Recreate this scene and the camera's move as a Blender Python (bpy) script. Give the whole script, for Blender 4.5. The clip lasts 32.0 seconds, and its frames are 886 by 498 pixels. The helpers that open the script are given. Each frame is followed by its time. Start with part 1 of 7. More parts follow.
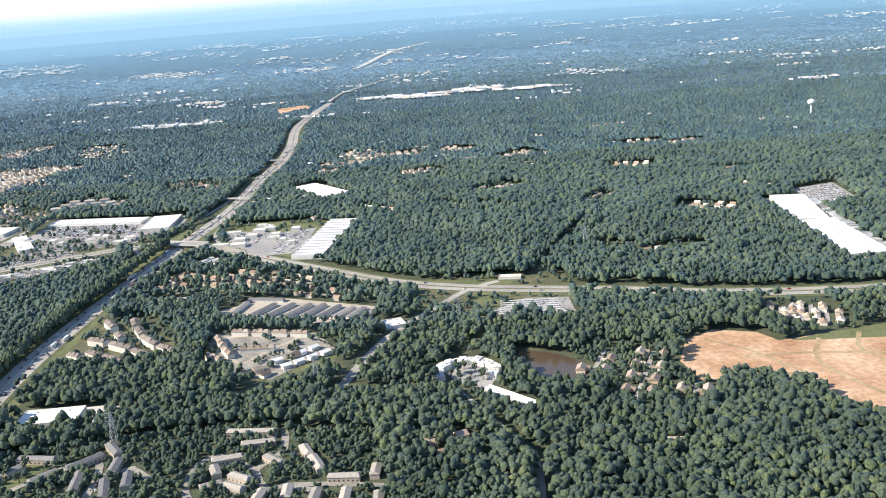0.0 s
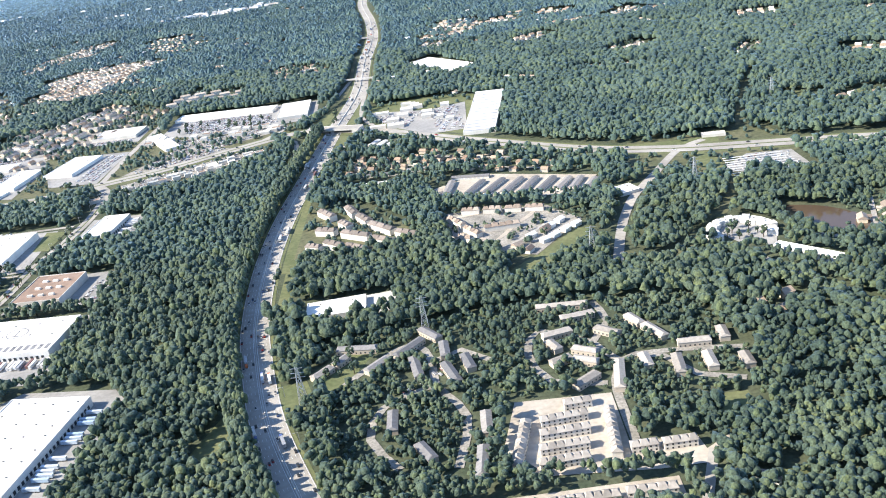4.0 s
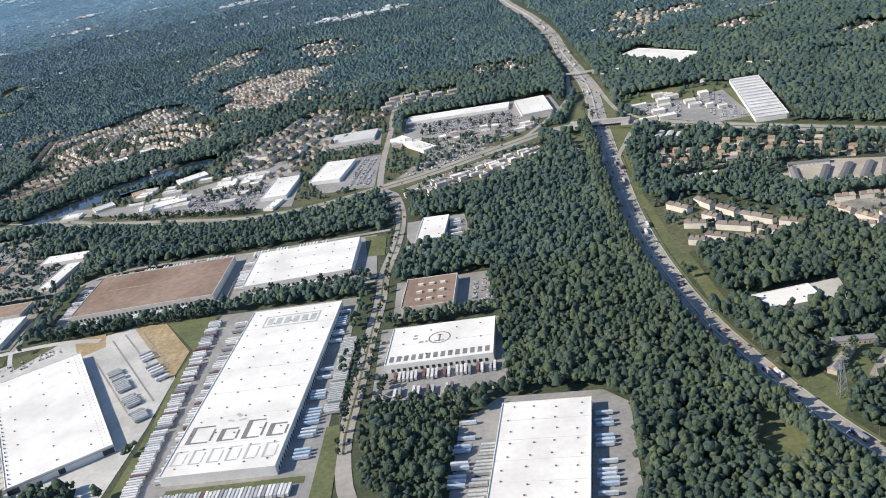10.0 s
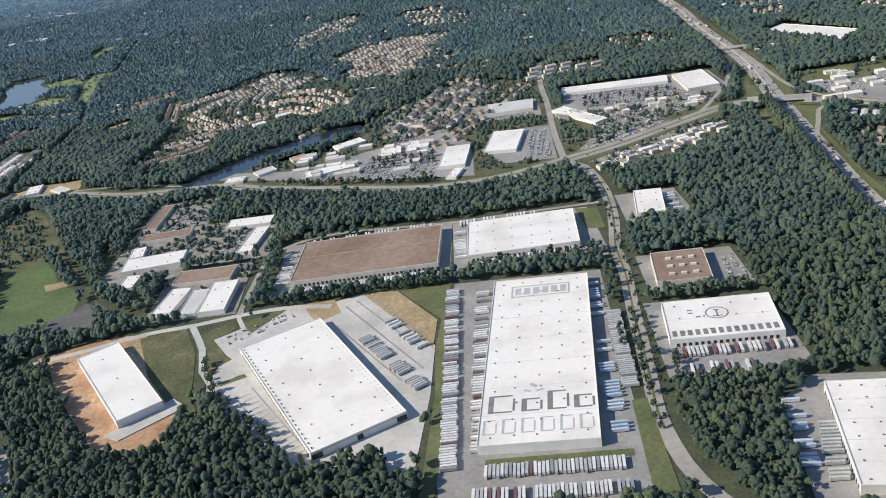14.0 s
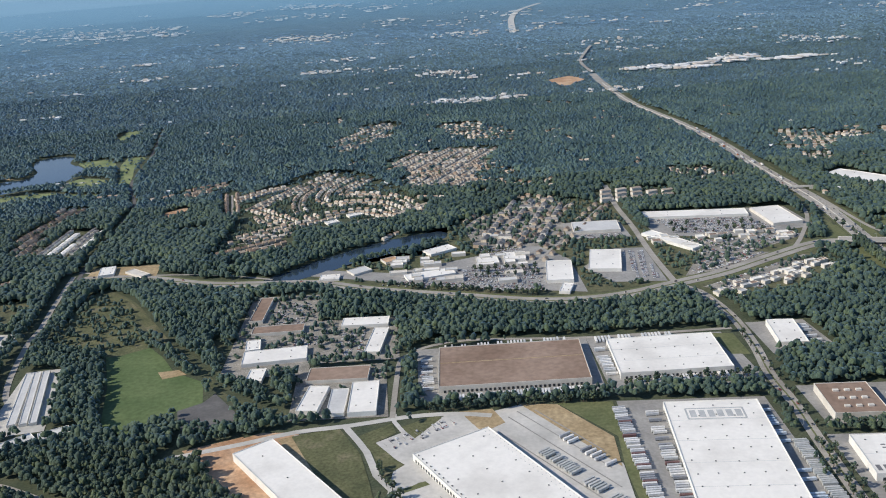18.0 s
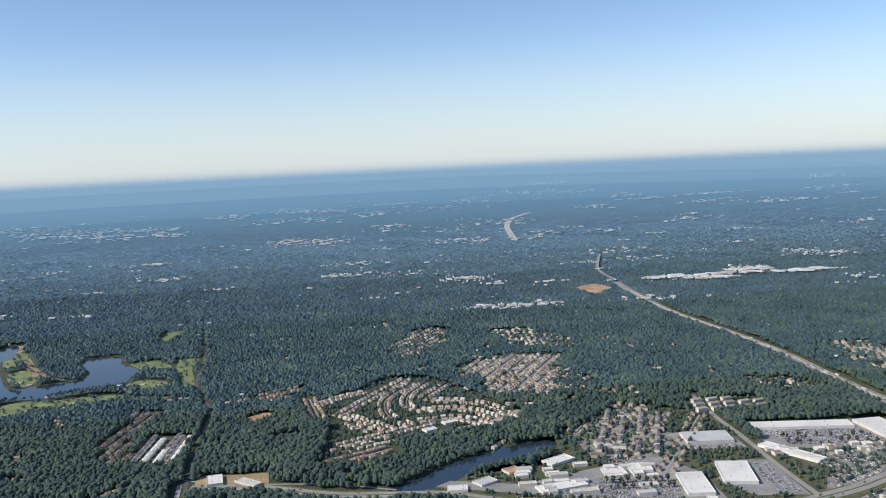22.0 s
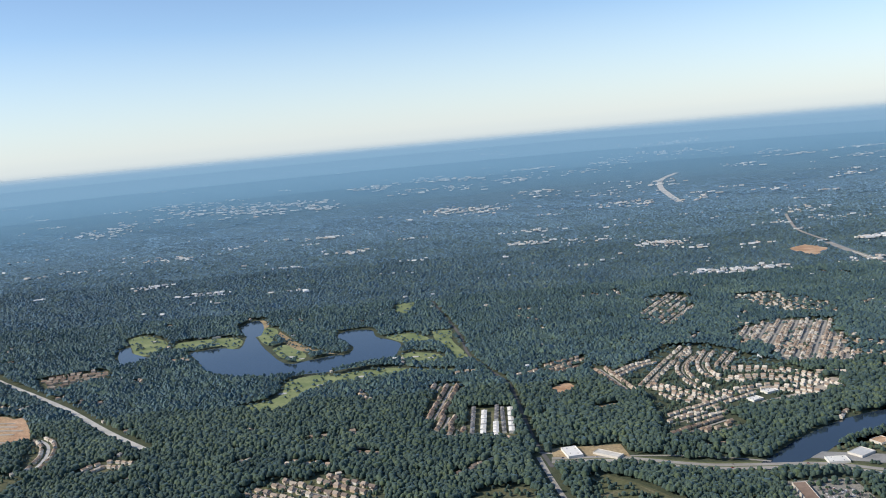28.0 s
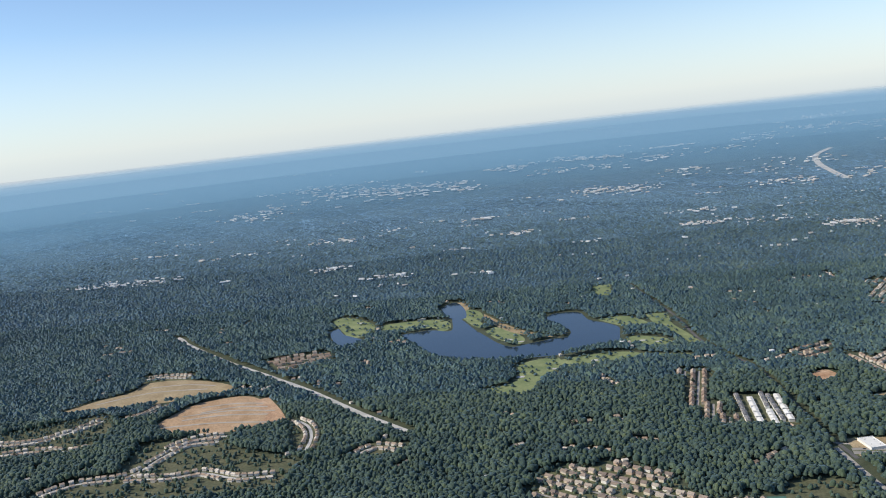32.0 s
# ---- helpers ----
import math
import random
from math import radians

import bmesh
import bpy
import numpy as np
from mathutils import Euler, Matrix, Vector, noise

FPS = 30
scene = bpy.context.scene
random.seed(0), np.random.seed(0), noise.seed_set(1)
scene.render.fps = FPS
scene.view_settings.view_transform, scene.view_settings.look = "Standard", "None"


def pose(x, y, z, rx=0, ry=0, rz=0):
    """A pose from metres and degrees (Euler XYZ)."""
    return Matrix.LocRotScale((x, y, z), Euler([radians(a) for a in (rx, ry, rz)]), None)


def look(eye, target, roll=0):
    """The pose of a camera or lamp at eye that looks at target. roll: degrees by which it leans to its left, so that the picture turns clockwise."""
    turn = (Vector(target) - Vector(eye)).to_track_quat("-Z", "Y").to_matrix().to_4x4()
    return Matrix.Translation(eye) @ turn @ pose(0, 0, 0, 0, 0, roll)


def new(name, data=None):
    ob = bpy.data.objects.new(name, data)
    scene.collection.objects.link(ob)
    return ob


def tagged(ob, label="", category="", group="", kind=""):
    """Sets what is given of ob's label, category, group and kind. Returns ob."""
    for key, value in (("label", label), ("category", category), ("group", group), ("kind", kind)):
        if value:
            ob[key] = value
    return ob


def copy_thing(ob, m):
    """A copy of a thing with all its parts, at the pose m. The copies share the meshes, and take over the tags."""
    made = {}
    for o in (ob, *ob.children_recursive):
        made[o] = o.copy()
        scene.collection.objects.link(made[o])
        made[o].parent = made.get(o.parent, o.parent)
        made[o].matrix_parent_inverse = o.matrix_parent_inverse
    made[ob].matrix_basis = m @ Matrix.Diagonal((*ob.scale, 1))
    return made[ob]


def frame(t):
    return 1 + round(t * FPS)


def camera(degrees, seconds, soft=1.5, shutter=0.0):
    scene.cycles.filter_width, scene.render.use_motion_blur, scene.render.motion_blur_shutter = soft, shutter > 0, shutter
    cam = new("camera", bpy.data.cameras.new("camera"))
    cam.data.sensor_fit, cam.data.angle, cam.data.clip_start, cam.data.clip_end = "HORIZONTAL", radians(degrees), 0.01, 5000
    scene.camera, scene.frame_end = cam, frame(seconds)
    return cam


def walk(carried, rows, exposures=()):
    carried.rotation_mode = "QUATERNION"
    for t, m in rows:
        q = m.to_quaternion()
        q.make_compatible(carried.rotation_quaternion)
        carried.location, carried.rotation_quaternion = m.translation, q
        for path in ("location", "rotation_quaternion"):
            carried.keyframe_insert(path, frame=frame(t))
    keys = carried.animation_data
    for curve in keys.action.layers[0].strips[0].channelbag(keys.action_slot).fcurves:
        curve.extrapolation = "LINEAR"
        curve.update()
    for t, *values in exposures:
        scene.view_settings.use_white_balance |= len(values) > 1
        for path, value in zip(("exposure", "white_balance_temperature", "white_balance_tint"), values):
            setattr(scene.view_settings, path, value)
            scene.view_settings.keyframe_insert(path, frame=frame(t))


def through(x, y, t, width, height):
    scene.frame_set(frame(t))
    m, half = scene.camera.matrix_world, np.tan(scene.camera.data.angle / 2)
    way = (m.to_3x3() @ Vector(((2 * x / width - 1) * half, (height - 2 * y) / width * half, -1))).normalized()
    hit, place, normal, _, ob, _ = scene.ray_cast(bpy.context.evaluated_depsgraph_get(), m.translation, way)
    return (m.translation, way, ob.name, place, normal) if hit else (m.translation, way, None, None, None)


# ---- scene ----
cam = camera(52.0, 32.0, 1.0)
METRES, EYE, TILT, LEAN, TURN = 1000.0, 160.34, -15.352, 4.11, 0.0
ROWS = [
    (0.0, 0.0, 0.0, 0.0, 0.0, 0.0, -0.0),
    (0.5, -0.0147, 0.0005, 0.0005, 0.9, -2.85, 0.93),
    (1.0, -0.0299, 0.0024, 0.0005, 0.71, -4.42, 1.39),
    (1.5, -0.0452, 0.004, 0.0011, 0.4, -5.92, 1.99),
    (2.0, -0.0604, 0.0052, 0.0012, 0.07, -7.31, 2.68),
    (2.5, -0.0742, 0.0052, 0.0018, -0.48, -8.47, 3.8),
    (3.0, -0.0891, 0.0077, 0.0016, -0.63, -9.08, 4.44),
    (3.5, -0.1042, 0.0086, 0.0019, -0.49, -8.5, 4.47),
    (5.5, -0.1625, 0.0123, 0.005, -0.55, -7.54, 4.53),
    (6.0, -0.177, 0.0128, 0.0061, -0.47, -7.57, 4.9),
    (6.5, -0.1922, 0.014, 0.007, -0.38, -7.27, 5.31),
    (7.0, -0.2071, 0.0152, 0.0076, -0.15, -6.92, 5.61),
    (7.5, -0.2211, 0.0159, 0.0089, 0.02, -6.76, 5.98),
    (8.0, -0.2353, 0.0161, 0.0104, 0.18, -6.85, 6.27),
    (8.5, -0.2506, 0.0169, 0.0115, 0.14, -6.84, 6.43),
    (9.0, -0.2652, 0.0176, 0.0127, 0.36, -7.2, 6.53),
    (9.5, -0.2802, 0.0172, 0.0143, 0.53, -7.58, 6.7),
    (10.0, -0.2942, 0.0185, 0.0154, 0.62, -7.81, 6.81),
    (10.5, -0.309, 0.0192, 0.0167, 0.8, -7.99, 6.93),
    (11.0, -0.3235, 0.0195, 0.0181, 0.9, -8.18, 6.95),
    (11.5, -0.3384, 0.0201, 0.0198, 0.93, -8.72, 6.87),
    (12.0, -0.3534, 0.02, 0.0211, 0.91, -9.25, 6.71),
    (12.5, -0.367, 0.0196, 0.0224, 0.78, -9.36, 6.42),
    (13.0, -0.3815, 0.0197, 0.0245, 0.8, -9.02, 5.79),
    (13.5, -0.3966, 0.0191, 0.0255, 1.03, -9.2, 5.53),
    (14.0, -0.4116, 0.0209, 0.0268, 1.14, -9.53, 5.34),
    (14.5, -0.4266, 0.0216, 0.0276, 1.35, -9.79, 5.16),
    (16.5, -0.4857, 0.0223, 0.0315, 1.17, -11.14, 4.35),
    (17.0, -0.501, 0.0219, 0.0318, 0.1, -9.27, 3.25),
    (17.5, -0.5159, 0.0227, 0.0325, -1.71, -5.22, 1.36),
    (18.0, -0.5316, 0.0228, 0.0331, -2.68, -2.84, 0.62),
    (18.5, -0.5474, 0.0236, 0.0337, -3.48, -0.87, 0.35),
    (19.0, -0.5634, 0.0237, 0.0344, -4.01, 0.96, 0.26),
    (19.5, -0.5789, 0.0232, 0.035, -4.62, 3.05, 0.03),
    (20.0, -0.5943, 0.0239, 0.0352, -5.08, 5.26, -0.45),
    (20.5, -0.6102, 0.0238, 0.0361, -5.06, 7.64, -0.41),
    (21.0, -0.6266, 0.0267, 0.0366, -4.98, 9.03, -0.39),
    (21.5, -0.6418, 0.026, 0.0372, -5.29, 9.61, -0.22),
    (22.0, -0.6586, 0.0262, 0.0383, -5.55, 9.78, -0.01),
    (22.5, -0.6736, 0.0282, 0.0387, -5.68, 10.14, 0.02),
    (23.0, -0.6896, 0.0291, 0.0391, -5.42, 10.5, 0.09),
    (23.5, -0.7064, 0.0292, 0.0402, -4.87, 10.96, 0.21),
    (24.0, -0.7228, 0.0308, 0.0409, -4.25, 11.32, -0.03),
    (24.5, -0.7393, 0.0312, 0.0416, -3.8, 11.27, -0.06),
    (25.0, -0.756, 0.0324, 0.0425, -3.42, 10.91, -0.02),
    (25.5, -0.7717, 0.0321, 0.043, -2.8, 10.47, 0.12),
    (27.5, -0.8399, 0.0351, 0.0452, 0.04, 8.66, 0.58),
    (28.0, -0.8566, 0.0383, 0.0461, 0.22, 7.58, 0.82),
    (28.5, -0.8738, 0.0392, 0.0462, 0.89, 4.35, 1.25),
    (29.0, -0.8911, 0.0372, 0.047, 2.33, 3.81, 1.02),
    (29.5, -0.9086, 0.0371, 0.0478, 3.6, 4.44, 0.68),
    (30.0, -0.9264, 0.0382, 0.0486, 4.27, 4.89, 0.64),
    (30.5, -0.9426, 0.0386, 0.0493, 4.75, 5.18, 0.63),
    (31.0, -0.9604, 0.0389, 0.0501, 5.05, 5.59, 0.68),
    (31.5, -0.9783, 0.0393, 0.0507, 5.8, 6.07, 0.55),
    (32.0, -0.9959, 0.0397, 0.052, 6.52, 6.35, 0.39),
]
EXPOSURES = [(0.0, 0.93, 6850, 10), (3.0, 1.38, 6580, 10), (6.0, 0.88, 6500, 10), (9.0, 0.44, 6600, 10), (13.0, 0.2, 6650, 10), (14.5, 0.16, 6650, 10), (17.0, 0.26, 6600, 10), (18.0, 0.04, 6500, 10), (20.0, -0.01, 6450, 10), (22.0, -0.05, 6450, 10), (24.5, -0.08, 6450, 10), (28.0, 0.04, 6480, 10), (32.0, 0.04, 6480, 10)]
walk(cam, [(t, pose(0, 0, EYE, TILT, LEAN, TURN) @ pose(METRES * x, METRES * y, METRES * z, 90 + pitch, roll, yaw)) for t, x, y, z, yaw, pitch, roll in ROWS], EXPOSURES)

# ---- sky and sun ----
SUN_AZ, SUN_EL = radians(260.0), radians(35.0)   # compass bearing of the sun, +y is north
world = bpy.data.worlds.new("sky")
scene.world = world
world.use_nodes = True
wn = world.node_tree.nodes
sky = wn.new("ShaderNodeTexSky")
sky.sky_type, sky.sun_disc = "NISHITA", False
sky.sun_elevation, sky.sun_rotation = SUN_EL, SUN_AZ
sky.air_density, sky.dust_density, sky.ozone_density, sky.altitude = 0.75, 0.0, 2.4, 400
wn["Background"].inputs[1].default_value = 0.15
world.node_tree.links.new(sky.outputs[0], wn["Background"].inputs[0])
sun = new("sun", bpy.data.lights.new("sun", "SUN"))
sun.data.energy, sun.data.angle, sun.data.color = 4.4, radians(0.5), (1.0, 0.92, 0.79)
away = Vector((math.sin(SUN_AZ) * math.cos(SUN_EL), math.cos(SUN_AZ) * math.cos(SUN_EL), math.sin(SUN_EL)))
sun.matrix_world = look(away * 900, (0, 0, 0))

# ---- materials ----


def mat(name, stops, scale=1.0, detail=4.0, rough=0.8, metal=0.0, bump=0.0, bump_scale=None, fine=0.0, vary="", amount=0.25,
        sheen=0.0, spec=0.3, coords="Object", noise_kind="noise"):
    """A surface: a ramp over a broad noise, a finer grain over it, a per-piece shade, relief. stops: (place, colour) pairs."""
    m = bpy.data.materials.new(name)
    m.use_nodes = True
    n, k = m.node_tree.nodes, m.node_tree.links
    p = n["Principled BSDF"]
    tc = n.new("ShaderNodeTexCoord") if coords == "Object" else n.new("ShaderNodeNewGeometry")
    co = tc.outputs["Object"] if coords == "Object" else tc.outputs["Position"]
    nz = n.new("ShaderNodeTexNoise")
    nz.inputs["Scale"].default_value, nz.inputs["Detail"].default_value = scale, detail
    k.new(co, nz.inputs["Vector"])
    ramp = n.new("ShaderNodeValToRGB")
    while len(ramp.color_ramp.elements) < len(stops):
        ramp.color_ramp.elements.new(0.5)
    for e, (place, colour) in zip(ramp.color_ramp.elements, stops):
        e.position, e.color = place, (*colour, 1)
    k.new(nz.outputs["Fac"], ramp.inputs[0])
    out = ramp.outputs[0]
    if fine:
        g = n.new("ShaderNodeTexNoise")
        g.inputs["Scale"].default_value, g.inputs["Detail"].default_value = scale * 9.0, 3.0
        k.new(co, g.inputs["Vector"])
        mr = n.new("ShaderNodeMapRange")
        mr.inputs[3].default_value, mr.inputs[4].default_value = 1 - fine, 1 + fine
        mr.inputs[1].default_value, mr.inputs[2].default_value = 0.3, 0.7
        k.new(g.outputs["Fac"], mr.inputs[0])
        mx = n.new("ShaderNodeVectorMath")
        mx.operation = "SCALE"
        k.new(out, mx.inputs[0]), k.new(mr.outputs[0], mx.inputs["Scale"])
        out = mx.outputs[0]
    if vary:
        src = n.new("ShaderNodeObjectInfo").outputs["Random"] if vary == "object" else n.new("ShaderNodeNewGeometry").outputs["Random Per Island"]
        mr = n.new("ShaderNodeMapRange")
        mr.inputs[3].default_value, mr.inputs[4].default_value = 1 - amount, 1 + amount
        k.new(src, mr.inputs[0])
        mx = n.new("ShaderNodeVectorMath")
        mx.operation = "SCALE"
        k.new(out, mx.inputs[0]), k.new(mr.outputs[0], mx.inputs["Scale"])
        out = mx.outputs[0]
    k.new(out, p.inputs["Base Color"])
    p.inputs["Roughness"].default_value, p.inputs["Metallic"].default_value = rough, metal
    p.inputs["Specular IOR Level"].default_value = spec
    if sheen:
        p.inputs["Sheen Weight"].default_value, p.inputs["Sheen Roughness"].default_value = sheen, 0.45
        p.inputs["Sheen Tint"].default_value = (0.48, 0.72, 1.0, 1)
    if bump:
        b = n.new("ShaderNodeBump")
        b.inputs["Strength"].default_value, b.inputs["Distance"].default_value = 1.0, bump
        bz = n.new("ShaderNodeTexNoise")
        bz.inputs["Scale"].default_value, bz.inputs["Detail"].default_value = bump_scale or scale * 3, 4.0
        k.new(co, bz.inputs["Vector"]), k.new(bz.outputs["Fac"], b.inputs["Height"])
        k.new(b.outputs[0], p.inputs["Normal"])
    return m


def palette(name, colours, rough=0.6, per="object", metal=0.0, grime=0.2):
    """A paint that takes one of several colours for each piece, with a little grime."""
    m = bpy.data.materials.new(name)
    m.use_nodes = True
    n, k = m.node_tree.nodes, m.node_tree.links
    p = n["Principled BSDF"]
    src = n.new("ShaderNodeObjectInfo").outputs["Random"] if per == "object" else n.new("ShaderNodeNewGeometry").outputs["Random Per Island"]
    ramp = n.new("ShaderNodeValToRGB")
    ramp.color_ramp.interpolation = "CONSTANT"
    while len(ramp.color_ramp.elements) < len(colours):
        ramp.color_ramp.elements.new(0.5)
    for i, (e, c) in enumerate(zip(ramp.color_ramp.elements, colours)):
        e.position, e.color = i / len(colours), (*c, 1)
    k.new(src, ramp.inputs[0])
    geo, nz = n.new("ShaderNodeNewGeometry"), n.new("ShaderNodeTexNoise")
    nz.inputs["Scale"].default_value, nz.inputs["Detail"].default_value = 0.9, 4.0
    k.new(geo.outputs["Position"], nz.inputs["Vector"])
    mr = n.new("ShaderNodeMapRange")
    mr.inputs[1].default_value, mr.inputs[2].default_value = 0.3, 0.7
    mr.inputs[3].default_value, mr.inputs[4].default_value = 1 - grime, 1 + grime * 0.5
    k.new(nz.outputs["Fac"], mr.inputs[0])
    mx = n.new("ShaderNodeVectorMath")
    mx.operation = "SCALE"
    k.new(ramp.outputs[0], mx.inputs[0]), k.new(mr.outputs[0], mx.inputs["Scale"])
    k.new(mx.outputs[0], p.inputs["Base Color"])
    p.inputs["Roughness"].default_value, p.inputs["Metallic"].default_value = rough, metal
    return m


def foliage(name, tones, broad, grain, bump, sheen=0.0, through=0.2, spec=0.2, contrast=0.5):
    """Leaves: three tones over a broad noise, a shade and a yellower or bluer cast for each clump, leafy grain darker
    in the hollows of its relief, some light let through.
    """
    m = bpy.data.materials.new(name)
    m.use_nodes = True
    n, k = m.node_tree.nodes, m.node_tree.links
    p, geo, out = n["Principled BSDF"], n.new("ShaderNodeNewGeometry"), n["Material Output"]

    def cloud(scale, detail):
        z = n.new("ShaderNodeTexNoise")
        z.inputs["Scale"].default_value, z.inputs["Detail"].default_value = scale, detail
        k.new(geo.outputs["Position"], z.inputs["Vector"])
        return z.outputs["Fac"]

    def span(value, a, b, c, d):
        r = n.new("ShaderNodeMapRange")
        for i, x in zip((1, 2, 3, 4), (a, b, c, d)):
            r.inputs[i].default_value = x
        k.new(value, r.inputs[0])
        return r.outputs[0]

    ramp = n.new("ShaderNodeValToRGB")
    ramp.color_ramp.elements.new(0.5)
    for e, place, c in zip(ramp.color_ramp.elements, (0.3, 0.5, 0.7), tones):
        e.position, e.color = place, (*c, 1)
    k.new(cloud(broad, 6), ramp.inputs[0])
    cast = n.new("ShaderNodeValToRGB")
    cast.color_ramp.elements.new(0.5)
    for e, place, c in zip(cast.color_ramp.elements, (0.0, 0.6, 1.0), ((0.72, 0.77, 0.88), (1.0, 1.0, 0.97), (1.34, 1.22, 0.88))):
        e.position, e.color = place, (*c, 1)
    k.new(geo.outputs["Random Per Island"], cast.inputs[0])
    mix = n.new("ShaderNodeVectorMath")
    mix.operation = "MULTIPLY"
    k.new(ramp.outputs[0], mix.inputs[0]), k.new(cast.outputs[0], mix.inputs[1])
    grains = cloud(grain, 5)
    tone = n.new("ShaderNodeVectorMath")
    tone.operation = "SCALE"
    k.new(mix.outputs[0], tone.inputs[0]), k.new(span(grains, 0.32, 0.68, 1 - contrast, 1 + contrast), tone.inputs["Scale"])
    k.new(tone.outputs[0], p.inputs["Base Color"])
    p.inputs["Roughness"].default_value, p.inputs["Specular IOR Level"].default_value = 0.7, spec
    # the blue sheen stands in for haze on the leaves
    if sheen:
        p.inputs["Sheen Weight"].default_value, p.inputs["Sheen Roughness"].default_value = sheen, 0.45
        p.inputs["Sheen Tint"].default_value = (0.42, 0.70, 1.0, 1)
    b = n.new("ShaderNodeBump")
    b.inputs["Strength"].default_value, b.inputs["Distance"].default_value = 1.0, bump
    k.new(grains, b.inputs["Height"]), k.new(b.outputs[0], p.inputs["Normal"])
    if through:
        thin, both = n.new("ShaderNodeBsdfTranslucent"), n.new("ShaderNodeMixShader")
        both.inputs[0].default_value = through
        k.new(tone.outputs[0], thin.inputs[0]), k.new(p.outputs[0], both.inputs[1]), k.new(thin.outputs[0], both.inputs[2]), k.new(both.outputs[0], out.inputs[0])
    return m


# bluer and more sheened with distance: haze is put into the leaf colour
M_HAZEWOODS = foliage("far woods", ((0.034, 0.056, 0.050), (0.050, 0.076, 0.064), (0.070, 0.098, 0.078)), 0.02, 0.16, 4.0, 0.4, 0.0, 0.2, 0.7)
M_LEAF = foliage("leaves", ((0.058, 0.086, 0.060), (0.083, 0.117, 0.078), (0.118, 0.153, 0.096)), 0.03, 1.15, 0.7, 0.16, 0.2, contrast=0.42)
M_DEEPLEAF = foliage("deep green leaves, faint haze tint", ((0.050, 0.080, 0.061), (0.072, 0.109, 0.079), (0.102, 0.142, 0.097)), 0.025, 0.95, 0.55, 0.30, 0.15, contrast=0.34)
M_HAZEMIDLEAF = foliage("haze-tinted hillside leaves", ((0.036, 0.066, 0.063), (0.054, 0.091, 0.083), (0.079, 0.121, 0.100)), 0.014, 0.6, 0.9, 0.7, 0.0)
M_HAZEFARLEAF = foliage("haze-tinted distant leaves", ((0.034, 0.061, 0.064), (0.050, 0.082, 0.081), (0.071, 0.107, 0.098)), 0.012, 0.3, 1.6, 0.9, 0.0, contrast=0.6)
M_FLOOR = mat("woodland floor", [(0.3, (0.052, 0.070, 0.042)), (0.7, (0.095, 0.105, 0.064))], 0.08, 6, 0.95, fine=0.3, coords="Position")
M_GRASS = mat("grass", [(0.3, (0.098, 0.120, 0.052)), (0.7, (0.168, 0.176, 0.086))], 0.06, 6, 0.9, fine=0.2, coords="Position")
M_TURF = mat("mown turf", [(0.3, (0.085, 0.130, 0.050)), (0.7, (0.135, 0.180, 0.075))], 0.04, 6, 0.9, fine=0.2, coords="Position")
M_LAWN = mat("golf lawn", [(0.3, (0.15, 0.20, 0.085)), (0.7, (0.29, 0.32, 0.15))], 0.05, 5, 0.9, fine=0.15, coords="Position")
M_MEADOW = mat("meadow", [(0.3, (0.075, 0.088, 0.045)), (0.7, (0.155, 0.148, 0.085))], 0.05, 6, 0.9, fine=0.3, coords="Position")
M_ROUGH = mat("rough grass", [(0.3, (0.085, 0.095, 0.048)), (0.55, (0.13, 0.135, 0.068)), (0.74, (0.22, 0.19, 0.125))], 0.07, 7, 0.95, fine=0.3, coords="Position")
M_COURT = mat("dusty paving", [(0.3, (0.20, 0.19, 0.165)), (0.7, (0.36, 0.335, 0.295))], 0.12, 7, 0.9, fine=0.3, coords="Position")
M_DIRT = mat("red clay", [(0.3, (0.36, 0.20, 0.11)), (0.5, (0.50, 0.32, 0.20)), (0.72, (0.62, 0.45, 0.31))], 0.045, 8, 0.95, bump=0.6, bump_scale=0.25, fine=0.22, coords="Position")
M_CLAY = mat("graded clay", [(0.3, (0.38, 0.24, 0.13)), (0.7, (0.55, 0.38, 0.24))], 0.06, 7, 0.95, bump=0.5, bump_scale=0.25, fine=0.25, coords="Position")
M_SAND = mat("dry earth", [(0.3, (0.30, 0.22, 0.12)), (0.7, (0.46, 0.36, 0.22))], 0.05, 7, 0.95, fine=0.25, coords="Position")
M_CONC = mat("pale concrete", [(0.35, (0.44, 0.43, 0.40)), (0.65, (0.60, 0.58, 0.54))], 0.05, 6, 0.85, fine=0.08, coords="Position")
M_LOT = mat("worn asphalt lot", [(0.3, (0.24, 0.235, 0.225)), (0.7, (0.37, 0.36, 0.34))], 0.06, 6, 0.9, fine=0.12, coords="Position")
M_ROAD = mat("road surface", [(0.3, (0.285, 0.265, 0.235)), (0.7, (0.42, 0.395, 0.355))], 0.05, 6, 0.85, fine=0.1, coords="Position")
M_STREET = mat("dark asphalt", [(0.3, (0.09, 0.09, 0.09)), (0.7, (0.17, 0.165, 0.16))], 0.06, 5, 0.9, fine=0.1, coords="Position")
M_ROOF = mat("white roof membrane", [(0.3, (0.72, 0.69, 0.635)), (0.55, (0.86, 0.83, 0.77))], 0.05, 7, 0.6, fine=0.04, coords="Position")
M_ROOF2 = mat("grey roof membrane", [(0.3, (0.52, 0.52, 0.51)), (0.7, (0.66, 0.66, 0.64))], 0.06, 7, 0.7, fine=0.06, coords="Position")
M_GRAVEL = mat("brown gravel roof", [(0.3, (0.22, 0.15, 0.11)), (0.7, (0.34, 0.25, 0.195))], 0.035, 8, 0.95, fine=0.16, coords="Position")
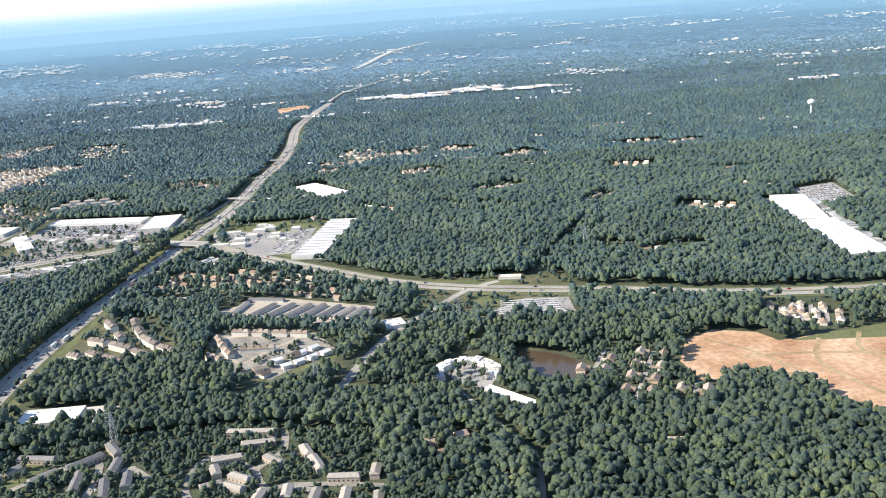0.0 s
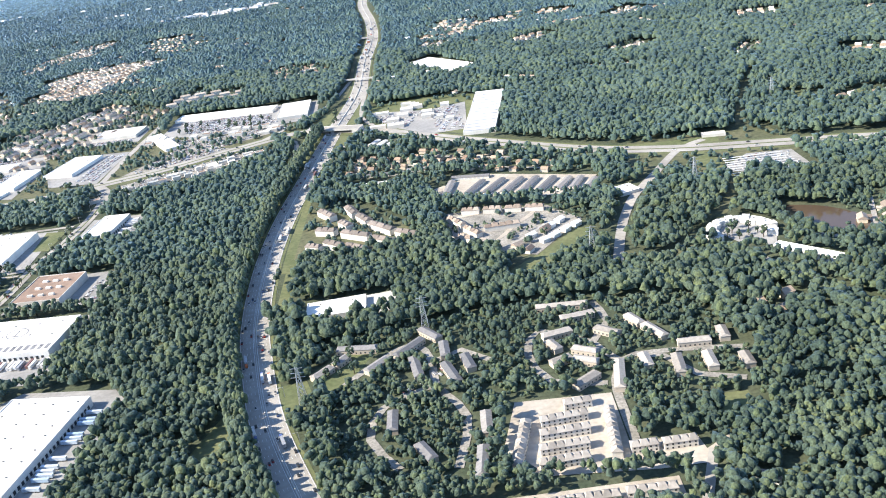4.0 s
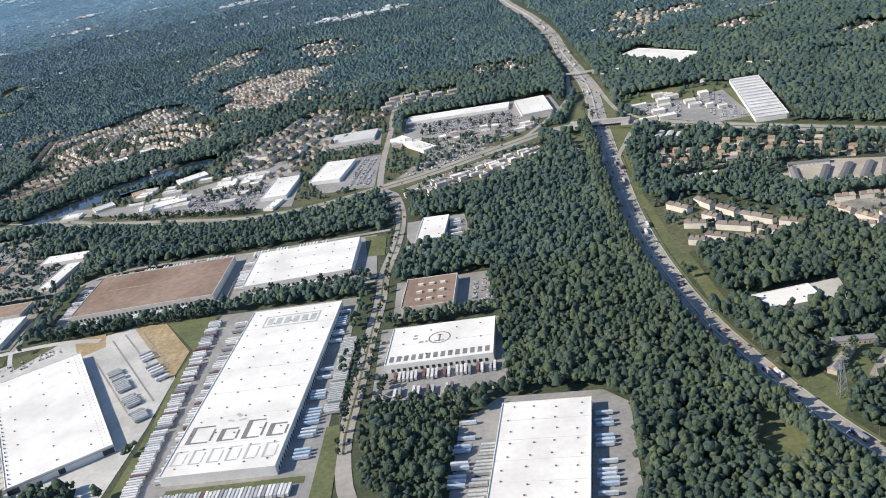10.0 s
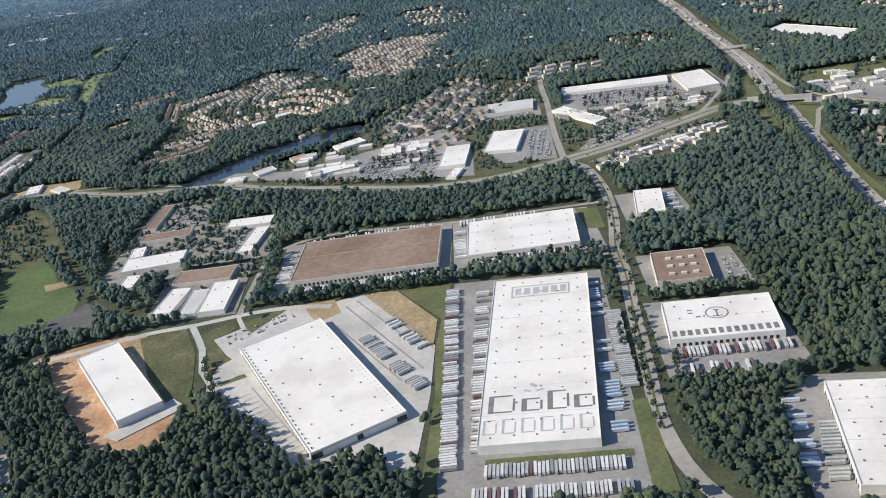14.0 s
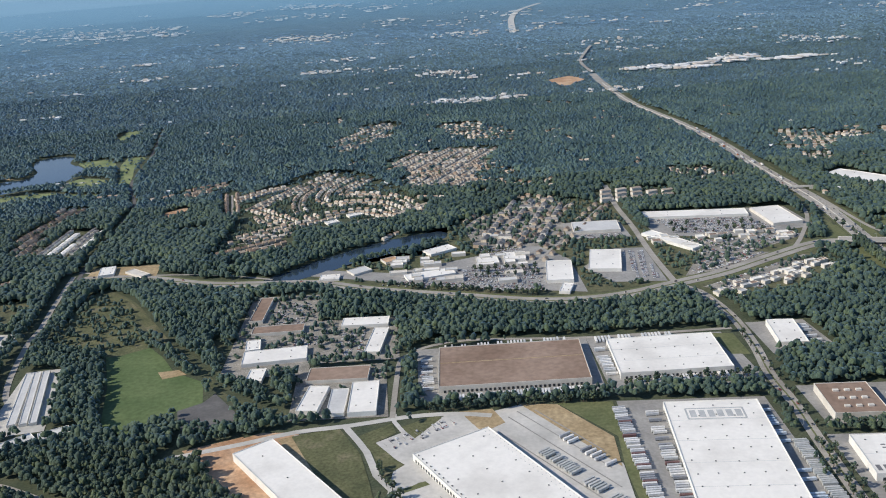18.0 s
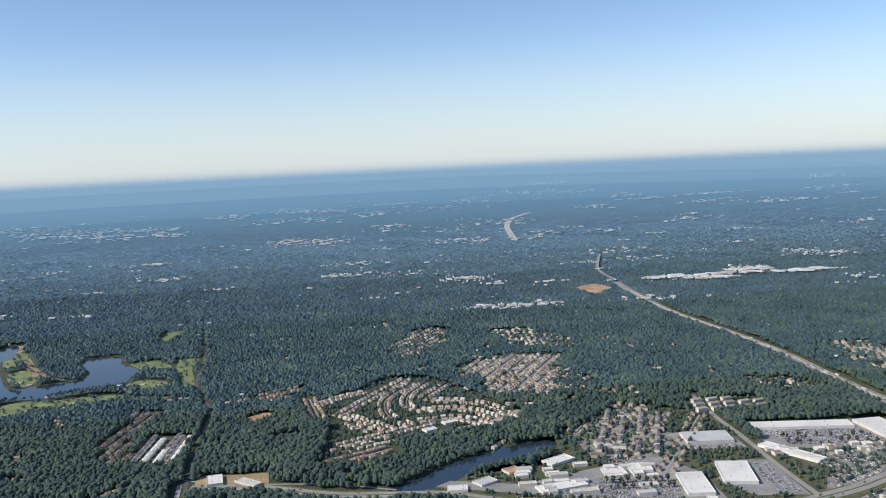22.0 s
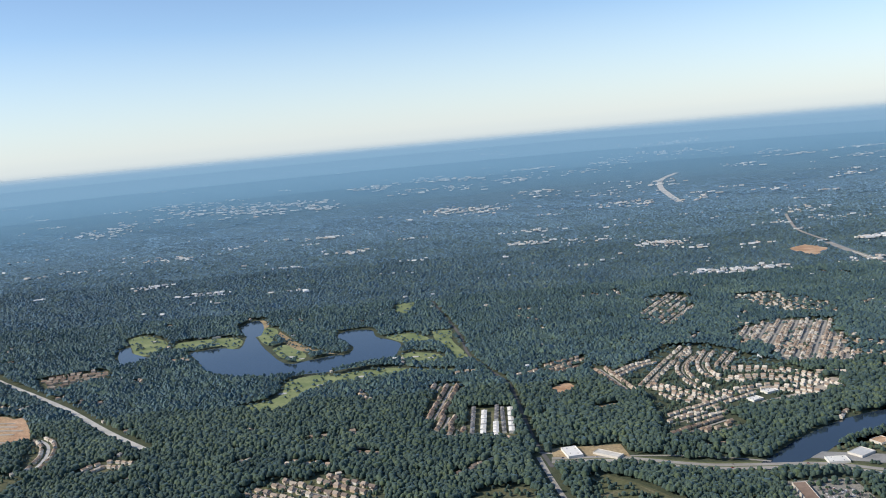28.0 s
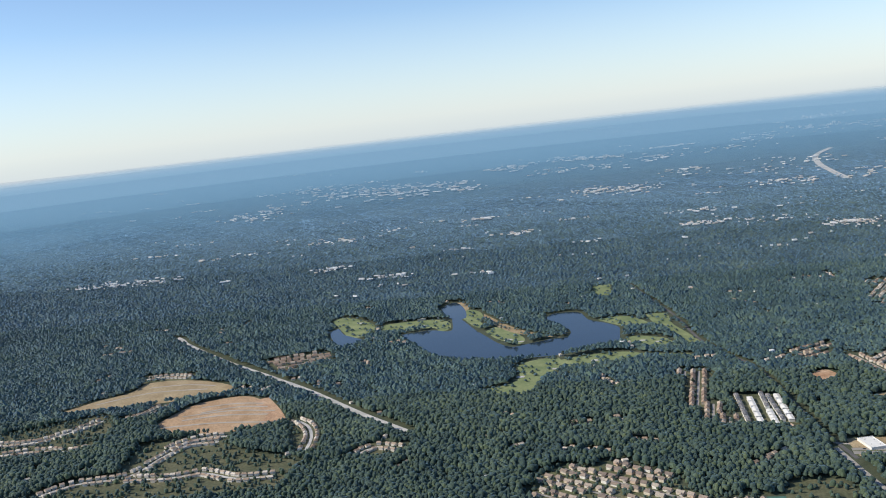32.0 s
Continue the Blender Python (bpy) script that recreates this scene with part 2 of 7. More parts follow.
M_WALL = mat("white wall panel", [(0.3, (0.68, 0.66, 0.61)), (0.7, (0.82, 0.80, 0.74))], 0.15, 5, 0.7, fine=0.05, coords="Position")
M_CREAM = mat("cream wall", [(0.3, (0.58, 0.54, 0.47)), (0.7, (0.71, 0.67, 0.60))], 0.15, 5, 0.8, fine=0.06, coords="Position")
M_DARK = mat("dark opening", [(0.4, (0.03, 0.035, 0.04)), (0.6, (0.06, 0.065, 0.07))], 0.5, 3, 0.4)
M_VENT = mat("dark roof hatch", [(0.4, (0.12, 0.12, 0.12)), (0.6, (0.24, 0.24, 0.23))], 0.5, 3, 0.6)
M_METAL = mat("galvanised steel", [(0.4, (0.42, 0.43, 0.44)), (0.6, (0.56, 0.57, 0.58))], 0.5, 3, 0.45, 0.7)
M_SIGN = mat("grey roof paint", [(0.3, (0.16, 0.16, 0.165)), (0.7, (0.25, 0.25, 0.25))], 0.2, 6, 0.8, fine=0.15, coords="Position")
M_SIGN2 = mat("faded roof paint", [(0.3, (0.40, 0.41, 0.41)), (0.7, (0.52, 0.53, 0.52))], 0.2, 6, 0.8, fine=0.1, coords="Position")
M_WATER = mat("lake water", [(0.3, (0.022, 0.038, 0.060)), (0.7, (0.030, 0.048, 0.072))], 0.01, 3, 0.09, bump=0.02, bump_scale=0.6, spec=0.5, coords="Position")
M_POND = mat("muddy water", [(0.3, (0.085, 0.06, 0.04)), (0.7, (0.11, 0.08, 0.055))], 0.02, 3, 0.12, spec=0.5, coords="Position")
M_PAINT = mat("white road paint", [(0.4, (0.62, 0.62, 0.6)), (0.6, (0.75, 0.75, 0.72))], 0.3, 4, 0.7, coords="Position")
M_BARK = mat("bark", [(0.4, (0.06, 0.045, 0.03)), (0.6, (0.11, 0.085, 0.06))], 2.0, 5, 0.95)
M_BROWNROOF = palette("brown shingles", [(0.20, 0.165, 0.14), (0.25, 0.21, 0.18), (0.17, 0.145, 0.125)], 0.9)
M_SHINGLE = palette("roof shingles", [(0.30, 0.235, 0.185), (0.38, 0.31, 0.25), (0.21, 0.165, 0.135), (0.42, 0.36, 0.29), (0.26, 0.205, 0.16)], 0.9)
M_SIDING = palette("house siding", [(0.70, 0.65, 0.55), (0.62, 0.55, 0.44), (0.76, 0.73, 0.66), (0.52, 0.40, 0.30), (0.68, 0.58, 0.44)], 0.8)
M_GREYROOF = palette("grey shingles", [(0.19, 0.185, 0.185), (0.25, 0.24, 0.235), (0.15, 0.15, 0.155), (0.30, 0.28, 0.26)], 0.9)
M_TRAILER = palette("trailer skin", [(0.76, 0.76, 0.74), (0.70, 0.70, 0.69), (0.60, 0.61, 0.61), (0.78, 0.76, 0.72), (0.45, 0.46, 0.47), (0.72, 0.71, 0.69), (0.30, 0.31, 0.33), (0.20, 0.11, 0.10), (0.66, 0.65, 0.63), (0.52, 0.53, 0.54)], 0.45)
M_GREENTR = palette("grey green container skin", [(0.46, 0.47, 0.46), (0.40, 0.42, 0.41), (0.54, 0.54, 0.52)], 0.5)
M_BLUETR = palette("pale blue trailer skin", [(0.42, 0.54, 0.66), (0.62, 0.68, 0.74), (0.52, 0.60, 0.68)], 0.45)
M_CAR = palette("car paint", [(0.72, 0.72, 0.72), (0.45, 0.46, 0.47), (0.06, 0.06, 0.065), (0.35, 0.05, 0.04), (0.06, 0.10, 0.22), (0.62, 0.60, 0.56), (0.16, 0.16, 0.17)], 0.3)
M_CARS = palette("parked car paint", [(0.70, 0.70, 0.70), (0.40, 0.41, 0.42), (0.10, 0.10, 0.105), (0.60, 0.60, 0.60), (0.22, 0.10, 0.09), (0.12, 0.15, 0.2), (0.60, 0.58, 0.55), (0.24, 0.24, 0.25), (0.50, 0.51, 0.52)], 0.3, "island")
M_FARROOF = palette("far roofs", [(0.82, 0.81, 0.79), (0.76, 0.73, 0.68), (0.84, 0.83, 0.81), (0.66, 0.58, 0.50)], 0.7, "island")
M_CABROOF = palette("cab colours", [(0.5, 0.06, 0.05), (0.70, 0.70, 0.70), (0.08, 0.12, 0.3), (0.55, 0.16, 0.05)], 0.4)
M_ROWROOF = palette("row roofs", [(0.34, 0.245, 0.175), (0.43, 0.335, 0.25), (0.26, 0.185, 0.135), (0.50, 0.41, 0.32), (0.36, 0.27, 0.20)], 0.9, "island")
M_PALEROOF = palette("pale row roofs", [(0.50, 0.40, 0.30), (0.34, 0.25, 0.18), (0.68, 0.60, 0.50), (0.43, 0.33, 0.25)], 0.9, "island")
M_ROWTR = palette("row trailer skin", [(0.78, 0.78, 0.77), (0.66, 0.68, 0.69), (0.80, 0.79, 0.76), (0.55, 0.57, 0.58)], 0.45, "island")
M_TANC = mat("tan paving", [(0.3, (0.36, 0.31, 0.25)), (0.7, (0.50, 0.45, 0.38))], 0.06, 6, 0.9, fine=0.12, coords="Position")
M_PALESHINGLE = palette("pale shingles", [(0.33, 0.30, 0.265), (0.38, 0.345, 0.305), (0.28, 0.255, 0.225), (0.40, 0.365, 0.32)], 0.9)
M_TANROOF = palette("tan shingles", [(0.40, 0.34, 0.28), (0.48, 0.42, 0.35), (0.34, 0.29, 0.24)], 0.9)
M_WING = mat("grey wing paint", [(0.3, (0.77, 0.74, 0.665)), (0.7, (0.82, 0.79, 0.715))], 0.8, 5, 0.45, fine=0.03, spec=0.4)
M_WINGLET = mat("deep blue gloss paint", [(0.3, (0.003, 0.030, 0.17)), (0.7, (0.005, 0.040, 0.21))], 0.8, 3, 0.5, spec=0.05)


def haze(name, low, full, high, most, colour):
    """A glow that stands in for haze: clear at its foot, level up to the horizon, thinning out above it."""
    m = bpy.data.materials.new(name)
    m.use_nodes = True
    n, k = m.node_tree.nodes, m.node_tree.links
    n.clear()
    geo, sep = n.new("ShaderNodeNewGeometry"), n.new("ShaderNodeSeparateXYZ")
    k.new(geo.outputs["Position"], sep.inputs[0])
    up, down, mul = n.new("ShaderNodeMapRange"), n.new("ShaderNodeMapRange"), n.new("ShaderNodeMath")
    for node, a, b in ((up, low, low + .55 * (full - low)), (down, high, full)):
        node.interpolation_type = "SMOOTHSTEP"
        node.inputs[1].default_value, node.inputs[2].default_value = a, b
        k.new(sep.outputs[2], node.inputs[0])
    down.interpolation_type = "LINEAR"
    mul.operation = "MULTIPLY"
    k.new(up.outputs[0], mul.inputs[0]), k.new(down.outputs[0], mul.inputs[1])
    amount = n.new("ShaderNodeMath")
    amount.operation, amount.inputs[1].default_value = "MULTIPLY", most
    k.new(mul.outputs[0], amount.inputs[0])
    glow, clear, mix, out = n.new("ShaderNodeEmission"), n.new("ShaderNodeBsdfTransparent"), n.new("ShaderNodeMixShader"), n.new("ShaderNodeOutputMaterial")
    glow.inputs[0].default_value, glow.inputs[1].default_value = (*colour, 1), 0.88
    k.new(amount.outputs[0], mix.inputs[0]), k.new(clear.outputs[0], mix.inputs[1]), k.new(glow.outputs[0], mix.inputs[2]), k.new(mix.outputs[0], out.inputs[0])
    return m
M_TANWALL = mat("tan wall", [(0.3, (0.42, 0.36, 0.29)), (0.7, (0.54, 0.48, 0.40))], 0.15, 5, 0.8, fine=0.06, coords="Position")
# darker than the wing paint: the underside's shade is put into the colour
M_FAIRING = mat("grey fairing paint with painted-in shade", [(0.3, (0.36, 0.37, 0.38)), (0.7, (0.42, 0.43, 0.44))], 0.8, 5, 0.5, fine=0.03)

# ---- building tools ----


def box_mesh(boxes, material, name="boxes"):
    """One mesh from many boxes, rows of (x, y, z, sx, sy, sz, turn), base centred."""
    base = np.array([(a, b, c) for a in (-.5, .5) for b in (-.5, .5) for c in (0, 1)], float)
    quads = np.array([(0, 1, 3, 2), (4, 6, 7, 5), (0, 4, 5, 1), (2, 3, 7, 6), (1, 5, 7, 3), (0, 2, 6, 4)])
    b = np.array(boxes, float).reshape(-1, 7)
    v = base[None] * b[:, None, 3:6]
    c, s = np.cos(b[:, 6])[:, None], np.sin(b[:, 6])[:, None]
    v = np.stack([v[..., 0] * c - v[..., 1] * s, v[..., 0] * s + v[..., 1] * c, v[..., 2]], -1) + b[:, None, :3]
    f = quads[None] + 8 * np.arange(len(b))[:, None, None]
    return raw_mesh(name, v.reshape(-1, 3), f.reshape(-1, 4), material)


def raw_mesh(name, verts, faces, material, smooth=False):
    """A mesh from arrays: faces all have the same number of corners."""
    me = bpy.data.meshes.new(name)
    n, k = faces.shape
    me.vertices.add(len(verts)), me.loops.add(n * k), me.polygons.add(n)
    me.vertices.foreach_set("co", np.asarray(verts, np.float32).ravel())
    me.loops.foreach_set("vertex_index", np.asarray(faces, np.int32).ravel())
    me.polygons.foreach_set("loop_start", np.arange(0, n * k, k, dtype=np.int32))
    me.polygons.foreach_set("use_smooth", np.full(n, smooth))
    me.update(calc_edges=True)
    me.materials.append(material)
    return me


def to_mesh(name, bm, material, smooth=False):
    bmesh.ops.recalc_face_normals(bm, faces=bm.faces)
    for fc in bm.faces:
        fc.smooth = smooth
    me = bpy.data.meshes.new(name)
    bm.to_mesh(me)
    bm.free()
    me.materials.append(material)
    return me


def part(name, me, parent, label=""):
    """A mesh as one part under a thing."""
    ob = new(name, me)
    ob.parent = parent
    return tagged(ob, label)


def thing(name, me, m, label, category, group="", kind=""):
    ob = new(name, me)
    ob.matrix_basis = m
    return tagged(ob, label, category, group, kind)


def prism(points, z0, z1):
    """A bmesh with the outline pulled up from z0 to z1."""
    bm = bmesh.new()
    f = bm.faces.new([bm.verts.new((x, y, z0)) for x, y in points])
    up = bmesh.ops.extrude_face_region(bm, geom=[f])["geom"]
    bmesh.ops.translate(bm, verts=[g for g in up if isinstance(g, bmesh.types.BMVert)], vec=(0, 0, z1 - z0))
    return bm


def gable_mesh(name, sx, sy, rise, z, material, over=0.25, hip=0.0):
    """A pitched roof over a footprint sx by sy, ridge along x."""
    bm = bmesh.new()
    a, b = sx / 2 + over, sy / 2 + over
    low = [bm.verts.new(p) for p in ((-a, -b, z), (a, -b, z), (a, b, z), (-a, b, z))]
    base = [bm.verts.new((v.co.x, v.co.y, z - 0.12)) for v in low]
    r0, r1 = bm.verts.new((-a + hip, 0, z + rise)), bm.verts.new((a - hip, 0, z + rise))
    bm.faces.new((low[0], low[1], r1, r0)), bm.faces.new((low[2], low[3], r0, r1))
    bm.faces.new((low[1], low[2], r1)), bm.faces.new((low[3], low[0], r0))
    for i in range(4):
        bm.faces.new((base[i], base[(i + 1) % 4], low[(i + 1) % 4], low[i]))
    bm.faces.new(base[::-1])
    return to_mesh(name, bm, material)


def ground_z(x, y):
    """The land is flat round the works; further out it rises, shaped so the horizon fits the camera's view."""
    u = np.clip((np.hypot(np.asarray(x, float) + 500, y) - 2400) / 2200, 0, 1)
    return (158.0 - 0.02 * np.clip(np.asarray(x, float) + 200, 0, 2400)) * u * u


# Where trees may stand: a coarse map of the land, 1 for closed woods, 0 for cleared ground.
MX0, MY0, MSTEP = -1960.0, 180.0, 1.5
COVER = np.ones((int((560 - MX0) / MSTEP), int((1380 - MY0) / MSTEP)), np.float32)


def inside(px, py, poly):
    hit = np.zeros(np.shape(px), bool)
    for (x0, y0), (x1, y1) in zip(poly, poly[1:] + poly[:1]):
        if y0 != y1:
            hit ^= ((y0 > py) != (y1 > py)) & (px < (x1 - x0) * (py - y0) / (y1 - y0) + x0)
    return hit


def near_line(px, py, line, width):
    best = np.full(np.shape(px), 1e9)
    for (x0, y0), (x1, y1) in zip(line, line[1:]):
        dx, dy = x1 - x0, y1 - y0
        k = np.clip(((px - x0) * dx + (py - y0) * dy) / max(dx * dx + dy * dy, 1e-9), 0, 1)
        best = np.minimum(best, np.hypot(px - x0 - k * dx, py - y0 - k * dy))
    return best < width


def cover(points, value=0.0, margin=1.0, line=False):
    """Marks an outline, or a strip along a line, as cleared or thinly wooded."""
    xs, ys = [p[0] for p in points], [p[1] for p in points]
    i0, i1 = max(0, int((min(xs) - margin - MX0) / MSTEP) - 1), min(COVER.shape[0], int((max(xs) + margin - MX0) / MSTEP) + 2)
    j0, j1 = max(0, int((min(ys) - margin - MY0) / MSTEP) - 1), min(COVER.shape[1], int((max(ys) + margin - MY0) / MSTEP) + 2)
    if i0 >= i1 or j0 >= j1:
        return
    px, py = np.meshgrid(MX0 + MSTEP * (np.arange(i0, i1) + .5), MY0 + MSTEP * (np.arange(j0, j1) + .5), indexing="ij")
    mask = near_line(px, py, points if line else points + points[:1], margin)
    if not line:
        mask |= inside(px, py, points)
    part_of = COVER[i0:i1, j0:j1]
    part_of[mask] = np.minimum(part_of[mask], value)


def smooth_line(points, step=8.0):
    """A line through the points, rounded."""
    p = [points[0], *points, points[-1]]
    out = []
    for a, b, c, d in zip(p, p[1:], p[2:], p[3:]):
        n = max(1, int(math.dist(b, c) / step))
        for i in range(n):
            t = i / n
            out.append(tuple(0.5 * (2 * b[k] + (c[k] - a[k]) * t + (2 * a[k] - 5 * b[k] + 4 * c[k] - d[k]) * t * t + (3 * b[k] - a[k] - 3 * c[k] + d[k]) * t ** 3) for k in (0, 1)))
    return out + [points[-1]]


def offsets(line, d):
    """The line moved d to its right."""
    out = []
    for i, (x, y) in enumerate(line):
        (ax, ay), (bx, by) = line[max(i - 1, 0)], line[min(i + 1, len(line) - 1)]
        n = math.hypot(bx - ax, by - ay) or 1
        out.append((x + (by - ay) / n * d, y - (bx - ax) / n * d))
    return out


def strip_mesh(name, line, width, z, material, thick=0.0):
    a, b = offsets(line, width / 2), offsets(line, -width / 2)
    zz = ground_z([p[0] for p in line], [p[1] for p in line]) + z
    v = np.array([(*p, h) for p, h in zip(a, zz)] + [(*p, h) for p, h in zip(b, zz)])
    n = len(line)
    f = np.array([(i, i + 1, n + i + 1, n + i) for i in range(n - 1)])
    me = raw_mesh(name, v, f, material)
    if thick:
        bm = bmesh.new()
        bm.from_mesh(me)
        up = bmesh.ops.extrude_face_region(bm, geom=bm.faces[:])["geom"]
        bmesh.ops.translate(bm, verts=[g for g in up if isinstance(g, bmesh.types.BMVert)], vec=(0, 0, thick))
        return to_mesh(name, bm, material)
    return me


LAYER = [0.0]


def layer(z):
    """Every sheet of ground lies a hair above the one before it."""
    LAYER[0] += 0.0004
    return z + LAYER[0]


def road(name, points, width, label, material=None, z=0.22, clear=None, kind="structure", category="road"):
    line = smooth_line(points)
    cover(line, 0.0, width / 2 + (1.5 if clear is None else clear), True)
    return thing(name, strip_mesh(name, line, width, layer(z), material or M_ROAD), Matrix(), label, category, kind=kind), line


def field(name, points, label, category, material, z=0.06, margin=1.0, soft=0, kind="structure", thin=0.0):
    """A flat patch of ground. soft: rounds its outline."""
    pts = smooth_line([*points, points[0]], 6.0)[:-1] if soft else points
    cover(pts, thin, margin)
    bm = bmesh.new()
    z = layer(z)
    bm.faces.new([bm.verts.new((x, y, z)) for x, y in pts])
    bmesh.ops.triangulate(bm, faces=bm.faces[:])
    return thing(name, to_mesh(name, bm, material), Matrix(), label, category, kind=kind)

# ---- the land ----
gx, gy = np.arange(-4700, 4301, 60.0), np.arange(-900, 5101, 60.0)
vx, vy = np.meshgrid(gx, gy, indexing="ij")
idx = np.arange(vx.size).reshape(vx.shape)
gf = np.stack([idx[:-1, :-1], idx[1:, :-1], idx[1:, 1:], idx[:-1, 1:]], -1).reshape(-1, 4)
gv = np.stack([vx, vy, ground_z(vx, vy)], -1).reshape(-1, 3)
thing("ground", raw_mesh("ground", gv, gf, M_HAZEWOODS, True), Matrix(), "wooded land reaching to the hazy horizon", "ground", kind="structure")

SIGHT = [(-230, 183), (70, 183), (150, 215), (240, 290), (340, 450), (800, 1380), (-1950, 1380), (-1620, 850), (-1440, 640), (-1230, 580), (-1010, 530), (-850, 500), (-800, 420), (-690, 270), (-600, 225), (-400, 205)]
field("woodland_floor", SIGHT, "dark leaf-strewn woodland floor", "ground", M_FLOOR, 0.012, 0, thin=1.0)
# haze over the far land, added as glowing see-through sheets
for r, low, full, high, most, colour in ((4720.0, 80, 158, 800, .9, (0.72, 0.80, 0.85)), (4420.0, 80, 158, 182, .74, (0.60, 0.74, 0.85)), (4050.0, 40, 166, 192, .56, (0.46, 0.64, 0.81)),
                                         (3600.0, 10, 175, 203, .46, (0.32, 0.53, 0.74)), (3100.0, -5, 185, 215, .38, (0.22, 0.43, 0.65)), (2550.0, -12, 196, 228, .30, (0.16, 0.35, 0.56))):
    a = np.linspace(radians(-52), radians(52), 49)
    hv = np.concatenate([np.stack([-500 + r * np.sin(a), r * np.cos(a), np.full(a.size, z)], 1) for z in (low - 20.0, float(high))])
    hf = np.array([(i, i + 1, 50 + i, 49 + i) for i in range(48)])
    veil = thing("backdrop", raw_mesh("backdrop", hv, hf, haze("distance haze", low, full, high, most, colour), True), Matrix(), "added glowing sheet for pale blue haze", "haze", kind="structure")
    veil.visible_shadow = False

# motorway, running away from the works to the horizon
HWY = [(-158, 175), (-178, 225), (-196, 272), (-207.5, 318), (-214, 355), (-218, 410), (-217.5, 470), (-212, 545), (-204, 640), (-193, 755), (-194, 880),
       (-192, 1000), (-200, 1120), (-219, 1290), (-217, 1480), (-210, 1600)]
hwy, hwy_line = road("motorway", HWY, 12.4, "pale ten-lane motorway with dense traffic", M_ROAD, clear=1.2)
near_hwy = [p for p in hwy_line if p[1] < 1500]
cover(HWY[8:], 0.0, 12.5, True)
cover(HWY[5:9], 0.0, 10.5, True)
part("median_barrier", strip_mesh("median_barrier", near_hwy, 0.35, 0.24, M_CONC, 0.5), hwy, "low concrete median barrier")
for d in (-5.9, 5.9, -0.7, 0.7):
    part("edge_line", strip_mesh("edge_line", offsets(near_hwy, d), 0.16, 0.26, M_PAINT), hwy)
dashes = []
for d in (-4.6, -3.3, -2.0, 2.0, 3.3, 4.6):
    side = offsets(smooth_line(HWY[:10], 5.0), d)
    for (x0, y0), (x1, y1) in zip(side[::1], side[1::1]):
        dashes.append(((x0 + x1) / 2, (y0 + y1) / 2, 0.25, 1.5, 0.12, 0.015, math.atan2(y1 - y0, x1 - x0)))
part("lane_dashes", box_mesh(dashes, M_PAINT), hwy, "white dashed lane lines")
for d in (-6.9, 6.9):
    part("verge", strip_mesh("verge", offsets(near_hwy, d), 1.4, 0.1, M_GRASS), hwy, "mown grass verge")
for d in (-9.6, 9.6):
    part("verge", strip_mesh("verge", offsets([p for p in near_hwy if 400 < p[1] < 690], d), 2.6, 0.097, M_GRASS), hwy, "dry grass verge")
for d in (-10.2, 10.2):
    part("verge", strip_mesh("verge", offsets([p for p in near_hwy if 690 < p[1] < 900], d), 3.2, 0.095, M_MEADOW), hwy, "rough grass verge")
field("verge_bank", [(-206, 355), (-200, 360), (-206, 520), (-210, 520)], "grass bank beside the motorway", "grass", M_GRASS)
field("verge_bank", [(-193, 268), (-181, 285), (-186, 300), (-200, 296)], "grass bank beside the motorway", "grass", M_GRASS)
field("verge_bank", [(-208, 300), (-221, 262), (-216, 252), (-198, 258)], "grass clearing below the motorway", "grass", M_GRASS)

# far stretch of motorway that shows again towards the horizon
road("far_motorway", [(-210, 1600), (-208, 1680), (-199, 1765), (-168, 1880), (-132, 2000)], 6.0, "far bend of the motorway", M_ROAD, z=3.4, clear=3)
road("far_motorway", [(-243, 2455), (-225, 2640), (-199, 2851), (-150, 3050), (-60, 3200)], 18, "far pale stretch of motorway", M_CONC, z=1.2)

# parkway that crosses the motorway, and its slip roads
PKWY = [(-792, 704), (-745, 696), (-689, 669), (-647, 660), (-606, 652), (-563, 628), (-502, 602), (-455, 583), (-420, 579), (-391, 583), (-360, 594),
        (-324, 607), (-281, 630), (-236, 651), (-203, 644), (-172, 627), (-141, 599), (-95, 560), (-43, 519), (3, 497), (50, 484), (95, 472), (143, 458), (220, 450), (330, 455)]
road("parkway_verge", PKWY, 17.0, "dry grass verges of the parkway", M_GRASS, z=0.09, clear=3.0, category="grass")
pkwy, pkwy_line = road("parkway", PKWY, 11.6, "pale divided parkway lined with trees", M_ROAD, z=0.32)
part("median_strip", strip_mesh("median_strip", [p for p in pkwy_line if p[0] < -240 or p[0] > -160], 1.5, 0.36, M_GRASS), pkwy, "grass median strip")
SLIPS = [[(-262, 640), (-241, 672), (-215, 725), (-203, 800)], [(-170, 630), (-184, 665), (-187, 700), (-187, 760), (-190, 850)],
         [(-244, 649), (-231, 630), (-227, 602), (-225, 555)], [(-178, 622), (-188, 612), (-196, 591), (-206, 566), (-209, 535)]]
for s in SLIPS:
    road("slip_road", s, 3.2, "curved slip road of the interchange", M_ROAD, z=0.28)
for pts in ([(-224, 662), (-212, 656), (-208, 700), (-210, 712)], [(-225, 636), (-213, 630), (-219, 575), (-224, 575), (-226, 618)], [(-198, 630), (-184, 620), (-194, 598), (-206, 572)],
            [(-198, 656), (-189, 654), (-184, 690), (-181, 730), (-194, 744), (-197, 700)]):
    field("interchange_lawn", pts, "dry grass inside the interchange", "grass", M_GRASS, 0.08)

